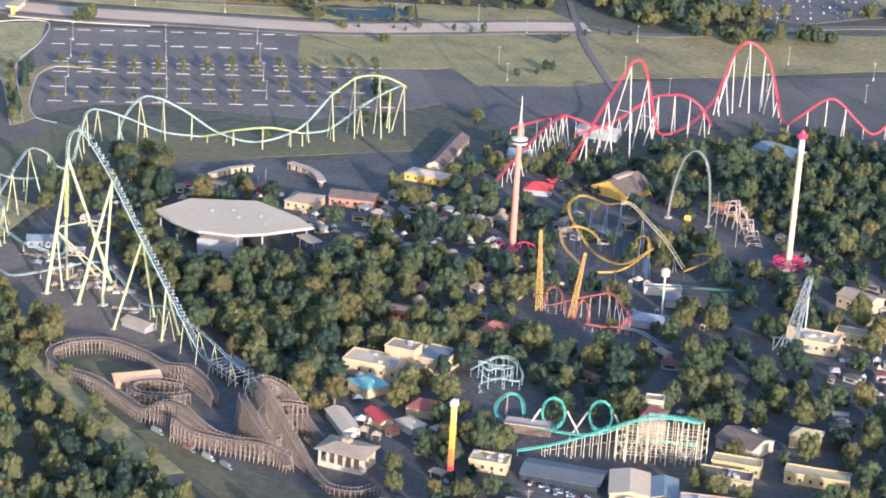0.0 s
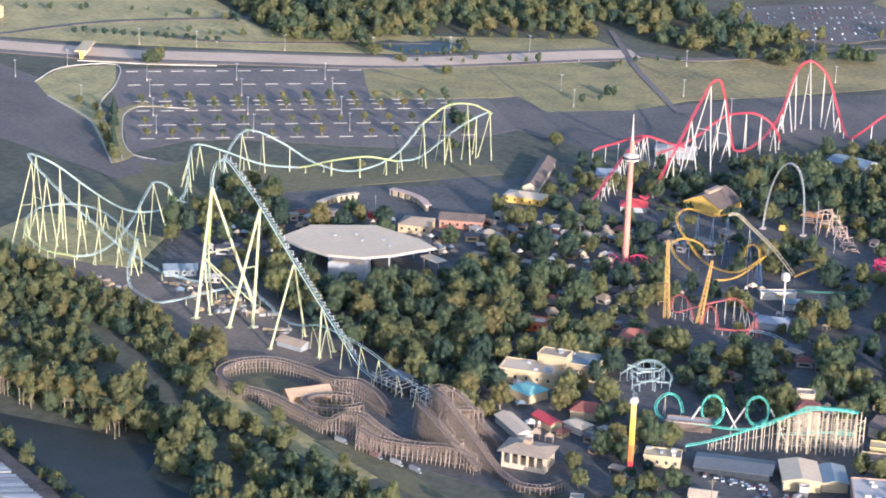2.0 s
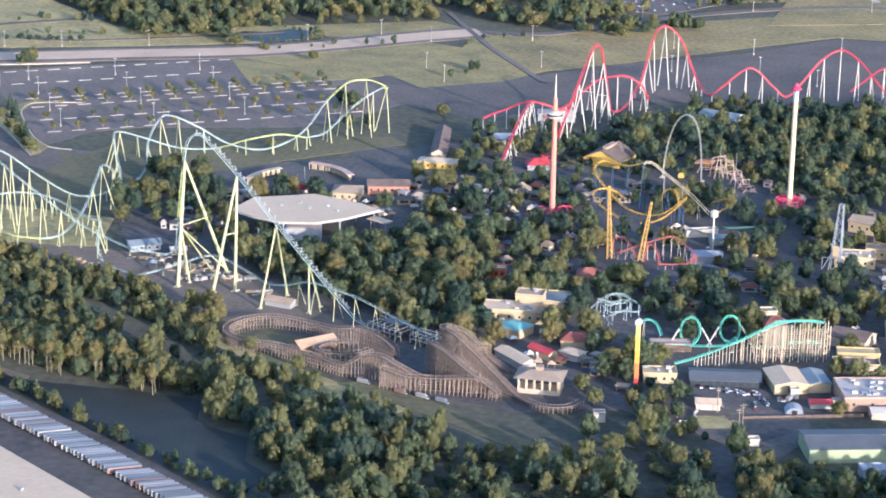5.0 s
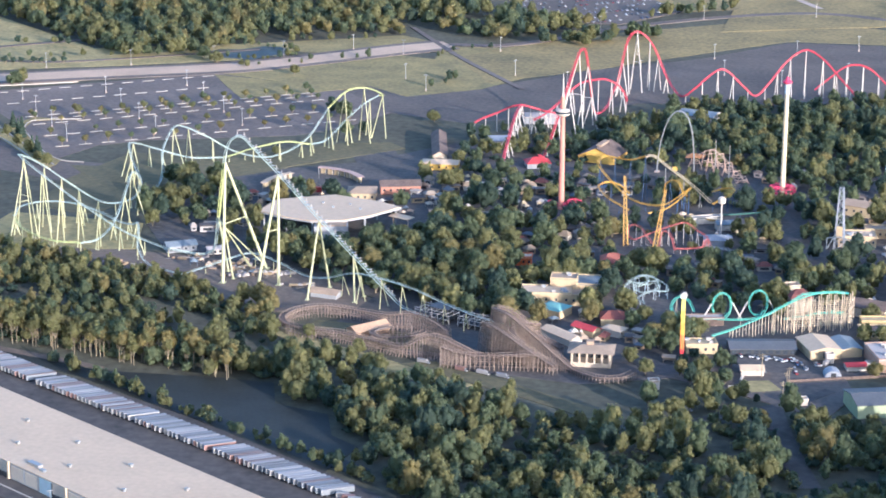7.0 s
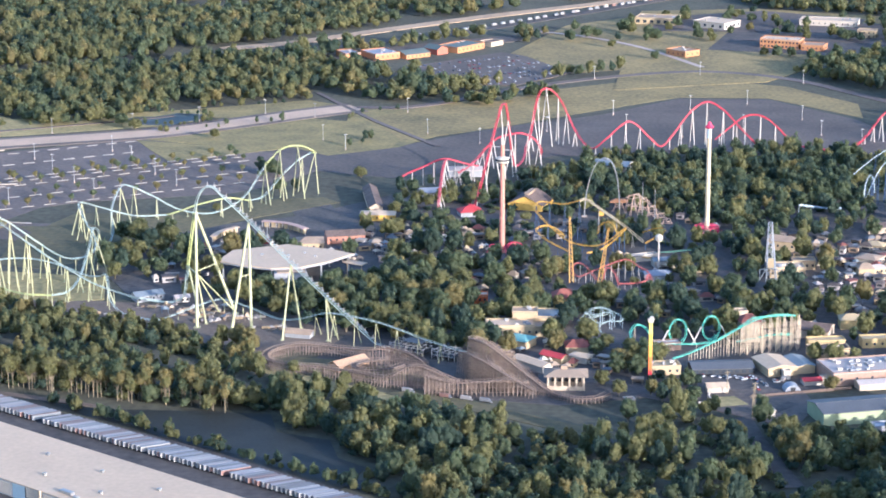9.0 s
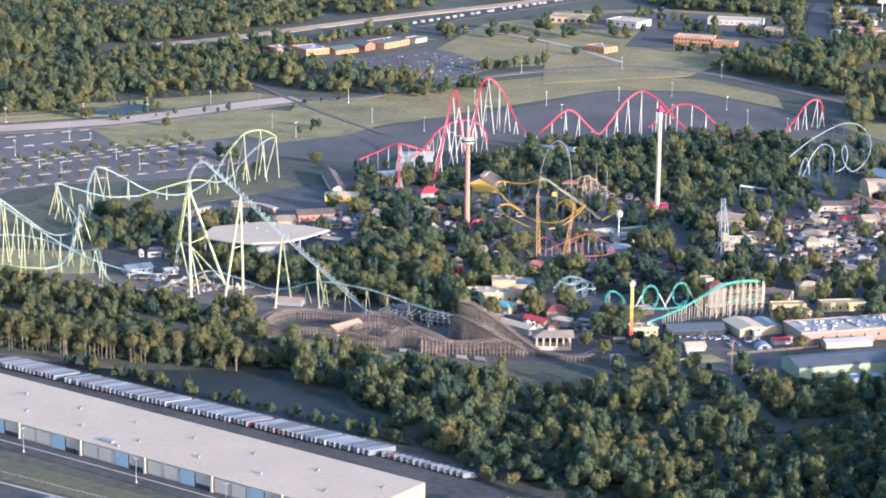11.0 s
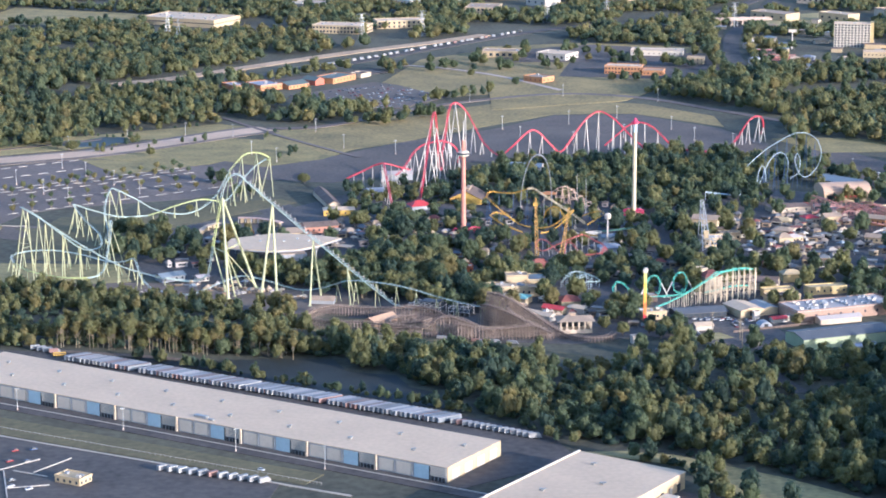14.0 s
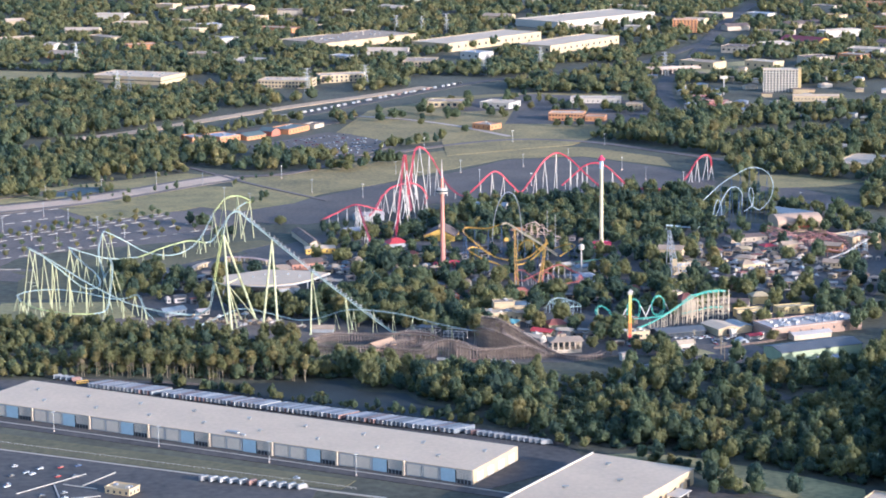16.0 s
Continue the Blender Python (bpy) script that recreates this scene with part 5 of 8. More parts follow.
for k in range(9):
    for row in (-0.22, 0.16):
        vent = Shape().box(-98 + k * 24 + row * 30, row * 32, 5.55, 1.1, 0.8, 0.7).tube((-98 + k * 24 + row * 30, row * 32, 5.9), (-97 + k * 24 + row * 30, row * 32, 6.1), 0.25)
        part("roof_vent", vent, STEEL, depot)
part("roof_plant", Shape().box(8, -13, 5.6, 5, 1.6, 0.8).box(13, -14, 5.5, 2, 1, 0.6), STEEL, depot)

depot_two = thing("warehouse", 25.2, -404.5, 0, -33.2, "second pale-roofed warehouse with a lit cream side", "warehouse")
part("wall", Shape().box(0, 0, 2.6, 37.6, 112, 5.2), CREAM, depot_two)
part("roof", Shape().box(0, 0, 5.3, 37.9, 112.4, 0.24), ROOFWHITE, depot_two)
part("parapet", Shape().box(-18.8, 0, 5.6, 0.5, 112, 0.5), WHITEWALL, depot_two)
for k in range(8):
    part("end_panel", Shape().box(18.9, 52 - k * 5.2, 1.4, 0.25, 1.6, 2.4), WHITEWALL if k % 2 else DARK, depot_two)
for k in range(6):
    part("roof_vent", Shape().box(-8 + (k % 2) * 12, 46 - k * 15, 5.8, 1.2, 0.8, 0.7).tube((-8 + (k % 2) * 12, 46 - k * 15, 6), (-6.6 + (k % 2) * 12, 46 - k * 15, 6.3), 0.25), STEEL, depot_two)
part("canopy", Shape().box(22, 38, 2.2, 5, 9, 0.3).box(23.6, 34.4, 1.1, 0.3, 0.3, 2.2).box(23.6, 41.6, 1.1, 0.3, 0.3, 2.2), WHITEWALL, depot_two)
building("warehouse", "third pale-roofed warehouse corner beside the woods", 126, -432, 40, 60, -33, 4.6, CREAM, ROOFWHITE, units=4)
building("gatehouse", "cream flat-roofed block with open bays in the lot", -117, -364, 9.5, 6.2, -28, 2.0, CREAM, CREAM, rows=1, cols=4, side_cols=3, units=3)

# Shops, offices and warehouses beyond the park.
SLATEGREEN = mat("dull green metal roof", (0.125, 0.15, 0.13), 0.6, vary=0.15, big=0.2)
building("shop", "orange brick shop wing with a flat roof", -157.0, 462, 10, 16, 33, 3.2, ORANGE, ROOFGREY, units=3)
building("shop", "broad orange brick shop front with a flat roof", -137.6, 464.5, 17, 20, 38, 3.4, ORANGE, ROOFGREY, units=4, rows=1, cols=5)
building("shop", "green pitched roof shop entrance beside orange walls", -119, 470, 18, 14, 46, 2.6, ORANGE, SLATEGREEN, "gable", 1.8, rows=1, cols=6)
building("shop", "shop gable with a red front and green roof", -106, 484, 9, 12, 52, 3.4, mat("brick red wall", (0.42, 0.13, 0.08), 0.85), SLATEGREEN, "cross", 2.0)
building("shop", "long orange brick shop end with a green roof", -92.5, 500, 26, 16, 58, 3.2, ORANGE, SLATEGREEN, units=3, rows=1, cols=7)
building("shop", "low tan fenced shop yard with a flat roof", -76, 520, 12, 9, 58, 2.4, STONE, ROOFBROWN)
building("office_block", "cream office slab with a long window band and white roof plant", -232, 827, 70, 40, -26, 5.8, CREAM, ROOFWHITE, rows=1, cols=22, side_cols=10, units=26, win=(2.6, 0.8))
building("office_block", "cream two-storey office wing with tall windows", -104, 770, 43, 24, -14, 6.0, CREAM, ROOFWHITE, rows=2, cols=15, side_cols=6, units=9, win=(1.6, 1.6))
building("office_block", "cream two-storey office wing behind trees", -60, 802, 40, 18, 14, 6.0, CREAM, ROOFWHITE, rows=2, cols=10, side_cols=5, units=4, win=(1.6, 1.6))
building("office_block", "square cream office block with a courtyard roof", 8, 902, 27, 34, -9, 6.0, CREAM, ROOFTAN, rows=2, cols=8, side_cols=8, units=6, win=(1.6, 1.8))
building("office_block", "white stepped office block among trees", -142, 935, 34, 30, -24, 5.0, WHITEWALL, ROOFWHITE, rows=1, cols=8, side_cols=8, units=6, win=(2.2, 1.2))
building("distribution_shed", "huge pale distribution shed with a lit cream side", 66, 1086, 46, 140, -42, 7.5, CREAM, ROOFWHITE, rows=1, cols=6, side_cols=14, win=(2.4, 2.2))
building("distribution_shed", "huge white distribution shed with a lit cream side", 149, 1040, 40, 112, -40, 7.5, CREAM, ROOFWHITE, rows=1, cols=5, side_cols=12, win=(2.4, 2.2))
building("distribution_shed", "huge white-roofed distribution shed at the far edge", 190, 1300, 60, 150, -48, 7.0, WHITEWALL, ROOFWHITE, side_cols=12, win=(2.4, 2.2))
building("distribution_shed", "broad flat-roofed plant with busy roof machinery", -58, 1122, 66, 122, -46, 6.0, CREAM, ROOFTAN, units=40, side_cols=14, win=(3, 2))
building("distribution_shed", "long cream shed at the far edge of town", -225, 1496, 26, 84, -52, 6.0, CREAM, ROOFWHITE, units=5, side_cols=10, win=(3, 2))
building("shop", "low cream roadside showroom with dark bays", 22, 626, 28, 18, -8, 4.2, CREAM, ROOFTAN, rows=1, cols=6, side_cols=3, units=3, win=(2.4, 2.0))
building("shop", "low white roadside showroom with a lit front", 62, 614, 24, 20, -30, 4.2, WHITEWALL, ROOFWHITE, rows=1, cols=4, side_cols=4, units=2, win=(1.8, 1.6))
building("shop", "small orange roadside restaurant with parapet", 46, 498, 16, 13, -40, 3.4, ORANGE, ROOFTAN, rows=1, cols=4, side_cols=3, units=3)
building("motel", "orange brick motel with a white-banded flat roof", 106, 537, 25, 14, -14, 5.4, ORANGE, ROOFWHITE, rows=2, cols=11, side_cols=5, units=6, win=(1.2, 1.2))
building("motel", "low orange motel wing with a canopy", 126, 530, 14, 12, -14, 3.4, ORANGE, ROOFTAN, rows=1, cols=5, side_cols=3)
building("shop", "low pale green and white roadside shops", 136, 634, 38, 16, -8, 3.6, WHITEWALL, ROOFWHITE, rows=1, cols=10, units=5)
building("shop", "small cream roadside office block", 160, 585, 12, 9, -10, 4.6, CREAM, ROOFTAN, rows=2, cols=4, side_cols=3)
building("shop", "pink roadside diner with flat canopies", 222, 606, 22, 9, -10, 3.0, mat("dusty pink wall", (0.55, 0.24, 0.20), 0.8), ROOFTAN, rows=1, cols=7, units=4)
building("shop", "red-roofed fuel station canopy", 217, 632, 26, 9, -8, 3.4, WHITEWALL, ROOFRED, rows=1, cols=6)
building("hotel", "tall cream hotel slab with a regular window grid", 286, 682, 27, 11, -9, 17.5, mat("pale plaster", (0.52, 0.46, 0.37), 0.85, vary=0.08), ROOFWHITE, rows=9, cols=11, side_cols=1, units=3, win=(1.5, 1.15))
# Added straw-yellow block that paints the slab's sunlit right edge.
part("stair_tower", Shape().box(14.6, 0, 9.4, 2.6, 10, 18.8), STRAW, bpy.data.objects["hotel"])
building("hotel", "orange and red striped hotel with a lower entrance wing", 278, 1178, 24, 14, -10, 12.5, ORANGE, ROOFWHITE, rows=6, cols=7, side_cols=3, units=3, win=(1.4, 1.2))
building("motel", "long low white motel row behind the hotel", 304, 622, 38, 12, -8, 3.8, CREAM, ROOFWHITE, rows=1, cols=14)
building("shop", "small cream tower house among trees", 312, 560, 5, 5, -8, 6.0, CREAM, ROOFTAN, rows=2, cols=2, side_cols=2)
building("shop", "maroon-roofed roadside hall with a yellow gable", 372, 1036, 46, 22, -50, 4.0, YELLOW, mat("maroon roof", (0.20, 0.05, 0.06), 0.8), "gable", 4)
building("distribution_shed", "white-roofed shed beyond the far meadow", 268, 296, 22, 44, -30, 4.6, CREAM, ROOFWHITE, side_cols=6)
building("shop", "small white workshop at the wood's edge", 268, 360, 14, 10, -20, 4.0, WHITEWALL, ROOFWHITE, rows=1, cols=5)

# Open verges on the sunny side of the long sheds.
for x, y, d, turn in ((66, 1086, 140, -42), (136, 1040, 116, -40), (190, 1300, 150, -48), (-50, 1122, 126, -46), (-225, 1496, 84, -52), (-227, 827, 90, -26), (-99, 770, 60, -14)):
    ux, uy = -math.sin(radians(turn)), math.cos(radians(turn))
    for k in range(9):
        q = (k / 8 - 0.5) * d
        block(x + ux * q + 36, y + uy * q - 28, 17)
far_rng = random.Random(5)
FAR_ROWS = [(-320, 1420), (-290, 1330), (-240, 1360), (-205, 1300), (-160, 1390), (-215, 1230), (-130, 1250), (-100, 1330), (-300, 1180), (-340, 1110), (-255, 1090), (-180, 1130), (-330, 1250), (-130, 1440), (-60, 1420), (-10, 1480), (-270, 1560), (-180, 1520), (-420, 1380), (-390, 1190),
            (330, 1190), (360, 1130), (400, 1210), (450, 1290), (420, 1110), (470, 1150), (510, 1260), (380, 1330), (330, 1330), (440, 980), (480, 1040), (390, 900), (350, 870), (430, 860), (540, 1180), (560, 1340), (300, 1260), (100, 1330), (250, 1450), (20, 1600), (150, 1560), (450, 800), (300, 840), (250, 860), (410, 940), (520, 1000), (340, 1010), (300, 980), (460, 1380), (520, 1440), (230, 1180), (180, 1190), (-60, 960), (-20, 1010), (60, 960), (-190, 1010), (-320, 1030), (600, 1500)]
for n, (x, y) in enumerate(FAR_ROWS):
    wall, roof = far_rng.choice(((CREAM, ROOFWHITE), (WHITEWALL, ROOFGREY), (ORANGE, ROOFTAN), (CREAM, ROOFTAN), (WHITEWALL, ROOFWHITE), (STONE, ROOFBROWN), (CREAM, ROOFWHITE)))
    style = far_rng.choice(("flat", "flat", "gable"))
    building("town_building", {"flat": "low flat-roofed commercial block among distant trees", "gable": "pitched-roof building among distant trees"}[style],
             x, y, far_rng.uniform(16, 42), far_rng.uniform(12, 22), far_rng.choice((-12, -30, -46, 20)), far_rng.uniform(4.0, 7.0), wall, roof, style, 2.4, 1, far_rng.randint(3, 6) if y < 1000 else 0, 0, 1, "distant town buildings", (2.2, 1.6))
    block(x + 3, y - 16, 15)

town_rng = random.Random(9)
for k in range(64):
    x, y = town_rng.uniform(196, 420), town_rng.uniform(500, 880)
    if abs(x - 188 - max(0, y - 650) * 0.24) < 11 or any((x - bx) ** 2 + (y - by) ** 2 < (br + 3) ** 2 for bx, by, br in BLOCKED):
        continue
    shop = thing("town_building", x, y, 0, town_rng.choice((-12, -30, 20)), "small pale roadside shop among trees and cars", "building", "roadside shops")
    w, d, h = town_rng.uniform(5, 12), town_rng.uniform(4, 8), town_rng.uniform(2.0, 3.6)
    part("wall", Shape().box(0, 0, h / 2, w, d, h), town_rng.choice((CREAM, WHITEWALL, STONE, GREYWALL)), shop)
    part("roof", Shape().hip(w, d, h, 1.2) if k % 3 else Shape().box(0, 0, h + 0.15, w + 0.5, d + 0.5, 0.3), town_rng.choice((ROOFTAN, ROOFGREY, ROOFBROWN, ROOFWHITE, ROOFBLUE)), shop)
    block(x + 2, y - 6, 7)

# Inside the park: the large roofs.
theatre = thing("amphitheatre", -80, -48, 0, 0, "open-air theatre under a broad white angular roof", "theatre")
ROOFPOLY = [(-25.4, -9.2), (-23.4, 8.2), (-4, 20.4), (16, 15), (25.6, 9.4), (16.8, -6), (9.6, -13.6), (-2, -17.6), (-14, -14.6)]
part("roof", Shape().prism(ROOFPOLY, 6.6, 7.1), ROOFWHITE, theatre)
part("fascia", Shape().prism([(x * 1.012, y * 1.012) for x, y in ROOFPOLY], 6.3, 6.75), GREYWALL, theatre)
part("stage_house", Shape().box(5, -14.5, 2.9, 12.6, 9.6, 5.8, 16), GREYWALL, theatre)
part("stage_roof", Shape().box(5.4, -15, 6.0, 11, 8, 0.4, 16), ROOFTAN, theatre)
part("side_canopy", Shape().box(27, 5, 4.6, 9, 4.6, 0.3, -24).tube((30, 3, 0), (30, 3, 4.5), 0.15, n=5).tube((24, 4, 0), (24, 4, 4.5), 0.15, n=5), ROOFWHITE, theatre)
for x, y in ROOFPOLY:
    part("column", Shape().tube((x * 0.92, y * 0.92, 0), (x * 0.92, y * 0.92, 6.5), 0.35), GREYWALL, theatre)
for k in range(5):
    part("roof_vent", Shape().box(-10 + k * 5.4, 2 + (k % 2) * 5, 7.4, 0.9, 0.7, 0.6), GREYWALL, theatre)
for k in range(6):
    block(-98 + k * 8, -46 + (k % 2) * 6, 13)
for bx, by, br in ((-76, -70, 9), (-68, -68, 8), (-84, -70, 8), (-58, -58, 6), (-50, -44, 6), (-56, -34, 8), (-46, -30, 7), (-52, -18, 7)):
    block(bx, by, br)

building("show_barn", "yellow gabled hall with a broad brown roof", 1.8, 82, 16, 17, -10, 2.8, YELLOW, ROOFBROWN, "cross", 3.8, rows=0)
part("monitor_roof", Shape().box(0, -0.6, 7.3, 2.2, 10, 0.35).box(0, -0.6, 6.7, 1.8, 9.6, 1.0), ROOFTAN, bpy.data.objects["show_barn"])
building("restaurant", "yellow-fronted restaurant with a pale hipped roof", -61.0, 48.6, 15, 8, 6, 2.8, YELLOW, ROOFWHITE, "hip", 1.2, 1, 5)
building("restaurant", "tan hip-roofed dining hall by the plaza", -79.6, -4.6, 11, 11, 13, 3.2, CREAM, ROOFTAN, "hip", 1.6, 1, 4)
building("restaurant", "reddish-brown shop row by the plaza", -67.6, 8.4, 16, 9, 20, 3.4, mat("rust wall", (0.40, 0.20, 0.13), 0.85), ROOFBROWN, "gable", 1.4, 1, 6)
building("long_pavilion", "long brown shingled pavilion roof", -69, 78, 6, 40, 15, 3.0, STONE, ROOFBROWN, "cross", 1.6)
def canopy(label, ends, width, h, roof, bulge=3.0):
    """A low curved walkway roof on slender posts."""
    (x0, y0), (x1, y1) = ends
    c = thing("entrance_canopy", (x0 + x1) / 2, (y0 + y1) / 2, 0, 0, label, "canopy")
    nx, ny = -(y1 - y0), x1 - x0
    n = math.hypot(nx, ny)
    nx, ny = nx / n, ny / n
    row = [(x0 + (x1 - x0) * k / 8 - (x0 + x1) / 2 + nx * bulge * math.sin(math.pi * k / 8), y0 + (y1 - y0) * k / 8 - (y0 + y1) / 2 + ny * bulge * math.sin(math.pi * k / 8)) for k in range(9)]
    for (ax, ay), (bx, by) in zip(row, row[1:]):
        turn = math.degrees(math.atan2(by - ay, bx - ax))
        part("roof_panel", Shape().box((ax + bx) / 2, (ay + by) / 2, h, math.hypot(bx - ax, by - ay) + 0.25, width, 0.25, turn), roof, c)
        part("booth", Shape().box((ax + bx) / 2, (ay + by) / 2, h / 2 - 0.1, 1.5, width * 0.4, h - 0.2, turn), CREAM, c)
    for ax, ay in row:
        part("post", Shape().tube((ax, ay - width * 0.4, 0), (ax, ay - width * 0.4, h), 0.12, n=5), WHITEPOST, c)
        block(ax + (x0 + x1) / 2, ay + (y0 + y1) / 2, 4)


canopy("low pale curved entrance canopy over ticket booths", ((-121.9, -1.5), (-115.8, 17.0)), 2.6, 2.4, ROOFWHITE, 2.0)
canopy("low rose-tinted curved entrance canopy", ((-107.5, 28.2), (-86.1, 16.5)), 3.0, 2.6, mat("rose roof", (0.52, 0.36, 0.28), 0.8), 3.0)
building("coaster_station", "red hip-roofed coaster station on grey posts", -22.4, 62, 10, 7.8, 22, 2.2, GREYWALL, ROOFRED, "hip", 2.2)
building("brake_shed", "white corrugated shed over the brake run", -36.6, 141, 16, 8, 12, 3.2, GREYWALL, ROOFPALE, "gable", 1.2)
building("park_hall", "low white hall with a pale roof beside trees", -45.5, 92, 9, 10, 20, 3.6, WHITEWALL, ROOFGREY, "gable", 1.2)
building("park_hall", "white-roofed hall hidden in the trees", 32, 160, 17, 12, -14, 4.0, WHITEWALL, ROOFBLUE, "gable", 1.4)
building("theatre_hall", "raised cream hall of the indoor theatre", 23.2, -110.6, 9, 6.4, 6, 7.2, CREAM, ROOFTAN, rows=0, units=2)
building("theatre_hall", "stepped cream theatre front with flat roofs", 18.6, -118.2, 17, 9, 10, 4.4, CREAM, ROOFWHITE, rows=1, cols=5, side_cols=2, units=5)
building("theatre_hall", "cream-walled theatre annex with a blue-grey roof", 29.2, -104.6, 13, 11, 4, 4.6, CREAM, ROOFBLUE, units=4)
building("theatre_hall", "low tan theatre side wing", 29.4, -116.4, 6, 7, 8, 3.6, CREAM, ROOFTAN, rows=1, cols=2, side_cols=2)
building("pool_pavilion", "teal-roofed snack pavilion with cream walls", 24.0, -131.0, 8.6, 8, -22, 3.0, CREAM, ROOFTEAL, "hip", 1.2)
building("queue_pavilion", "long white tent roof over a queue", 31.4, -156.2, 15, 5, -40, 2.4, WHITEWALL, ROOFWHITE, "gable", 0.8)
building("gift_shop", "red-roofed game stall row", 38, -148, 9, 4, -30, 2.4, CREAM, ROOFRED, "gable", 1.0)
building("gift_shop", "round red-roofed carousel pavilion", 44.4, -134.4, 8, 8, 10, 2.6, CREAM, mat("brick red roof", (0.30, 0.10, 0.07), 0.85), "hip", 1.8)
building("gift_shop", "small white tent stall", 47, -146.6, 7, 5, -20, 2.4, WHITEWALL, ROOFWHITE, "hip", 1.0)
building("gift_shop", "brick red carousel house with a pointed roof", 33.6, -72.6, 9, 9, 10, 3.0, CREAM, mat("rust roof", (0.34, 0.12, 0.08), 0.85), "hip", 2.6)
building("gift_shop", "orange kiosk with a white roof", 1.6, -76.5, 6, 5, 10, 3.0, mat("bright orange wall", (0.62, 0.16, 0.05), 0.7), ROOFWHITE, rows=1, cols=3)
pavilion = thing("station_pavilion", 45.0, -176.0, 0, 6, "sandstone station pavilion with open arched sides", "pavilion")
part("roof", Shape().hip(13.4, 9.4, 5.0, 1.2, 0.7, 0.5), ROOFTAN, pavilion)
part("floor_base", Shape().box(0, 0, 0.8, 12.6, 8.6, 1.6), STONE, pavilion)
part("cupola", Shape().box(-0.6, 1.2, 6.4, 2.2, 2.2, 1.6), ROOFTAN, pavilion)
for k in range(6):
    part("column", Shape().box(-5.9 + k * 2.36, -4.1, 3.2, 0.6, 0.6, 3.6), STONE, pavilion)
    part("column", Shape().box(-5.9 + k * 2.36, 4.1, 3.2, 0.6, 0.6, 3.6), STONE, pavilion)
for k in range(3):
    part("column", Shape().box(6.0, -2.4 + k * 2.4, 3.2, 0.6, 0.6, 3.6), STONE, pavilion)
part("inner_wall", Shape().box(0, 1.0, 2.8, 10, 0.4, 2.6), DARK, pavilion)
block(45, -176, 9)
building("barn", "long orange-tan gabled transfer shed of the wooden coaster", -31.0, -166.0, 13, 6.0, 50, 2.4, mat("timber tan wall", (0.50, 0.32, 0.18), 0.85), mat("tan board roof", (0.52, 0.34, 0.20), 0.85), "gable", 1.3)
building("storage_shed", "low grey storage shed by the service road", -55.9, -131.5, 9.6, 5.0, -8, 1.9, GREYWALL, ROOFTAN, "gable", 1.0)
def steel_deck(label, x, y, w, d, turn, h, bays, roof):
    """An open coaster platform: posts, beams, a deck with rails and part of a roof."""
    st = thing("coaster_station", x, y, 0, turn, label, "station")
    for i in range(bays + 1):
        for j in (-0.5, 0.5):
            px, py = w * (i / bays - 0.5), d * j
            part("post", Shape().tube((px, py, 0), (px, py, h + (1.6 if i % 2 else 0.4)), 0.11, n=5), WHITEPOST, st)
        part("beam", Shape().tube((w * (i / bays - 0.5), -d / 2, h), (w * (i / bays - 0.5), d / 2, h), 0.12, n=4), WHITEPOST, st)
    for z in (h * 0.55, h, h + 0.9):
        for j in (-0.5, 0.5):
            part("beam", Shape().tube((-w / 2, d * j, z), (w / 2, d * j, z), 0.1, n=4), WHITEPOST, st)
    for k in range(bays):
        part("brace", Shape().tube((w * (k / bays - 0.5), -d / 2, 0.2), (w * ((k + 1) / bays - 0.5), -d / 2, h), 0.08, n=4), STEEL, st)
    part("deck", Shape().box(0, 0, h * 0.55, w, d, 0.15), DARK, st)
    if roof:
        part("roof", Shape().box(w * 0.12, d * 0.1, h + 1.7, w * 0.55, d * 0.9, 0.2), ROOFSLATE, st)
    for k in range(int(w / 5) + 1):
        block(x - w / 2 * math.cos(radians(turn)) + k * 5 * math.cos(radians(turn)), y - w / 2 * math.sin(radians(turn)) + k * 5 * math.sin(radians(turn)), d * 0.6 + 2.5)


steel_deck("open pale steel coaster station with part of a grey roof", -13, -145.6, 14, 6, -22, 3.0, 6, True)
steel_deck("open white steel transfer deck of the tall coaster", 0.6, -150.6, 9, 5, -20, 3.0, 4, False)
building("storage_shed", "bluish-roofed workshop under the first drop", -124.0, -91.6, 11, 6.4, 35, 2.4, GREYWALL, ROOFBLUE, "gable", 1.1, 1, 4)
building("storage_shed", "small white site hut beside the workshop", -110.4, -92.6, 5.4, 3.6, 30, 2.0, WHITEWALL, ROOFPALE, "gable", 0.7, 1, 3)
# Closed near-black walls paint the shade inside its open front.
building("workshop", "long grey-roofed workshop, near-black walls for a shaded open front", 95.4, -149.6, 21, 10, 14, 2.0, DARK, ROOFSLATE, "gable", 1.0, rows=1, cols=9, units=0, win=(1.4, 1.2))
building("workshop", "white-roofed cream maintenance barn", 113.4, -147.6, 10, 14, 24, 3.2, CREAM, ROOFWHITE, "cross", 0.9, 1, 1, win=(1.6, 2.2))
building("workshop", "blue-grey metal workshop beside the barn", 121.6, -144.2, 7, 12, 24, 2.8, CREAM, ROOFBLUE, "cross", 0.8)
building("workshop", "cream flat-roofed ride office", 76.6, -155.6, 10, 6, 16, 3.0, CREAM, CREAM, rows=1, cols=4, units=5)
building("workshop", "low brown loading platform beside the loops", 73.8, -128.4, 13, 4, 18, 2.6, ROOFBROWN, ROOFPALE)
building("workshop", "white canvas store tent", 95.0, -172.8, 7, 5, 14, 2.0, WHITEWALL, ROOFWHITE, "gable", 0.9)
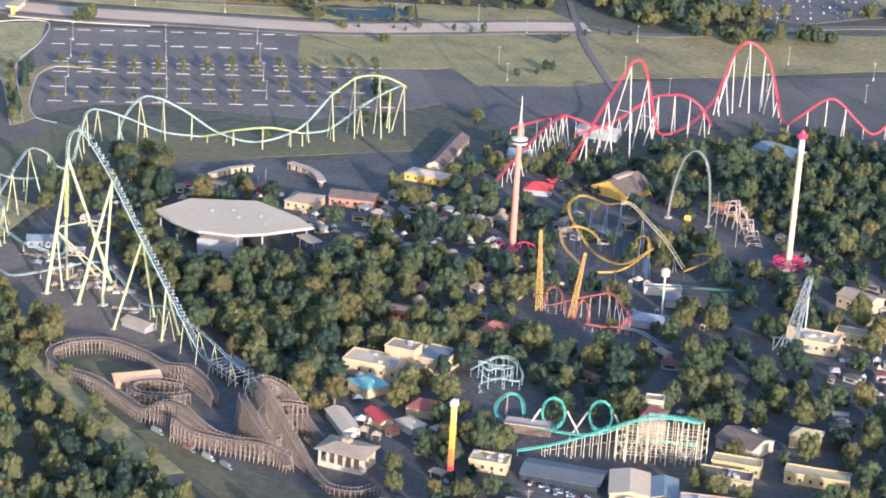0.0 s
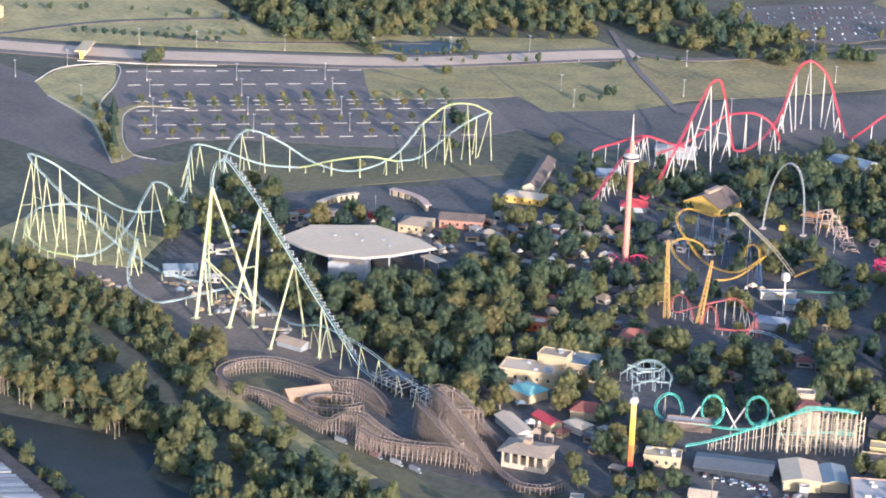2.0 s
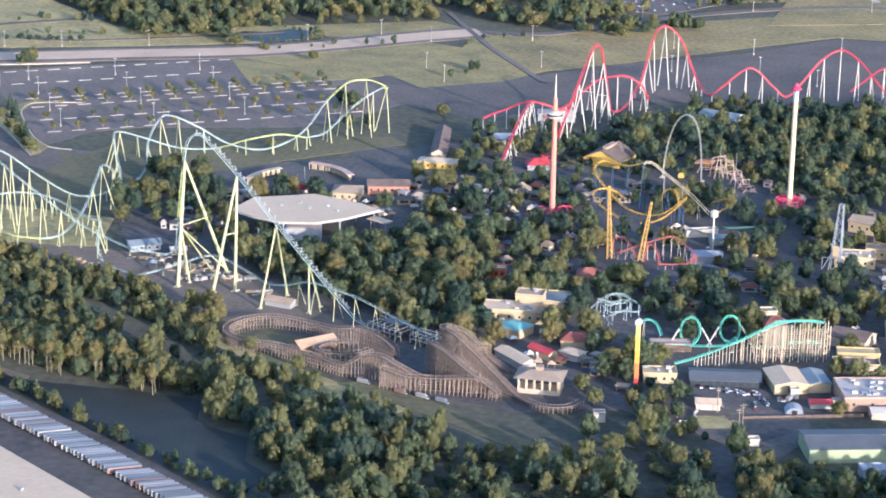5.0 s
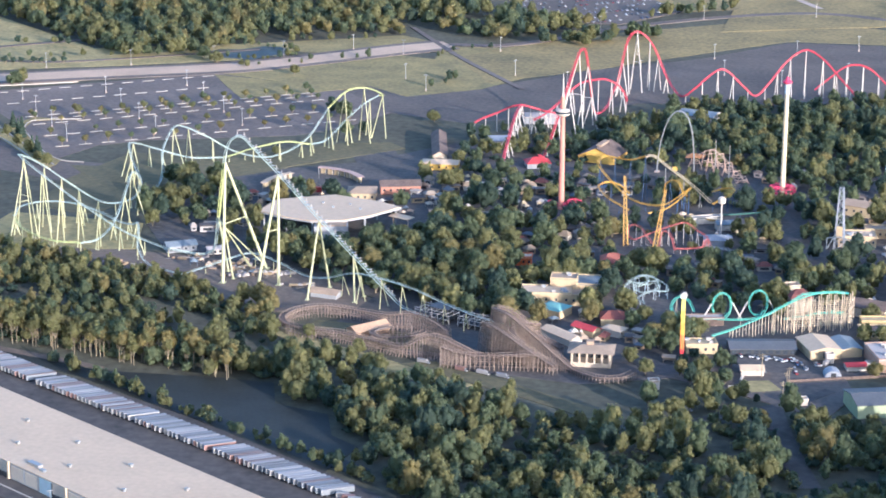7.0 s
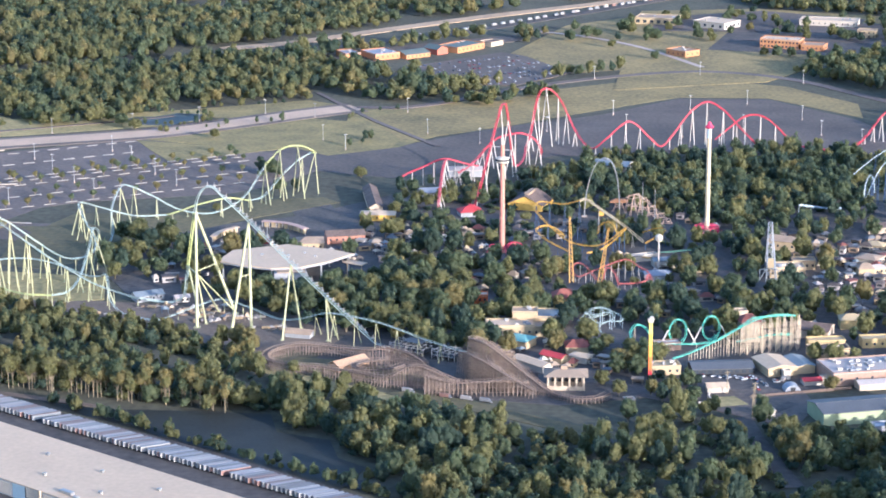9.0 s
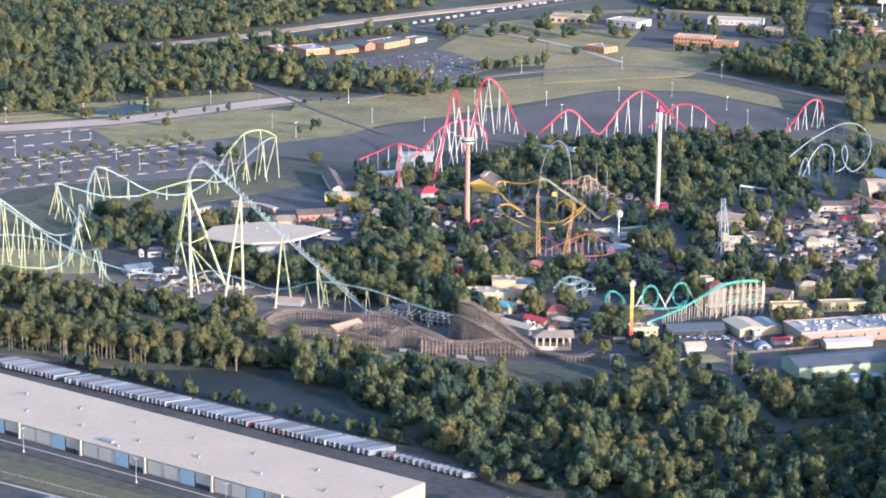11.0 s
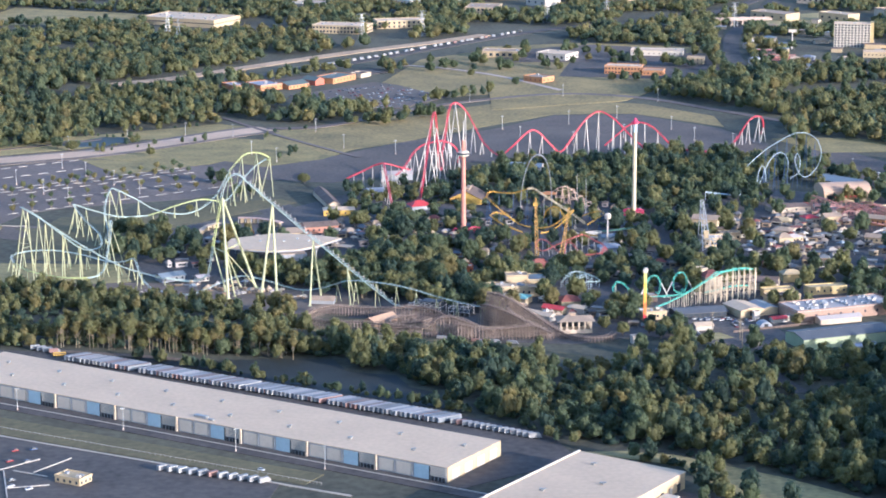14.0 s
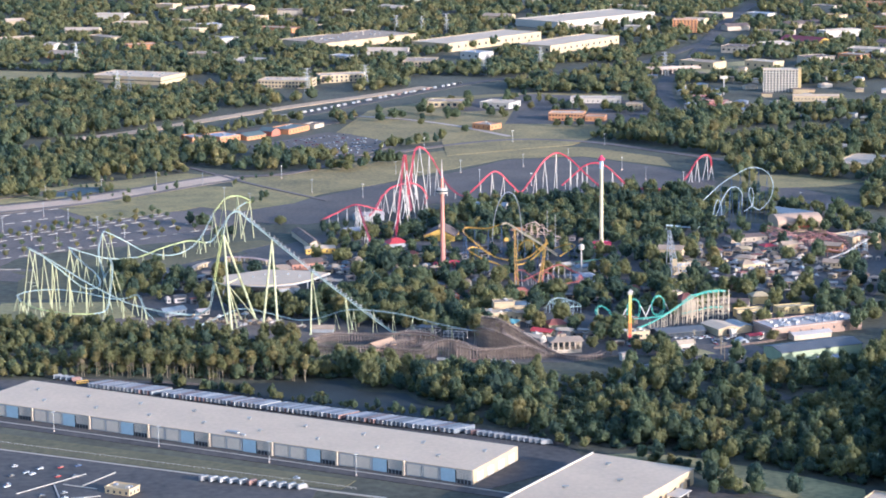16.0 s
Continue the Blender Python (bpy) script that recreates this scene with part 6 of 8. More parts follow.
green_hall = building("workshop", "pale green metal hall with a slate grey roof", 145.0, -191.0, 38, 14, 22, 4.2, GREENWALL, ROOFSLATE, "gable", 1.3)
part("ridge_cap", Shape().box(0, 0, 5.56, 38.4, 0.5, 0.16), ROOFWHITE, green_hall)
building("workshop", "low grey lean-to beside the green hall", 151, -206, 14, 5, 22, 2.4, GREYWALL, ROOFGREY)
building("workshop", "wide tan-roofed store with many roof units", 151.0, -147.0, 44, 16, 21, 4.2, mat("faded brick wall", (0.36, 0.24, 0.17), 0.85), ROOFPALE, units=46, rows=1, cols=8)
building("workshop", "tan-roofed metal lean-to store", 149.5, -160.6, 18, 5, 20, 2.2, STONE, ROOFPALE, "gable", 0.8)
building("storage_shed", "long yellow storage shed with a flat roof", 130.8, -117.4, 13, 5, 14, 3.0, STRAW, ROOFSTRAW, rows=1, cols=6)
building("storage_shed", "long yellow storage shed with a straw roof", 151.4, -112.0, 17, 5.5, 14, 3.0, STRAW, ROOFSTRAW, rows=1, cols=6)
building("storage_shed", "small yellow shed with brown roof", 139.8, -90, 8, 7, 8, 3.6, STRAW, ROOFSTRAW, "hip", 1.6)
building("storage_shed", "brown pitched store behind the trestle", 127, -103, 12, 10, -14, 3.4, STONE, ROOFBROWN, "gable", 1.6)
building("storage_shed", "brown-roofed staff canteen block", 131.6, -127.0, 14, 6, 14, 3.0, CREAM, ROOFBROWN, rows=1, cols=5, units=4)
building("storage_shed", "brick-red roofed station house beside the loops", 103.6, -112.4, 7, 6, 20, 7.6, STONE, mat("brick roof", (0.26, 0.10, 0.075), 0.85), "hip", 2.4)
building("storage_shed", "cream crowned booth above the trestle", 100, -104, 5, 4, 20, 8.4, STONE, ROOFTAN)
yard_wall = thing("retaining_wall", 0, 0, 0, 0, "long low brown concrete wall behind the service yard", "wall")
for k in range(12):
    a, b = Vector((106.4, -178.2)).lerp(Vector((139.3, -163.9)), k / 12), Vector((106.4, -178.2)).lerp(Vector((139.3, -163.9)), (k + 0.96) / 12)
    m = (a + b) / 2
    part("wall_panel", Shape().box(m.x, m.y, 0.45, (b - a).length, 0.35, 0.9, 23.5), ROOFBROWN, yard_wall)
bank_wall = thing("retaining_wall", 0, 0, 0, 0, "curved white low wall round the grass bank", "wall")
part("wall", swept(np.array([(*p[:2], 0.5) for p in smooth_line([(89.7, -187.6), (92.2, -186.6), (93.6, -183.6), (92.6, -180.4), (92.8, -177.5)], 0.8)]), 0.45, 6), WHITEWALL, bank_wall)
arch_hut = thing("storage_hut", 119.5, -168.0, 0, 14, "small grey arched metal hut in the service yard", "hut")
arc = [(2.7 * math.cos(math.pi * k / 8), 2.3 * math.sin(math.pi * k / 8)) for k in range(9)]
part("shell", Shape().add([(p, -2.4, q) for p, q in arc] + [(p, 2.4, q) for p, q in arc], [(k, k + 1, 10 + k, 9 + k) for k in range(8)] + [tuple(range(9)), tuple(range(17, 8, -1))]), ROOFGREY, arch_hut)
part("door", Shape().box(0, -2.44, 0.8, 1.6, 0.1, 1.6), DARK, arch_hut)
block(119.5, -168, 3)
for x, y, w, d, h, roof, words in ((117.6, -156.4, 2.4, 2.2, 2.8, ROOFWHITE, "narrow white plant booth by the barn"), (126.0, -160.8, 6, 3.4, 1.8, ROOFRED, "low red-roofed hut in the service yard"), (131.0, -158.4, 3.6, 2.6, 1.8, ROOFWHITE, "white store cabin in the service yard"), (112.3, -196.9, 4.4, 2.6, 1.8, ROOFWHITE, "small white cabin under the utility poles"), (67.6, -194.0, 3.2, 2.6, 2.6, ROOFTAN, "small cream pump house at the wood's edge")):
    building("storage_hut", words, x, y, w, d, 20, h, WHITEWALL, roof, "gable" if roof is ROOFRED else "flat", 0.6)
vault = thing("water_hall", 189, 89, 0, 10, "barrel-vaulted peach and cream hall with a dark open front", "building")
part("wall", Shape().box(0, 0, 2.2, 24, 16, 4.4), CREAM, vault)
barrel = Shape()
ring = [(8.4 * math.cos(math.pi * k / 10), 4.2 + 4.4 * math.sin(math.pi * k / 10)) for k in range(11)]
barrel.add([(-12.4, p, q) for p, q in ring] + [(12.4, p, q) for p, q in ring], [(k, k + 1, 12 + k, 11 + k) for k in range(10)] + [tuple(range(10, -1, -1)), tuple(range(11, 22))])
part("roof", barrel, mat("peach vault cladding", (0.50, 0.34, 0.22), 0.7, vary=0.15, big=0.2), vault)
# Flat near-black panels paint the unlit inside of the two openings.
part("open_front", Shape().box(12.3, 0, 2.4, 0.5, 7, 3.6), DARK, vault)
part("side_opening", Shape().box(-7.4, -8.05, 2.0, 6.4, 0.3, 3.2), DARK, vault)
part("porch", Shape().box(-2, -9.6, 3.6, 12, 4, 0.3).box(-7, -11, 1.8, 0.3, 0.3, 3.6).box(3, -11, 1.8, 0.3, 0.3, 3.6), ROOFRED, vault)
for k in range(4):
    block(178 + k * 6, 90 + k, 11)
building("water_hall", "blue-roofed changing hall by water rides", 194, 118, 24, 14, -44, 4.0, CREAM, ROOFBLUE, "gable", 1.8)
building("water_hall", "white flat-roofed water park store", 213, 47, 14, 20, -58, 4.6, CREAM, ROOFWHITE, units=3)
building("park_hall", "tan-roofed refreshment hall near the freefall tower", 115.6, -20, 14, 9, 10, 3.8, CREAM, ROOFWHITE, units=8, rows=1, cols=6)
building("park_hall", "cream hall with a red-capped turret", 114.6, 22, 12, 9, -16, 4.2, CREAM, ROOFTAN, "gable", 1.4, 1, 4)
for x, y, w, d, turn, h, wall, roof, style, words in (
        (158, 60, 20, 10, 14, 2.6, STONE, ROOFBROWN, "hip", "wide brown hip-roofed food court"),
        (151.6, 25.4, 7, 6, -20, 2.8, CREAM, ROOFSTRAW, "hip", "square straw-roofed game pavilion"),
        (164.4, 30.4, 7, 7, 20, 3.0, STONE, ROOFRED, "hip", "red-roofed carousel house on stone posts"),
        (174, 26, 8, 6, 12, 4.6, CREAM, ROOFTAN, "gable", "two-storey tan arcade house"),
        (196, 26, 10, 6, -30, 3.6, ORANGE, ROOFTAN, "gable", "orange-walled snack hall with tan roof"),
        (178, -3, 9, 5, 24, 2.4, WHITEWALL, ROOFPALE, "flat", "low pale flat-roofed service block"),
        (189, -12, 9, 6, -24, 2.6, CREAM, ROOFTAN, "gable", "tan gabled gift shop on the midway"),
        (151, -12, 8, 5, 30, 2.6, CREAM, ROOFPALE, "hip", "pale pitched refreshment stand"),
        (122.4, -8, 9, 6, 8, 3.4, CREAM, ROOFTAN, "flat", "cream ride queue building")):
    building("park_hall", words, x, y, w, d, turn, h, wall, roof, style, 1.2, 1, 4)
building("park_hall", "tan square pavilion roof on open posts", 148.6, 2.6, 9, 9, -24, 3.0, STONE, ROOFTAN, "hip", 1.0)
building("park_hall", "pale cream booth house", 146.6, -14, 6, 6, 10, 3.0, CREAM, ROOFTAN, "hip", 1.8)
building("park_hall", "grey pitched pavilion by the water ride", 66.5, -12.6, 8, 5, 20, 2.6, WHITEWALL, ROOFBLUE, "gable", 1.0)
building("park_hall", "long white canopy by the water ride", 58, -6, 12, 3, 30, 2.4, WHITEWALL, ROOFBLUE)
building("park_hall", "pale dome-roofed ride building", 66, -34, 10, 7, 10, 2.6, GREYWALL, ROOFGREY, "hip", 1.4)

for bx, by, br in ((-80, -14, 7), (-72, -8, 7), (-66, -2, 7), (-62, 38, 8), (-56, 34, 7), (-70, 40, 7), (-70, 64, 7), (-66, 76, 7), (-62, 90, 7), (-58, 56, 8), (-44, 84, 6)):
    block(bx, by, br)

# Building site clutter under the tall coaster.
site_rng = random.Random(3)
for zx, zy, rx, ry, count in ((-140, -113, 9, 2.4, 12), (-86, -114, 12, 5, 26), (-100, -107, 10, 5, 22), (-117, -100, 7, 4, 12), (-70, -122, 6, 3, 8)):
    for k in range(count):
        x, y = zx + site_rng.uniform(-rx, rx), zy + site_rng.uniform(-ry, ry)
        pile = thing("lumber_stack", x, y, 0.06, site_rng.uniform(0, 90), "stack of pale timber and crates on bare dirt", "building material", "building site stacks")
        w, d, h = site_rng.uniform(1.2, 3.6), site_rng.uniform(0.7, 1.6), site_rng.uniform(0.3, 1.1)
        pile_shape = Shape()
        for n in range(3):
            pile_shape.box(site_rng.uniform(-0.2, 0.2), (n - 1) * d / 3, h / 2, w, d / 3 - 0.05, h)
        part("planks", pile_shape, STALLWALL, pile)

# The scatter of stalls, kiosks and small roofs between the trees.
stall_rng = random.Random(11)
STALL_ZONES = [(-122, -62, 10, 8, 5), (-58, -14, 14, 18, 14), (-30, 30, 16, 14, 11), (-6, 24, 14, 14, 8), (14, -24, 14, 12, 8), (-112, -30, 12, 14, 8), (-40, 10, 22, 14, 16), (-16, -26, 14, 14, 10), (8, -50, 16, 14, 12), (20, 36, 22, 14, 12), (135, 20, 26, 26, 36), (165, -4, 26, 30, 34), (188, 40, 26, 30, 24), (150, -60, 26, 22, 22), (95, -50, 18, 16, 10), (60, -70, 18, 18, 9), (-112, -8, 14, 14, 7), (180, -60, 22, 30, 20), (70, 60, 20, 14, 6), (45, -150, 14, 10, 6)]
for zx, zy, rx, ry, count in STALL_ZONES:
    made = tries = 0
    while made < count and tries < 300:
        tries += 1
        x, y = zx + stall_rng.uniform(-rx, rx), zy + stall_rng.uniform(-ry, ry)
        if any((x - bx) ** 2 + (y - by) ** 2 < (br * 0.9) ** 2 for bx, by, br in BLOCKED):
            continue
        made += 1
        w, d, h = stall_rng.uniform(1.8, 5.4), stall_rng.uniform(1.6, 3.8), stall_rng.uniform(1.4, 2.6)
        stall = thing("kiosk", x, y, 0, stall_rng.uniform(-30, 40), "small park kiosk with a weathered pitched roof", "kiosk", "park kiosks")
        shell = part("wall", Shape().box(0, 0, h / 2, w, d, h), STALLWALL, stall)
        if stall_rng.random() < 0.4:
            part("roof", Shape().box(0, 0, h + 0.15, w + 0.6, d + 0.6, 0.3), STALLS, stall)
        else:
            part("roof", Shape().hip(w, d, h, stall_rng.uniform(0.7, 1.6)), STALLS, stall)
        part("serving_hatch", Shape().box(0, -d / 2 - 0.03, h * 0.55, w * 0.6, 0.1, h * 0.4), DARK, shell)
        block(x, y, max(w, d) * 0.55 + 0.4)

TENT = Shape().hip(2.6, 2.4, 1.5, 0.9, 0.2, 0.1)
for dx in (-1.2, 1.2):
    for dy in (-1.1, 1.1):
        TENT.tube((dx, dy, 0), (dx, dy, 1.5), 0.06, n=4)
TENTS = [TENT.mesh("market_tent", m) for m in (ROOFWHITE, WHITEWALL, ROOFBLUE, ROOFPALE, ROOFTAN, CREAM)]
tent_rng = random.Random(31)
for zx, zy, rx, ry, count in ((164, -24, 34, 36, 28), (190, 20, 24, 26, 20), (128, -24, 14, 14, 10), (-24, 26, 22, 8, 18), (-12, -4, 16, 10, 12), (-38, 4, 18, 12, 14), (-46, -20, 14, 10, 8), (70, -22, 12, 8, 8), (22, -20, 12, 10, 8), (-124, -42, 10, 6, 9), (-102, -105, 14, 7, 9), (-80, -115, 9, 4, 5), (-66, -18, 12, 12, 10), (24, -132, 12, 8, 6), (38, -156, 8, 6, 6), (110, -100, 22, 8, 10), (60, -10, 16, 8, 6), (-96, -8, 8, 8, 5)):
    made = tries = 0
    while made < count and tries < 200:
        tries += 1
        x, y = zx + tent_rng.uniform(-rx, rx), zy + tent_rng.uniform(-ry, ry)
        if any((x - bx) ** 2 + (y - by) ** 2 < (br * 0.8) ** 2 for bx, by, br in BLOCKED):
            continue
        made += 1
        tent = new("market_tent", tent_rng.choice(TENTS))
        q = tent_rng.uniform(0.4, 1.1)
        tent.matrix_basis = pose(x, y, 0.3, 0, 0, tent_rng.uniform(0, 90)) @ Matrix.Diagonal((q, q * tent_rng.uniform(0.7, 1.4), tent_rng.uniform(0.8, 1.3), 1))
        tagged(tent, "small pitched canvas tent on thin posts", "tent", "park tents")
        block(x, y, 1.6 * q)

# Rides in the far midway: red coaster tangle and white slides.
RUSTTRACK = mat("faded rose lattice paint", (0.40, 0.20, 0.165), 0.6, vary=0.25)
midway = thing("roller_coaster", 0, 0, 0, 0, "low red and white coaster tangle in the midway", "roller coaster")
supports(midway, steel_track(midway, [(176, 20, 3), (182, 30, 6), (190, 36, 4), (197, 30, 7), (204, 22, 4), (196, 14, 3), (184, 14, 6), (176, 20, 3)], RUSTTRACK, 0.8, 0.16, 0.2), RUSTTRACK, 1.5, 0.1, 0.15, 1)
supports(midway, steel_track(midway, [(168, 40, 3), (176, 46, 5), (186, 50, 4), (196, 46, 6), (206, 40, 4), (212, 34, 7), (216, 30, 6)], RUSTTRACK, 0.8, 0.16, 0.2), RUSTTRACK, 1.5, 0.1, 0.15, 1)
supports(midway, steel_track(midway, [(190, 0, 2), (200, 8, 3.6), (208, 16, 6), (213, 22, 7), (211, 27, 5)], WHITEPOST, 1.0, 0.2, 0.24), BLUETRACK, 3.4, 0.11, 0.15, 1)

for n, (lift, turn) in enumerate(((0.0, 0), (1.6, 1), (0.8, 2), (2.4, 3))):
    pts = [(170 + k * 4.4, 67 - k * 2.5 - n * 4.6 + 1.4 * math.sin(k * 1.7 + n), 3.4 + lift + 2.0 * math.sin(k * 1.15 + turn * 1.3)) for k in range(9)]
    supports(midway, steel_track(midway, pts, RUSTTRACK, 0.8, 0.14, 0.2), RUSTTRACK, 1.4, 0.1, 0.3, 1)
red_cab = thing("kiosk", -99.0, -2.2, 0, 12, "bright red gondola cabin under two grey masts", "kiosk")
part("cabin", Shape().box(0, 0, 1.6, 3.4, 2.4, 2.0), ROOFRED, red_cab)
part("base", Shape().box(0, 0, 0.3, 4, 3, 0.6), CONCRETE, red_cab)
part("mast", Shape().tube((-2.2, 1, 0), (-2.2, 1, 6), 0.14), STEEL, red_cab)
part("mast", Shape().tube((0.6, 1, 0), (0.6, 1, 9), 0.14), STEEL, red_cab)

booth = thing("toll_booth", -334, 147.5, 0, 24, "yellow-banded toll booth canopy over the concrete road", "toll booth")
part("canopy", Shape().box(0, 0, 4.0, 5.6, 20, 0.8), CREAM, booth)
for k in range(4):
    part("booth_cabin", Shape().box(0, -8 + k * 5.3, 1.8, 1.6, 1.8, 3.6), YELLOW if k == 0 else WHITEWALL, booth)
building("lodge", "cream lodge beside the approach road", -420, 185, 14, 9, 10, 5, CREAM, ROOFTAN, "gable", 2, 1, 4)

# ---- vehicles ----
def car_proto():
    c = thing("car", 0, 0, 0, 0, "parked passenger car with dark windows", "car", "parked cars")
    body = Shape().box(0, 0, 0.33, 2.3, 0.92, 0.34)
    hull = part("body", body, CARPAINT, c)
    cab = Shape().add([(-0.8, -0.42, 0.5), (0.62, -0.42, 0.5), (0.62, 0.42, 0.5), (-0.8, 0.42, 0.5), (-0.5, -0.36, 0.8), (0.32, -0.36, 0.8), (0.32, 0.36, 0.8), (-0.5, 0.36, 0.8)], [(4, 5, 6, 7), (0, 1, 5, 4), (1, 2, 6, 5), (2, 3, 7, 6), (3, 0, 4, 7)])
    part("glasshouse", cab, GLASS, hull)
    part("roof_panel", Shape().box(-0.09, 0, 0.81, 0.84, 0.74, 0.05), CARPAINT, hull)
    gear = Shape().box(0, 0, 0.2, 1.5, 0.5, 0.1)
    for sx in (-0.7, 0.72):
        gear.tube((sx, -0.44, 0.17), (sx, 0.44, 0.17), 0.17, n=7)
    part("running_gear", gear, DARK, c)
    return c


def trailer_proto():
    c = thing("semi_trailer", 0, 0, 0, 0, "white box semi-trailer parked in a long row", "semi-trailer", "parked trailers")
    hold = part("cargo_box", Shape().box(0, 0, 1.35, 9.4, 1.34, 1.5), TRAILERPAINT, c)
    part("roof_panel", Shape().box(0, 0, 2.13, 9.42, 1.36, 0.1), TRAILERTOP, hold)
    part("rear_door", Shape().box(-4.73, 0, 1.35, 0.06, 1.2, 1.36), TRAILERPAINT, hold)
    gear = Shape().box(0, 0, 0.5, 9.0, 0.6, 0.18).box(2.4, -0.4, 0.3, 0.15, 0.15, 0.6).box(2.4, 0.4, 0.3, 0.15, 0.15, 0.6)
    for sx in (-3.1, -2.4):
        gear.tube((sx, -0.67, 0.27), (sx, 0.67, 0.27), 0.27, n=8)
    part("running_gear", gear, DARK, c)
    return c


def truck_proto():
    c = thing("box_truck", 0, 0, 0, 0, "white box truck with a short cab", "truck", "parked trucks")
    part("cargo_box", Shape().box(-0.6, 0, 1.2, 3.4, 1.2, 1.5), TRAILERPAINT, c)
    part("cab", Shape().add([(1.1, -0.55, 0.3), (2.1, -0.55, 0.3), (2.1, 0.55, 0.3), (1.1, 0.55, 0.3), (1.1, -0.52, 1.5), (1.6, -0.52, 1.5), (1.6, 0.52, 1.5), (1.1, 0.52, 1.5)], [(4, 5, 6, 7), (0, 1, 5, 4), (1, 2, 6, 5), (2, 3, 7, 6), (3, 0, 4, 7), (3, 2, 1, 0)]), TRAILERPAINT, c)
    part("windscreen", Shape().add([(2.02, -0.46, 0.75), (2.02, 0.46, 0.75), (1.68, 0.44, 1.4), (1.68, -0.44, 1.4)], [(0, 1, 2, 3)]), GLASS, c)
    gear = Shape().box(0, 0, 0.4, 3.6, 0.5, 0.16)
    for sx in (-1.6, 1.5):
        gear.tube((sx, -0.6, 0.26), (sx, 0.6, 0.26), 0.26, n=8)
    part("running_gear", gear, DARK, c)
    return c


car_rng = random.Random(3)
trailer = trailer_proto()
row_a, row_b = Vector((-141.5, -220.5)), Vector((-2.0, -298.6))
trailer.matrix_basis = pose(row_a.x, row_a.y, 0.05, 0, 0, 34)
for k in range(1, 89):
    p = row_a.lerp(row_b, k / 88)
    if k in (17, 18, 44, 63):
        continue
    copy_thing(trailer, pose(p.x + car_rng.uniform(-0.3, 0.3), p.y, 0.05, 0, 0, 34 + car_rng.uniform(-1.2, 1.2)))
truck = truck_proto()
truck.matrix_basis = pose(1, -301, 0.06, 0, 0, 10)
for k in range(1, 14):
    p = Vector((1, -301)).lerp(Vector((27, -317)), k / 13)
    copy_thing(truck, pose(p.x, p.y, 0.06, 0, 0, 8 + car_rng.uniform(-2, 2)))
for k in range(4):
    p = Vector((-159, -206.6)).lerp(Vector((-151, -211.6)), k / 3)
    copy_thing(truck, pose(p.x, p.y, 0.06, 0, 0, 24 + car_rng.uniform(-4, 4)))
for k in range(11):
    p = Vector((-90.6, -352.2)).lerp(Vector((-57.6, -364.4)), k / 10)
    copy_thing(truck, pose(p.x, p.y, 0.07, 0, 0, 42))
for k in range(34):
    a = 0.42 + 0.56 * k / 34 + car_rng.uniform(-0.006, 0.006)
    hx, hy = np.interp(a * 520, [0, 112, 185, 250, 318, 404, 492], [-250, -203, -159, -108, -63, -14, 40]), np.interp(a * 520, [0, 112, 185, 250, 318, 404, 492], [440, 470, 510, 560, 620, 690, 762])
    copy_thing(truck, pose(hx - 2.6, hy + 2.2, 0.3, 0, 0, 52))
for x, y, a in ((-6.0, -189.6, -14), (7.2, -193.6, -16), (14.4, -195.0, -16), (21.0, -196.4, -18)):
    copy_thing(truck, pose(x, y, 0.1, 0, 0, a) @ Matrix.Diagonal((1.0, 0.8, 0.72, 1.0)))
for x, y, a in ((112.7, -195.9, 10), (80.2, -210.5, -20), (76.0, -209.0, -20), (117.0, -158.5, 70), (124.5, -160.0, 20)):
    copy_thing(truck, pose(x, y, 0.1, 0, 0, a) @ Matrix.Diagonal((0.9, 0.9, 0.8, 1.0)))
school_bus = thing("bus", -148.6, -215.8, 0.05, 14, "yellow bus parked beside the trailers", "bus")
part("body", Shape().box(0, 0, 0.9, 4.6, 1.2, 1.2), YELLOWTRACK, school_bus)
part("windows", Shape().box(0, 0, 1.1, 4.2, 1.24, 0.4), GLASS, school_bus)
for sx in (-1.4, 1.6):
    part("wheel", Shape().tube((sx, -0.62, 0.26), (sx, 0.62, 0.26), 0.26, n=8), DARK, school_bus)

car = car_proto()
car.matrix_basis = pose(-60, -352, 0.08, 0, 0, -28)
for pts in ([(-152, -363.5), (-131.7, -341.9)], [(-140.9, -353.8), (-134.1, -381.1)], [(-136.4, -371.1), (-123.7, -367.9)], [(-137.8, -353.8), (-125.9, -359.8)], [(-131.1, -355.7), (-121.8, -340.8)]):
    ribbon("kerb", pts, 0.45, 0.12, MARK, "thin pale kerb dividing the front lot")
spots = []
for x0, y0, n, rx, ry in ((98, -157.6, 14, 9, 1.2), (116, -162, 7, 9, 3.6), (105, -169, 4, 8, 4)):
    for k in range(n):
        spots.append((x0 + car_rng.uniform(-rx, rx), y0 + car_rng.uniform(-ry, ry) + 0.36 * car_rng.uniform(-1, 1), car_rng.choice((20, 110, -70))))
for k in range(26):
    spots.append((car_rng.uniform(-190, -125), car_rng.uniform(-375, -330), 40))
for row in range(7):
    for k in range(24):
        if car_rng.random() < 0.66:
            a = k / 23
            x = -112 + a * 62 + row * 7.4 - 4
            y = 424 + a * 48 - row * 9.6 + 4
            if inside(x, y, MARKETLOT):
                spots.append((x, y, 128))
for k in range(60):
    a = car_rng.random()
    spots.append((-250 + a * 290 + car_rng.uniform(-3, 3), 441 + a * 321 + (a * (1 - a)) * -48 + car_rng.uniform(-4, 4), 46))
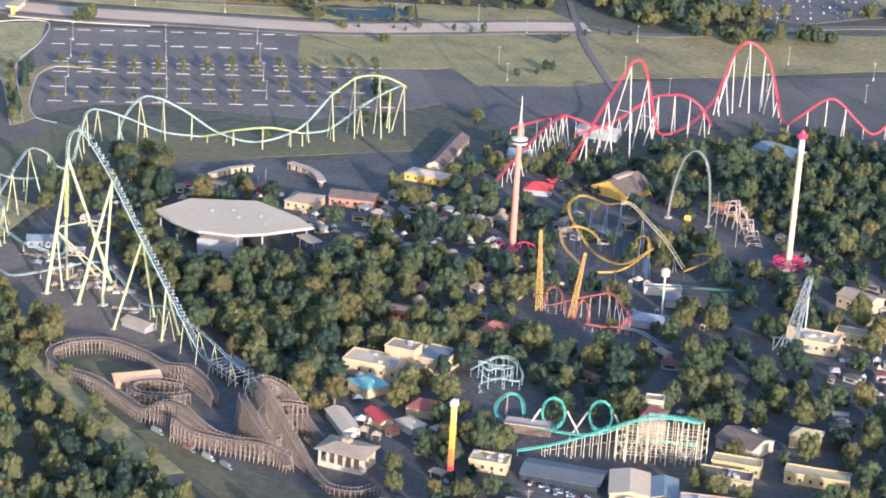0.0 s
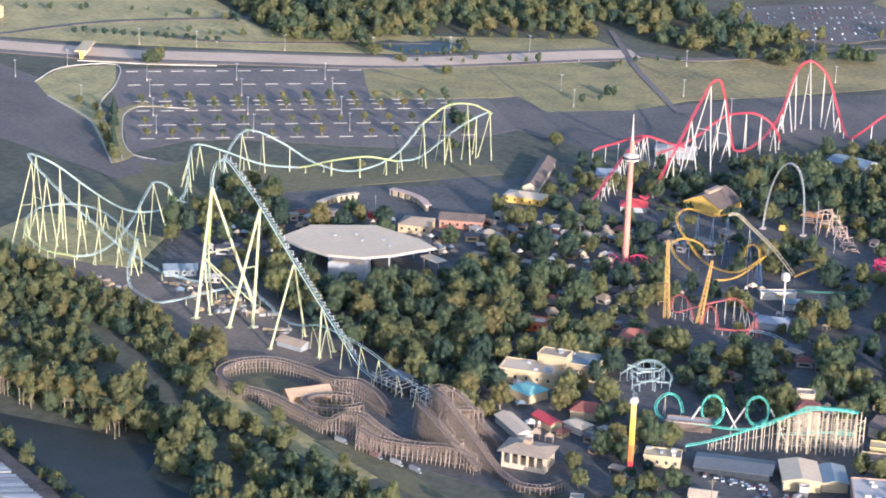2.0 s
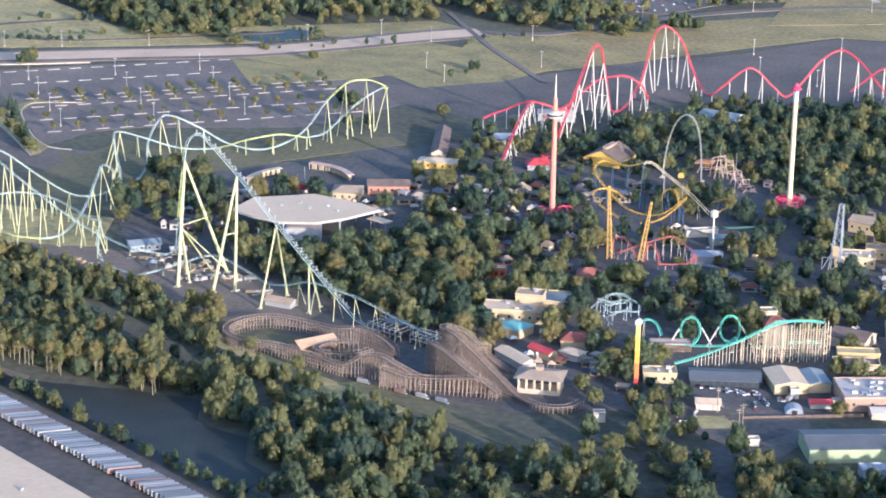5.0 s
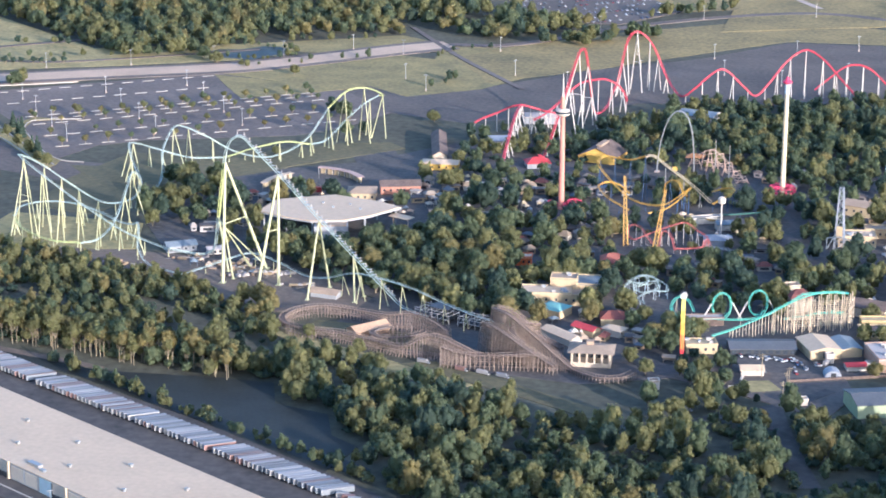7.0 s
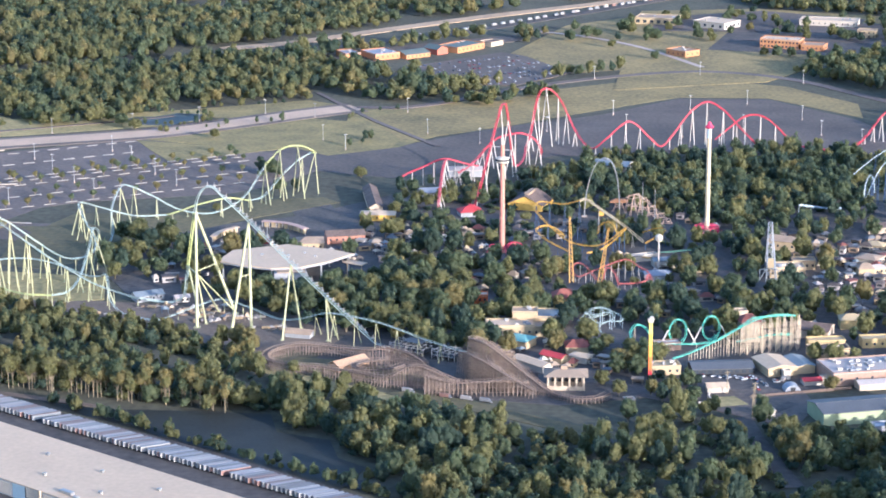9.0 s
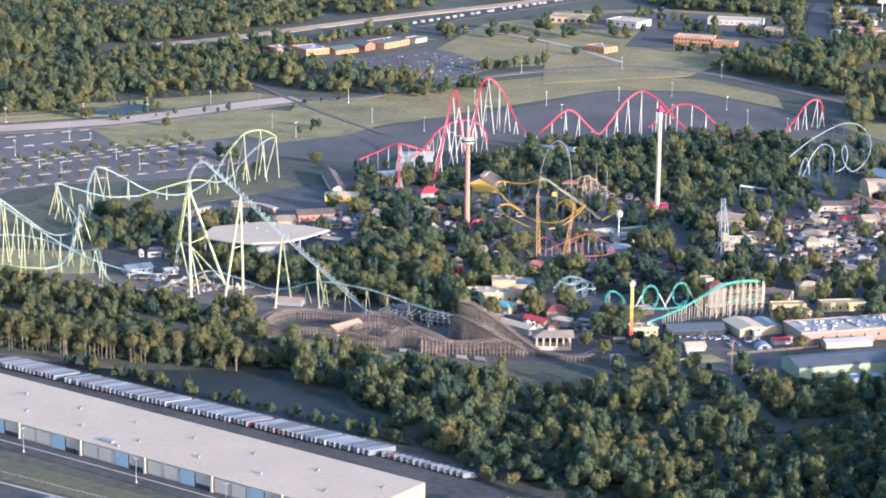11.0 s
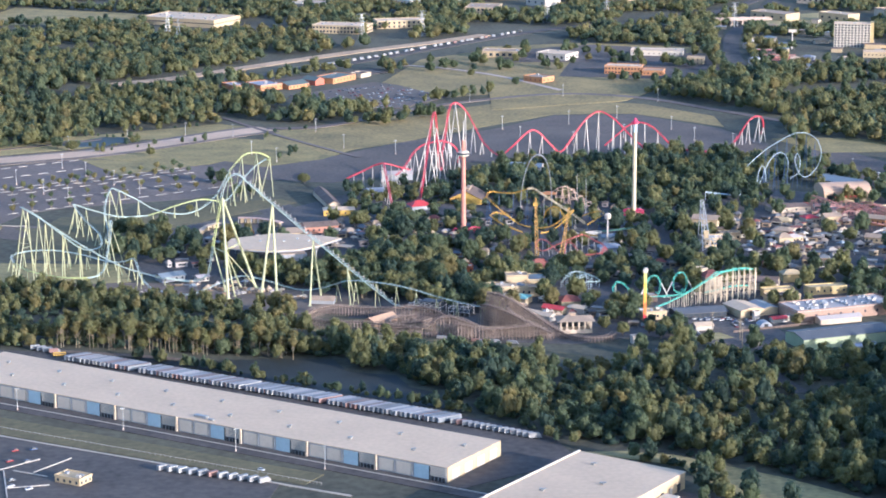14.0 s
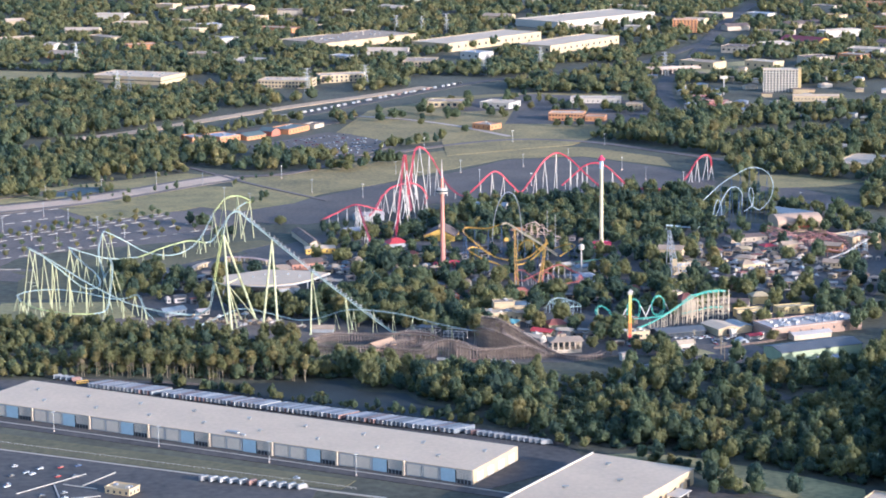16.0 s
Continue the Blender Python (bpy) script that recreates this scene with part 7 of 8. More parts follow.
for k in range(34):
    y = car_rng.uniform(400, 1050)
    y = max(y, 560)
    x = 188 + max(0, (y - 650)) * 0.24 + car_rng.uniform(-4.5, 4.5)
    spots.append((x, y, 90))
for k in range(16):
    spots.append((-246 + k * 7.2 + car_rng.uniform(-1, 1), 38 + k * 4.3, 36))
for x0, y0, n, rx, ry in ((40, 600, 16, 30, 14), (120, 610, 16, 30, 12), (290, 650, 20, 40, 14), (130, 515, 10, 24, 8), (-140, 520, 16, 26, 14), (400, 1000, 20, 60, 60), (240, 640, 12, 24, 20)):
    for k in range(n):
        spots.append((x0 + car_rng.uniform(-rx, rx), y0 + car_rng.uniform(-ry, ry), car_rng.choice((20, 110, -60))))
for x, y, a in spots[:152]:
    if any((x - bx) ** 2 + (y - by) ** 2 < (br - 1.5) ** 2 for bx, by, br in BLOCKED if br > 2.5):
        continue
    copy_thing(car, pose(x, y, 0.27 if abs(a - 46) < 1 or a == 90 else (0.06 if y < 95 else 0.11) if a == 36 else 0.07 if y > 500 and a in (20, 110, -60) else 0.11 if y < -176 and y > -200 else 0.06 if -176 <= y < 0 else 0.2, 0, 0, a + car_rng.choice((0, 180)) + car_rng.uniform(-3, 3)))

# ---- light poles and pylons ----
pole = thing("lamp_post", -136.6, 269.3, 0, 0, "tall white car park lamp post on a concrete foot", "lamp post", "lamp posts")
part("shaft", lathe([(0.14, 0), (0.11, 4), (0.08, 7.8)], 6), STEEL, pole)
part("foot", lathe([(0.32, 0), (0.3, 0.9)], 8), CONCRETE, pole)
part("lamp_head", Shape().box(0.4, 0, 7.8, 0.8, 0.3, 0.18).box(-0.4, 0, 7.8, 0.8, 0.3, 0.18), STEEL, pole)
LOT_U, LOT_V, LOT_O = Vector((0.803, 0.596)), Vector((0.596, -0.803)), Vector((-307.8, 133.0))
POLES = [(-325.7, 179.7), (-327.3, 124.4), (-284.2, 75), (-334.2, 94.9), (-300, 190), (-262, 208), (-225, 228), (-195, 250), (-165, 275), (-120, 212), (-104, 190), (-70, 235), (-40, 215), (-10, 250), (30, 262), (20, 300), (60, 320), (90, 270), (120, 300), (130, 260), (60, 245), (150, 240), (-20, 300), (90, 340), (205, 160), (212, 120), (-90, 290), (-50, 360), (0, 405), (60, 428), (120, 408),
         (-150, -287), (-110, -310), (-70, -333), (-40, -351)]
for u in (14, 54, 94):
    for v in (24, 52, 84, 112):
        p = LOT_O + LOT_U * u + LOT_V * v
        if inside(p.x, p.y, LOT):
            POLES.append((p.x, p.y))
for x, y in POLES:
    copy_thing(pole, pose(x, y, 0.05, 0, 0, 30))
utility = thing("utility_pole", 107.4, -199.8, 0, 20, "grey wooden utility pole with cross arms", "utility pole", "utility poles")
part("shaft", lathe([(0.16, 0), (0.11, 8.2)], 6), BARK, utility)
part("cross_arm", Shape().box(0, 0, 7.6, 2.2, 0.14, 0.16).box(0, 0, 6.9, 1.6, 0.14, 0.14), BARK, utility)
for x, y in ((107.6, -190.8), (107.9, -186.6), (98.5, -176)):
    copy_thing(utility, pose(x, y, 0, 0, 0, 30))
power = thing("power_pylon", -224, 690, 0, 0, "grey steel lattice power pylon above the trees", "power pylon", "power pylons")
for dx, dy in ((-1, -1), (1, -1), (1, 1), (-1, 1)):
    part("leg", Shape().tube((dx * 2, dy * 2, 0), (dx * 0.4, dy * 0.4, 20), 0.15, 0.1, 4), STEEL, power)
s = Shape()
for k in range(6):
    a, b = k / 6, (k + 1) / 6
    w0, w1 = 2 - 1.6 * a, 2 - 1.6 * b
    for dx, dy, ex, ey in ((-1, -1, 1, -1), (1, -1, 1, 1), (1, 1, -1, 1), (-1, 1, -1, -1)):
        s.tube((dx * w0, dy * w0, 20 * a), (ex * w1, ey * w1, 20 * b), 0.07, n=4)
tagged(part("lacing", s, STEEL, power), kind="stuff")
for z in (14, 17, 20):
    part("cross_arm", Shape().tube((-4, 0, z), (4, 0, z), 0.16, n=4), STEEL, power)
for x, y in ((-238, 730), (-86, 720), (-40, 740), (60, 830), (110, 860), (-380, 1000), (-300, 960), (210, 800), (-10, 1190), (40, 1200), (15, 1180)):
    copy_thing(power, pose(x, y, 0, 0, 0, 35))
big_sign = thing("roadside_sign", 239, 667, 0, 0, "tall white T-shaped roadside sign", "sign")
part("post", lathe([(0.5, 0), (0.45, 13)], 8), WHITEPOST, big_sign)
part("board", Shape().box(0, 0, 13.6, 6, 0.6, 2.2), WHITEWALL, big_sign)
bridge = thing("overpass", 218, 818, 0, 8, "pale concrete highway overpass on piers", "bridge")
part("deck", Shape().box(0, 0, 4.4, 48, 9, 0.8), CONCRETE, bridge)
for sgn in (-1, 1):
    part("parapet", Shape().box(0, sgn * 4.4, 5.2, 48, 0.3, 0.9), CONCRETE, bridge)
for k in range(5):
    part("pier", Shape().box(-18 + k * 9, 0, 2.0, 1.2, 6, 4), CONCRETE, bridge)
fence = thing("guard_fence", 0, 0, 0, 0, "low post and rail fence along the verge", "fence")
line = smooth_line([(-190, -288), (-167.5, -299.9), (-64.7, -353.1), (-40, -366)], 1.8)
for p in line:
    part("post", Shape().box(p[0], p[1], 0.45, 0.12, 0.12, 0.9), MARK, fence)
part("rail", swept(np.column_stack([line, np.full(len(line), 0.75)]), 0.07, 4), MARK, fence)

# ---- kerb islands with young trees in the parking lot ----
ISLAND = Shape().box(0, 0, 0.1, 5.6, 0.8, 0.2, 0).mesh("island", MARK)
island_spots = []
for v in (6, 31, 60, 67, 76, 99, 120):
    for k in range(14):
        p = LOT_O + LOT_U * (8 + k * 10.2 + (2 if v > 55 else 0)) + LOT_V * v
        if inside(p.x, p.y, LOT) and inside(p.x + 4, p.y + 3, LOT) and not inside(p.x + 2, p.y + 1, LOT_VERGE):
            island_spots.append((p.x, p.y, v))
            ob = new("kerb_island", ISLAND)
            ob.matrix_basis = pose(p.x, p.y, 0.05, 0, 0, 36.6)
            tagged(ob, "pale kerbed island strip in the parking lot", "kerb", "parking islands", "structure")
# ---- trees ----
def ico():
    g = (1 + 5**0.5) / 2
    v = [Vector(p).normalized() for p in ((-1, g, 0), (1, g, 0), (-1, -g, 0), (1, -g, 0), (0, -1, g), (0, 1, g), (0, -1, -g), (0, 1, -g), (g, 0, -1), (g, 0, 1), (-g, 0, -1), (-g, 0, 1))]
    f = [(0, 11, 5), (0, 5, 1), (0, 1, 7), (0, 7, 10), (0, 10, 11), (1, 5, 9), (5, 11, 4), (11, 10, 2), (10, 7, 6), (7, 1, 8), (3, 9, 4), (3, 4, 2), (3, 2, 6), (3, 6, 8), (3, 8, 9), (4, 9, 5), (2, 4, 11), (6, 2, 10), (8, 6, 7), (9, 8, 1)]
    return v, f


def ico_fine():
    v, f = ico()
    v, mid, out = list(v), {}, []
    for a, b, c in f:
        m = []
        for i, j in ((a, b), (b, c), (c, a)):
            key = (min(i, j), max(i, j))
            if key not in mid:
                mid[key] = len(v)
                v.append(((v[i] + v[j]) / 2).normalized())
            m.append(mid[key])
        out += [(a, m[0], m[2]), (b, m[1], m[0]), (c, m[2], m[1]), tuple(m)]
    return v, out


ICO, ICO_FINE = ico(), ico_fine()
OCTA = ([Vector(p) for p in ((1, 0, 0), (0, 1, 0), (-1, 0, 0), (0, -1, 0), (0, 0, 1), (0, 0, -1))], [(0, 1, 4), (1, 2, 4), (2, 3, 4), (3, 0, 4), (1, 0, 5), (2, 1, 5), (3, 2, 5), (0, 3, 5)])


def crown_shape(rng, r, h, base, lumps, leaves, fine=False, spread=0.6, leaf=0.10):
    """An ovoid, uneven crown: a full body with boughs swelling out of it, under a coat of leaf sprays that break the outline."""
    s = Shape()
    mid, half = base + h * 0.46, h * 0.5
    lean = (rng.uniform(-0.12, 0.12) * r, rng.uniform(-0.12, 0.12) * r)
    centres = [((0, 0, mid - half * 0.06), 0.8, 0.72)]
    for k in range(lumps):
        a, u = k * 2.4 + rng.uniform(-0.5, 0.5), rng.uniform(-0.62, 0.95)
        ring = max(0.0, 1 - u * u) ** 0.5 * (0.92 if u < 0.2 else 0.86)
        q = rng.uniform(0.8, 1.2)
        centres.append(((r * spread * ring * math.cos(a) * q + lean[0], r * spread * ring * math.sin(a) * q + lean[1], mid + u * half * 0.72 * (0.5 + q / 2)), rng.uniform(0.18, 0.36) if lumps > 9 else rng.uniform(0.3, 0.46), 0.95))
    for n, ((x, y, z), k, flat) in enumerate(centres):
        v, f = ICO if n == 0 or fine or lumps > 9 else OCTA
        size = k * r * 0.82
        tall = size * (half / r * 1.05 if n == 0 else flat)
        s.add([(x + p.x * size * w, y + p.y * size * w, z + p.z * tall * w) for p in v for w in (1 + rng.uniform(-0.2, 0.2),)], f)
    weight = [k * k * (0.7 if n == 0 else 1) for n, (c, k, flat) in enumerate(centres)]
    for n in range(leaves):
        (x, y, z), k, flat = rng.choices(centres, weight)[0]
        out = Vector((rng.gauss(0, 1), rng.gauss(0, 1), rng.gauss(0.35, 0.9))).normalized()
        size = k * r * rng.uniform(0.85, 1.2)
        c = Vector((x, y, z)) + Vector((out.x * size, out.y * size, out.z * size * flat))
        if c.z < base * 0.8:
            continue
        e = (out + Vector((rng.gauss(0, 0.38), rng.gauss(0, 0.38), rng.gauss(0.1, 0.38)))).to_track_quat("Z", "Y")
        d = rng.uniform(0.5, 1.4) * leaf * r
        t = rng.uniform(0, 6.28)
        s.add([c + e @ Vector((d * math.cos(t + w) * q, d * math.sin(t + w) * q, 0)) for w, q in ((0, 1.25), (1.9, 0.75), (4.0, 1.0))], [(0, 1, 2)])
    return s


def trunk_shape(rng, base, h, r):
    s = Shape().tube((0, 0, -0.1), (rng.uniform(-0.2, 0.2), rng.uniform(-0.2, 0.2), base + h * 0.4), r, r * 0.5, 6)
    for k in range(4):
        a = k * 1.57 + rng.uniform(-0.5, 0.5)
        s.tube((0, 0, base * 0.75), (math.cos(a) * h * 0.24, math.sin(a) * h * 0.24, base + h * rng.uniform(0.3, 0.55)), r * 0.5, r * 0.2, 5)
    return s


tree_rng = random.Random(21)
BROAD = []
for k in range(7):
    r, h, base = tree_rng.uniform(3.2, 4.2), tree_rng.uniform(6.0, 7.8), tree_rng.uniform(0.7, 1.2)
    BROAD.append((crown_shape(tree_rng, r, h, base, 30, 700, False, 0.7, 0.08), trunk_shape(tree_rng, base, h, 0.28)))
SLIM = []
for k in range(5):
    r, h, base = tree_rng.uniform(1.7, 2.4), tree_rng.uniform(5.6, 7.0), tree_rng.uniform(4.0, 5.6)
    SLIM.append((crown_shape(tree_rng, r, h, base, 10, 360, False, 0.7, 0.13), trunk_shape(tree_rng, base, h, 0.11)))
CONE = []
for k in range(3):
    s = Shape()
    for n in range(6):
        z, r = 0.8 + n * 1.1, 1.7 * (1 - n / 6.6)
        v, f = ICO_FINE
        s.add([(p.x * r * tree_rng.uniform(0.8, 1.15), p.y * r * tree_rng.uniform(0.8, 1.15), z + p.z * 0.8) for p in v], f)
    CONE.append((s, trunk_shape(tree_rng, 0.8, 4, 0.16)))
SMALL = []
for k in range(4):
    SMALL.append((crown_shape(tree_rng, 1.15, 2.2, 0.8, 5, 90, False, 0.6, 0.16), trunk_shape(tree_rng, 0.8, 2.2, 0.1)))
PLAIN = [crown_shape(tree_rng, tree_rng.uniform(3.0, 4.2), tree_rng.uniform(5.6, 8.0), 0.6, 8, 62, False, 0.62, 0.15) for k in range(8)]
FAINT = [crown_shape(tree_rng, tree_rng.uniform(3.2, 4.2), tree_rng.uniform(5.0, 7.0), 0.5, 6, 26, False, 0.62, 0.18) for k in range(8)]
MIDDLE = [crown_shape(tree_rng, tree_rng.uniform(3.0, 4.4), tree_rng.uniform(6.2, 8.6), 0.5, 24, 480, False, 0.7, 0.085) for k in range(12)]
INNER = [crown_shape(tree_rng, tree_rng.uniform(3.0, 4.4), tree_rng.uniform(5.8, 8.0), 0.5, 14, 240, False, 0.68, 0.1) for k in range(12)]
THICKET = [crown_shape(tree_rng, tree_rng.uniform(2.5, 3.5), tree_rng.uniform(6.0, 8.4), 0.5, 16, 330, False, 0.7, 0.095) for k in range(12)]
BRUSH = [crown_shape(tree_rng, tree_rng.uniform(2.6, 3.6), tree_rng.uniform(6.0, 8.6), 0.4, 13, 220, False, 0.68, 0.105) for k in range(10)]
BUSHY = [crown_shape(tree_rng, tree_rng.uniform(2.6, 3.6), tree_rng.uniform(2.6, 3.8), 0.0, 4, 36, False, 0.66, 0.15) for k in range(8)]


def clear_of(x, y, r):
    for bx, by, br in NEAR.get((int(x // 20), int(y // 20)), ()):
        if (x - bx) ** 2 + (y - by) ** 2 < (br + r) ** 2:
            return False
    return True


CLEARINGS = [([(61.0, -230.7), (73.3, -226.2), (85.0, -217.7), (98.3, -207.2), (111.6, -194.6), (120.3, -182.2)], 3.6), ([(104.2, -201.7), (109.5, -223.4), (115.2, -243.5), (121.3, -262.2)], 2.6), ([(85.1, -228.2), (91.5, -237.5), (97.9, -248.5)], 2.6), ([(66, -176), (72, -184), (84, -186), (96, -182)], 6.0), ([(-54, -173), (-37.8, -182.5), (-12.6, -197.6), (11.3, -207.8), (40, -222)], 6.0), ([(-106, -128), (-88, -142), (-70, -152)], 3.0),
             ([(-114, -154), (-90, -170), (-73, -181.3), (-44.8, -204.9), (-17.7, -228.7), (-4, -240)], 3.4), ([(-70, -165), (-50, -180)], 4.0)]
YARD = [(66, -166), (74, -146), (96, -142), (126, -136), (136, -140), (130, -178), (112, -192), (96, -176), (76, -166)]
BLOCKED += [(92, -143, 5), (100, -139, 5), (108, -135, 5), (116, -132, 5), (123, -129, 4), (130, -126, 8), (142, -122, 8), (155, -120, 8), (136, -98, 7), (112, 12, 7), (118, 10, 6), (150, -170, 10), (160, -165, 8), (124, -176, 8), (134, -208, 8), (150, -212, 9), (96, -162, 9), (108, -164, 8), (84, -152, 7), (88, -160, 7)]
for pts, half in CLEARINGS:
    for p in smooth_line(pts, 4):
        BLOCKED.append((p[0], p[1], half))
MIDWAY = [(140, 60), (185, 78), (225, 72), (222, 10), (210, -80), (160, -84), (128, -50)]
NEAR = {}
for bx, by, br in BLOCKED:
    n = int(br // 20) + 1
    for i in range(int(bx // 20) - n, int(bx // 20) + n + 1):
        for j in range(int(by // 20) - n, int(by // 20) + n + 1):
            NEAR.setdefault((i, j), []).append((bx, by, br))

# A few small trees along the grass track.
TRACK_TREES = [(-270, 70, 0.6), (-258, 56, 0.75), (-247, 42, 0.7), (-237, 31, 0.8), (-228, 20, 0.7), (-220, 12, 0.8), (-284, 77, 0.6), (-150, -29, 1.1), (-156, -28, 1.0), (-145, -27, 0.9), (-156, 10, 1.2), (-145, -61, 0.9), (-55, 61, 0.9), (-50, 21, 1.2), (-47, 26, 1.0), (-134, 56, 0.6), (-66, -163, 0.8), (-28, -184, 0.8), (-20, -190, 0.6), (2, -199, 0.6), (-90, -148, 0.7), (-48, -172, 0.7)]

# Single trees: each is a thing with trunk and crown.
SETS = {"broad": BROAD, "slim": SLIM, "cone": CONE, "small": SMALL}
LABELS = {"broad": "broad-crowned shade tree in full leaf", "slim": "tall slim tree with a bare sunlit trunk", "cone": "dark conical evergreen by the lot", "small": "young car park tree with thinning leaves"}
PROTO = {}
for kind, items in SETS.items():
    for n, (crown, stem) in enumerate(items):
        for m, leaf in enumerate(LEAVES):
            if kind == "cone" and m != 2:
                continue
            PROTO[kind, n, m] = (crown.mesh("crown", leaf), stem.mesh("trunk", BARK))
            PROTO[kind, n, m][0].polygons.foreach_set("use_smooth", np.ones(len(crown.f), bool))


def plant(kind, x, y, size, leaf):
    items = SETS[kind]
    n = tree_rng.randrange(len(items))
    if kind == "cone":
        leaf = 2
    t = thing("tree", x, y, 0, tree_rng.uniform(0, 360), LABELS[kind], "tree", {"small": "car park trees", "slim": "trees at the wood's edge"}.get(kind, "park trees"))
    t.scale = (size, size, size * tree_rng.uniform(0.9, 1.12))
    part("trunk", PROTO[kind, n, leaf][1], None, t)
    part("crown", PROTO[kind, n, leaf][0], None, t)


def leaf_choice():
    return tree_rng.choices((0, 1, 2, 3), (4, 5, 1.8, 1.1))[0]


for x, y, v in island_spots:
    if v in (60, 67, 76, 99, 120) and tree_rng.random() < 0.85:
        plant("small", x, y, tree_rng.uniform(1.3, 2.0), tree_rng.choice((1, 3, 0)))
for k in range(124):
    a = tree_rng.random() * 0.78
    x, y = -152 + a * 116 + tree_rng.uniform(-3, 3), -203.5 - a * 22 + tree_rng.uniform(0, 9)
    plant("slim", x, y, tree_rng.uniform(0.95, 1.35), tree_rng.choice((1, 1, 0, 3)))
for x, y, size, leaf, kind in ((-115, 93, 1, 0, "broad"), (-109, 98, 0.9, 2, "broad"), (-84, 128, 0.9, 1, "broad"), (-150, -14, 1.5, 1, "broad"), (-158, -6, 1.3, 0, "broad"), (-143, -22, 1.3, 2, "broad"), (-138, -9, 1.3, 1, "broad"), (-131, -38, 0.9, 0, "broad"), (-127, -26, 0.9, 0, "broad"), (-74, -150, 1.3, 3, "broad"), (-69, -155, 1.1, 3, "broad"), (-80, -149, 1.0, 1, "broad"), (60, -150, 1.1, 3, "broad"), (66, -148, 1.0, 1, "broad"), (63, -156, 0.9, 3, "broad"), (-232, 232, 1.1, 0, "broad"), (-222, 224, 1, 1, "broad"), (-176, 208, 0.9, 1, "broad"), (-251, 52, 1.3, 0, "cone"), (-255, 57, 1.1, 0, "cone"), (-263, 69, 1.2, 0, "cone"), (-231, 23, 1.3, 0, "cone"), (-236, 29, 1.0, 0, "cone"), (-228, 19, 1.1, 0, "cone")):
    plant(kind, x, y, size, leaf)

# A row of young trees along the approach road.
for k in range(15):
    a = k / 14
    plant("small", -362 + 67 * a + tree_rng.uniform(-1, 1), 177.5 + 23 * a + tree_rng.uniform(-1, 1), tree_rng.uniform(1.5, 2.0), 2)

BUSHES = [(73, -170, 0.55), (76, -164, 0.55), (82, -173, 0.55), (84, -167, 0.55), (88, -168, 0.55), (77, -180, 0.55), (82, -183, 0.55), (87, -179, 0.55)]
for x, y, size in BUSHES:
    plant('broad', x, y, size, 2)
for x, y, size, leaf in ((-92, -82, 1.25, 1), (-97, -87, 1.0, 0), (-100, -79, 0.9, 3), (-86, -88, 1.1, 1), (-110, -84, 0.8, 1), (88.3, -184, 0.7, 0), (84, -190, 0.9, 1), (73.7, -180.8, 0.8, 3), (63.3, -183.1, 0.9, 1), (77.8, -187, 0.7, 2), (68.4, -210, 1.0, 0), (77.2, -219, 0.9, 1), (-68, -158, 1.15, 3), (-72, -163, 0.8, 3), (-104, -137, 1.0, 3), (-97, -141, 0.8, 1), (-61, -178, 0.7, 3)):
    plant("broad", x, y, size, leaf)
for x, y, size in TRACK_TREES:
    plant('broad', x, y - 4, size, 1)

scrub_spots = []
for k in range(34):
    a = 2 * math.pi * (k + 0.5 * tree_rng.random()) / 34
    scrub_spots.append((-215 + 25 * math.cos(a) + tree_rng.uniform(-2, 2), 253 + 17 * math.sin(a) + tree_rng.uniform(-2, 2)))
for x0, y0, x1, y1, n in ((-215, 214, -150, 262, 9), (-330, 205, -262, 236, 8), (-352, 240, -300, 250, 7), (-105, 190, -92, 226, 5), (-205, 280, -160, 310, 8), (-440, 190, -360, 250, 8), (-120, 268, -100, 296, 5)):
    for k in range(n):
        a = (k + tree_rng.random()) / n
        x, y = x0 + (x1 - x0) * a + tree_rng.uniform(-4, 4), y0 + (y1 - y0) * a + tree_rng.uniform(-4, 4)
        if clear_of(x, y, 2):
            scrub_spots.append((x, y))

for k in range(90):
    a = tree_rng.random()
    scrub_spots.append((-128 + a * 140 + 8.0 + tree_rng.uniform(-1.2, 1.2), -226 - a * 78 + 7.0 + tree_rng.uniform(-1.2, 1.2)))
PARK = [(-75, -105), (-105, -62), (-110, -20), (-60, 20), (-72, 60), (-55, 118), (-20, 110), (40, 195), (120, 215), (180, 200), (235, 100), (240, -30), (200, -110), (160, -170), (125, -168), (66, -182), (40, -160), (4, -150), (-40, -128)]
GROVE = [(-88, -94), (-78, -68), (-58, -62), (-36, -46), (-8, -70), (6, -108), (-8, -134), (-36, -124), (-70, -100)]
BACKWOOD = [(60, 90), (30, 120), (10, 150), (30, 196), (75, 186), (115, 214), (160, 205), (172, 150), (140, 100), (110, 70), (90, 60)]
placed = []


def crowded(x, y, r):
    return any((x - a) ** 2 + (y - b) ** 2 < r * r for a, b in placed)


single, joined = [], []
tries = 0
while len(placed) < 1500 and tries < 40000:
    tries += 1
    x, y = tree_rng.uniform(-112, 242), tree_rng.uniform(-190, 216)
    thick = inside(x, y, GROVE) or inside(x, y, BACKWOOD)
    if not (thick or inside(x, y, PARK)):
        continue
    if not thick and noise.noise((x * 0.05, y * 0.05, 3.0)) < -0.2:
        continue
    if inside(x, y, MIDWAY) and tree_rng.random() < 0.88:
        continue
    if not thick and x > 84 and tree_rng.random() < 0.5:
        continue
    if inside(x, y, YARD):
        continue
    if not clear_of(x, y, 2.0) or crowded(x, y, 5.2 if thick else 6.0):
        continue
    placed.append((x, y))
    (single if y < -20 and x < 120 and len(single) < 64 else joined).append((x, y))
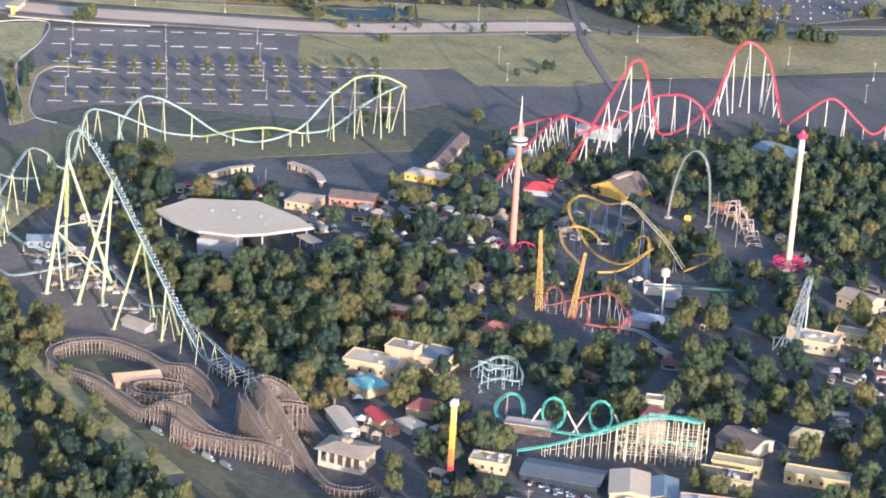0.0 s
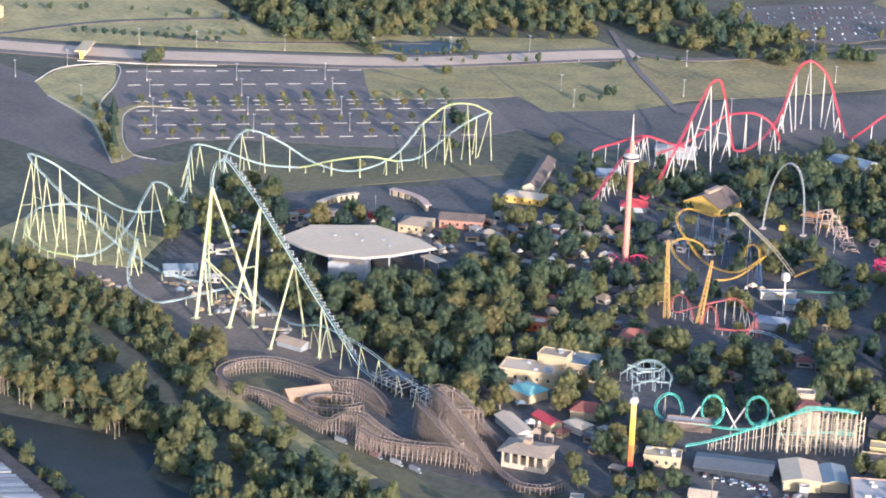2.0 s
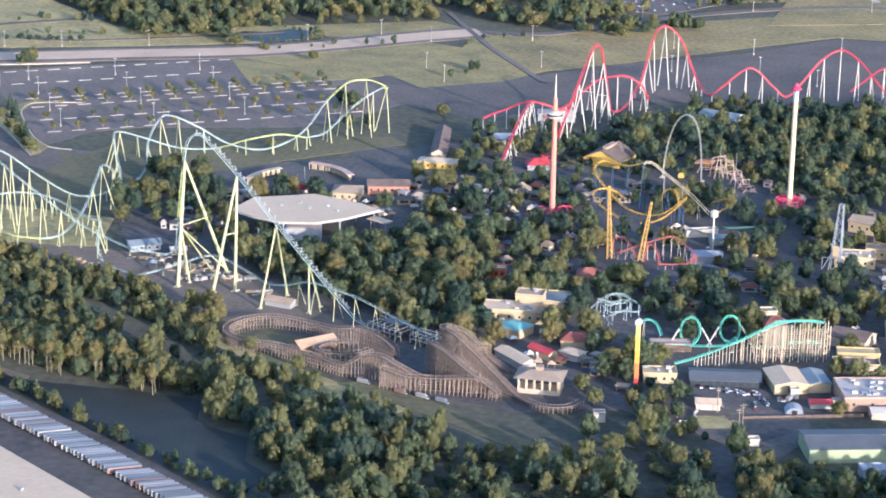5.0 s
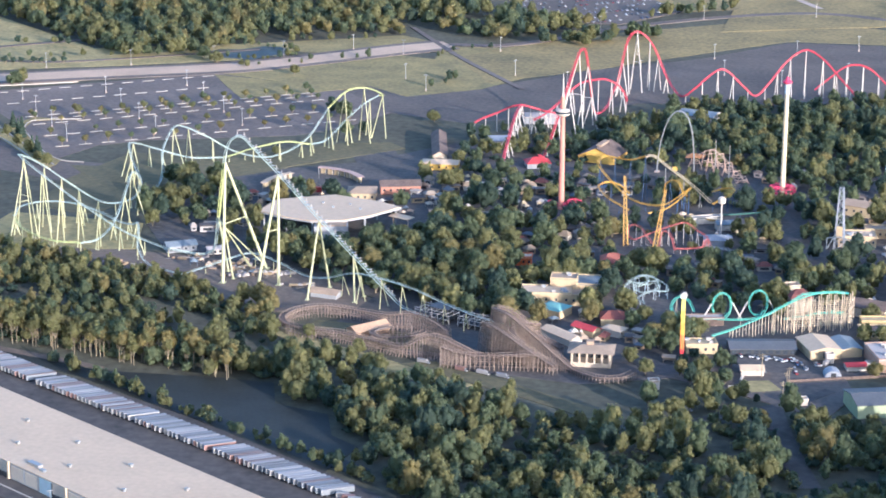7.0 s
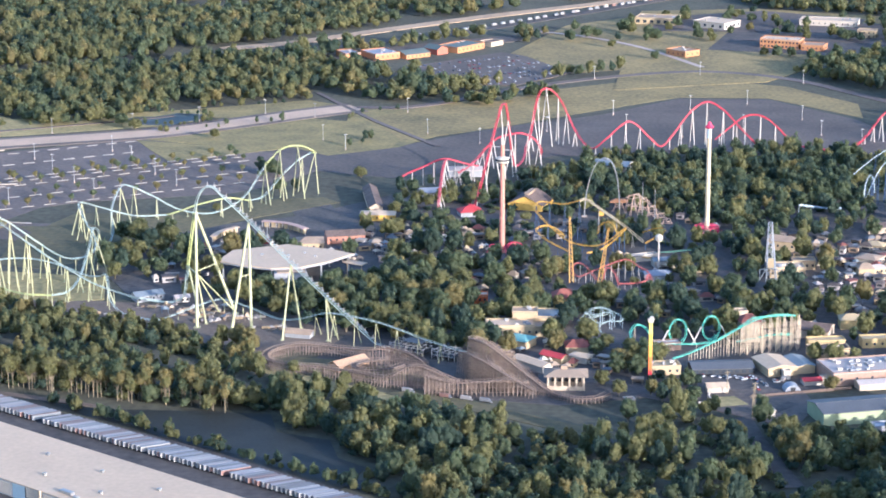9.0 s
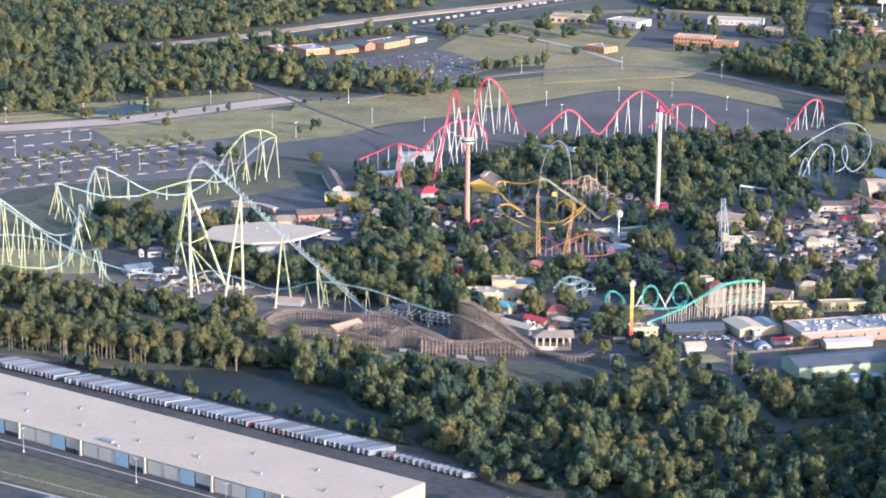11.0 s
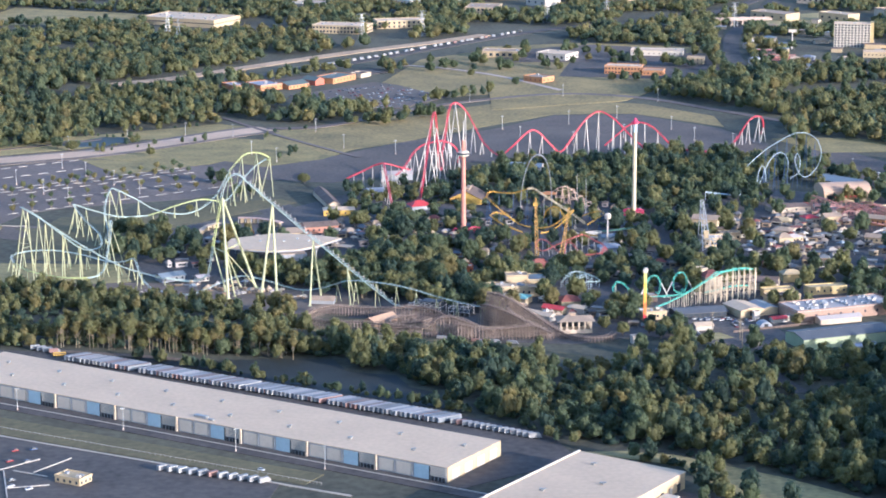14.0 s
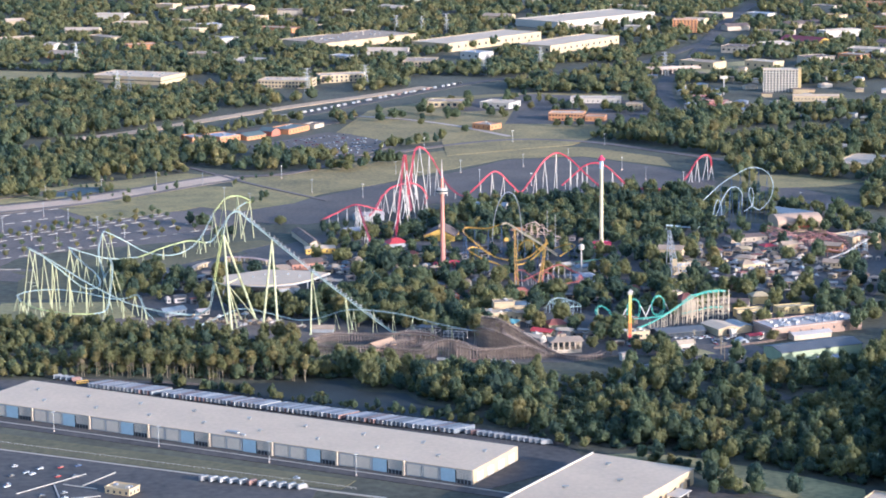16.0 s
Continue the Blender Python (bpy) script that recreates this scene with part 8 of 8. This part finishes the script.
PLAZA = [(-152, -58), (-112, -72), (-104, -24), (-60, 16), (-66, 60), (-100, 52), (-125, 30), (-152, 0)]
tries = 0
while tries < 900:
    tries += 1
    x, y = tree_rng.uniform(-152, -60), tree_rng.uniform(-72, 60)
    if inside(x, y, PLAZA) and clear_of(x, y, 1.2) and not crowded(x, y, 6.5) and y < -4 - 0.1 * (x + 100) and noise.noise((x * 0.06, y * 0.06, 9.0)) > -0.05:
        placed.append((x, y))
        joined.append((x, y))
for x, y in single:
    plant("broad", x, y, tree_rng.uniform(0.85, 1.5), leaf_choice())


def swell(x, y):
    """Stands of tall trees with lower growth between them."""
    n = noise.noise((x * 0.035, y * 0.035, 12.0)) + 0.5 * noise.noise((x * 0.09, y * 0.09, 2.0))
    return 0.65 + 0.75 / (1 + math.exp(-7 * n))


def forest(name, spots, shapes, label, size=(0.75, 1.2), weights=(5, 3.0, 3.4, 0.25), stands=0.0):
    """Trees joined into one mesh of its own, as nobody could count them."""
    arrays = [(np.array(s.v), [f for f in s.f]) for s in shapes]
    faces_np = []
    for v, f in arrays:
        faces_np.append((np.array([q for q in f if len(q) == 3]),))
    vs, fs, mats, base = [], [], [], 0
    for x, y in spots:
        n = tree_rng.randrange(len(arrays))
        v, tri = arrays[n][0], faces_np[n][0]
        a, q = tree_rng.uniform(0, 6.283), tree_rng.uniform(*size)
        k = 1 - stands + stands * swell(x, y)
        c, s_ = math.cos(a) * q * k**0.4, math.sin(a) * q * k**0.4
        w = np.column_stack([v[:, 0] * c - v[:, 1] * s_ + x, v[:, 0] * s_ + v[:, 1] * c + y, v[:, 2] * q * k * tree_rng.uniform(0.95, 1.35)])
        vs.append(w)
        fs.append(tri + base)
        mats.append(np.full(len(tri), tree_rng.choices((0, 1, 2, 3), weights)[0]))
        base += len(v)
    v, f, m = np.vstack(vs), np.vstack(fs), np.concatenate(mats)
    me = bpy.data.meshes.new(name)
    me.vertices.add(len(v))
    me.vertices.foreach_set("co", v.astype(np.float32).ravel())
    me.loops.add(len(f) * 3)
    me.loops.foreach_set("vertex_index", f.astype(np.int32).ravel())
    me.polygons.add(len(f))
    me.polygons.foreach_set("loop_start", np.arange(0, len(f) * 3, 3, dtype=np.int32))
    me.polygons.foreach_set("material_index", m.astype(np.int32))
    me.polygons.foreach_set("use_smooth", np.ones(len(f), bool))
    for leaf in LEAVES:
        me.materials.append(leaf)
    me.update(calc_edges=True)
    return tagged(new(name, me), label, "trees", kind="stuff")


forest("park_trees", [p for p in joined if p[1] < 10], MIDDLE, "broadleaf trees between the rides of the park", (0.62, 1.2), (5, 4.4, 2.2, 0.6), 0.6)
forest("park_trees", [p for p in joined if p[1] >= 10], INNER, "dense broadleaf trees filling the back of the park", (0.6, 1.15), (5.5, 3.4, 3.0, 0.3), 0.5)

WOODS = [(-215, -98), (-170, -117), (-139, -124), (-109, -139), (-86, -152), (-62, -172), (-50, -184), (-20, -198), (8, -209), (30, -220), (52, -231), (72, -232), (80, -205), (95, -195), (118, -212), (150, -212), (190, -180), (225, -150), (235, -330), (200, -350), (110, -362), (72, -350), (40, -330), (6, -284), (-34, -264), (-55, -236), (-58, -222), (-90, -214), (-140, -203), (-190, -190)]
BLOCKED += [(44, -330, 6), (56, -331, 6), (68, -336, 6), (78, -344, 6), (90, -352, 6), (100, -360, 6), (112, -368, 6), (122, -378, 6), (88, -366, 8), (100, -376, 8), (112, -382, 8)]
for bx, by, br in BLOCKED[-11:]:
    for i in range(int(bx // 20) - 1, int(bx // 20) + 2):
        for j in range(int(by // 20) - 1, int(by // 20) + 2):
            NEAR.setdefault((i, j), []).append((bx, by, br))
EXTRA_WOODS = [(72.5, -322.1), (114.4, -310.6), (149.4, -305.8), (133.8, -375.7), (115.1, -378.1), (104.3, -386.1), (75.7, -384.0), (75.0, -353.7)]
near_spots, brush_spots = [], []
HOLLOW = [(-66, -214), (-43, -216), (-37, -234), (-19, -239), (-13, -256), (-2, -262), (-7, -292), (-57, -256)]
BRUSHLAND = [(-230, -96), (-139, -118), (-100, -136), (-80, -149), (-62, -163), (-56, -174), (-70, -186), (-105, -200), (-230, -210)]
seen_cells = {}
tries = 0
while tries < 52000:
    tries += 1
    x, y = tree_rng.uniform(-230, 330), tree_rng.uniform(-440, -96)
    low = inside(x, y, BRUSHLAND)
    if not (low or inside(x, y, WOODS) or inside(x, y, EXTRA_WOODS)) or inside(x, y, HOLLOW) or not clear_of(x, y, 1.5):
        continue
    gap = 3.2 if low else 3.6 + 2.4 * max(0.0, noise.noise((x * 0.03, y * 0.03, 5.0)) + 0.25)
    cell = (int(x // 7), int(y // 7))
    if any((x - a) ** 2 + (y - b) ** 2 < gap * gap for i in (-1, 0, 1) for j in (-1, 0, 1) for a, b in seen_cells.get((cell[0] + i, cell[1] + j), ())):
        continue
    if noise.noise((x * 0.04, y * 0.04, 8.0)) < (-0.2 if x < 10 else -0.3):
        continue
    seen_cells.setdefault(cell, []).append((x, y))
    (brush_spots if low else near_spots).append((x, y))
for x0, y0, x1, y1, n in ((-74, -202, -42, -212, 22), (-37, -226, -17, -235, 16), (-14, -250, 2, -257, 12), (-52, -206, -30, -224, 5)):
    for k in range(n):
        a = (k + tree_rng.random()) / n
        near_spots.append((x0 + (x1 - x0) * a + tree_rng.uniform(-1.5, 1.5), y0 + (y1 - y0) * a + tree_rng.uniform(-2.5, 2.5)))
# Tall trees added outside the view to keep sun off the woods.
SHADE_STAND = [(162, -258), (206, -248), (196, -330), (178, -424), (126, -420), (136, -388)]
near_spots = [p for p in near_spots if not inside(*p, SHADE_STAND)]
shade_spots = []
tries = 0
while tries < 5000:
    tries += 1
    x, y = tree_rng.uniform(124, 218), tree_rng.uniform(-426, -224)
    if inside(x, y, SHADE_STAND) and clear_of(x, y, 1.0) and not any((x - a) ** 2 + (y - b) ** 2 < 22 for a, b in shade_spots):
        shade_spots.append((x, y))
forest("woodland", shade_spots, THICKET, "tall trees added out of view to shade the woods", (1.5, 2.0), (5, 4, 2.4, 0.3))
forest("woodland", near_spots, THICKET, "dense mixed woodland between warehouse and park", (0.55, 1.15), (4.6, 5.2, 1.8, 0.5), 0.95)
forest("woodland", brush_spots, BRUSH, "low sunlit olive brushwood and young trees beside the coaster", (0.42, 0.9), (1.6, 8.0, 0.1, 1.5))

# Shrubs in mostly dark leaf, standing in for deep shade between trees.
under_rng = random.Random(77)
under_spots = []
for k in range(11000):
    x, y = under_rng.uniform(-230, 330), under_rng.uniform(-440, 216)
    if y < -96:
        if not (inside(x, y, WOODS) or inside(x, y, EXTRA_WOODS) or inside(x, y, BRUSHLAND)) or inside(x, y, HOLLOW) or not clear_of(x, y, 1.0):
            continue
    elif not (inside(x, y, GROVE) or inside(x, y, BACKWOOD) or inside(x, y, PARK) and x < 90 and under_rng.random() < 0.35) or not clear_of(x, y, 0.6):
        continue
    under_spots.append((x, y))
forest("undergrowth", under_spots, BUSHY, "shrubs and undergrowth, darkened for shade between the trees", (0.5, 1.0), (5, 1.4, 5, 0.05))

OPEN_LAND = [LOT, RIGHTLOT, MARKETLOT, PARK, GROVE, BACKWOOD, WOODS]
AVOID = []
for pts, half in (([(-420, 128), (-342, 150), (-262, 188), (-182, 241), (-120, 300)], 20), ([(-120, 300), (-86, 310), (-33, 377), (14, 418), (63, 440), (113, 421), (156, 371), (190, 330)], 9), ([(-420, 330), (-250, 440), (-159, 510), (-63, 620), (40, 762), (183, 870), (280, 1063)], 12), ([(-76, 566), (-52, 606), (-1, 676), (53, 748), (98, 791)], 10), ([(-40, 590), (10, 662), (64, 734)], 6), ([(-241, 480), (-199, 514), (-89, 645), (10, 750)], 11), ([(-225, 468), (-183, 502), (-73, 632), (26, 738)], 9), ([(188, 548), (193, 660), (207, 765), (282, 1063), (400, 1500)], 8), ([(75, 560), (190, 560), (420, 640)], 8), ([(-150, 340), (-82, 235)], 8)):
    for p in smooth_line(pts, 5):
        AVOID.append((p[0], p[1], half))
FIELDS = [[(7, 678), (88, 700), (170, 675), (171, 521), (122, 457), (99, 410), (67, 397), (14, 372)], [(-470, 200), (-470, 330), (-380, 310), (-333, 272), (-290, 238), (-250, 206), (-330, 160), (-420, 128)], [(-430, 40), (-420, 150), (-300, 200), (-190, 262), (-115, 305), (-85, 320), (-30, 385), (14, 425), (63, 448), (120, 428), (165, 372), (190, 300), (180, 200), (-100, 90), (-200, -20)],
          [(-240, 243), (-233, 262), (-215, 290), (-150, 320), (-130, 300), (-170, 262), (-206, 229)], [(-38, 605), (16, 667), (60, 650), (75, 560), (71, 460), (14, 441), (-34, 413), (-65, 464)], [(-400, 940), (-299, 900), (-247, 868), (-280, 815), (-420, 812)],
          [(215, 870), (300, 905), (330, 800), (235, 790)], [(20, 590), (160, 600), (160, 660), (90, 690), (20, 650)], [(-175, 440), (-118, 520), (-66, 565), (-30, 440), (-43, 375), (-120, 400)], [(195, 275), (262, 240), (240, 160), (225, 82), (185, 105), (187, 225)], [(225, 600), (340, 580), (350, 720), (250, 720)]]
for a, b, c in AVOID:
    for i in range(int((a - c) // 20), int((a + c) // 20) + 1):
        for j in range(int((b - c) // 20), int((b + c) // 20) + 1):
            NEAR.setdefault((i, j), []).append((a, b, c))


def far_spots(x0, x1, y0, y1, gap, gaps_below, seed):
    rng = random.Random(seed)
    out = []
    nx, ny = int((x1 - x0) / gap), int((y1 - y0) / gap)
    for i in range(nx):
        for j in range(ny):
            x, y = x0 + (i + rng.random()) * gap, y0 + (j + rng.random()) * gap
            if not -460 - 0.05 * (y - 240) < x < 345 + 0.2 * (y - 400):
                continue
            if not clear_of(x, y, 2.4) or any(inside(x, y, p) for p in OPEN_LAND) or any(inside(x, y, p) for p in FIELDS):
                continue
            if noise.noise((x * 0.012, y * 0.012, 1.0)) < gaps_below:
                continue
            out.append((x, y))
    return out


# Leaf weights lean to the paler kinds, standing in for distant haze.
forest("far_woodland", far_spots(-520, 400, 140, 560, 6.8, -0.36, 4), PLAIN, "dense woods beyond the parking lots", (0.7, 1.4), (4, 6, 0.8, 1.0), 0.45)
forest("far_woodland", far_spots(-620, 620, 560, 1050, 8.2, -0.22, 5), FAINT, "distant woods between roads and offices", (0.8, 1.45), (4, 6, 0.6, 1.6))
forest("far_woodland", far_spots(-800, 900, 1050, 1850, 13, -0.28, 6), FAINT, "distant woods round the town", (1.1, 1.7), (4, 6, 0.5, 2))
far_spread = []
for x, y, n, r in ((-62, 318, 9, 12), (-45, 330, 10, 10), (-25, 345, 8, 8), (-300, 150, 5, 4), (-130, 130, 3, 4)):
    for k in range(n):
        far_spread.append((x + tree_rng.uniform(-r, r), y + tree_rng.uniform(-r * 0.6, r * 0.6)))
for k in range(90):
    x, y = tree_rng.uniform(-30, 180), tree_rng.uniform(540, 720)
    if clear_of(x, y, 3):
        far_spread.append((x, y))
far_spread += [(96, 500), (104, 496), (112, 502), (124, 492), (60, 560), (84, 640), (150, 575), (40, 640), (140, 500), (20, 560), (0, 520), (116, 588), (30, 480)]
forest("far_woodland", far_spread, MIDDLE, "scattered trees on the open ground by the roads", (0.7, 1.1), (5, 4, 2, 0.1))
forest("shrubs", scrub_spots, BRUSH, "low shrubs dotted over the mown grass", (0.3, 0.7), (5, 4, 3, 0.1))
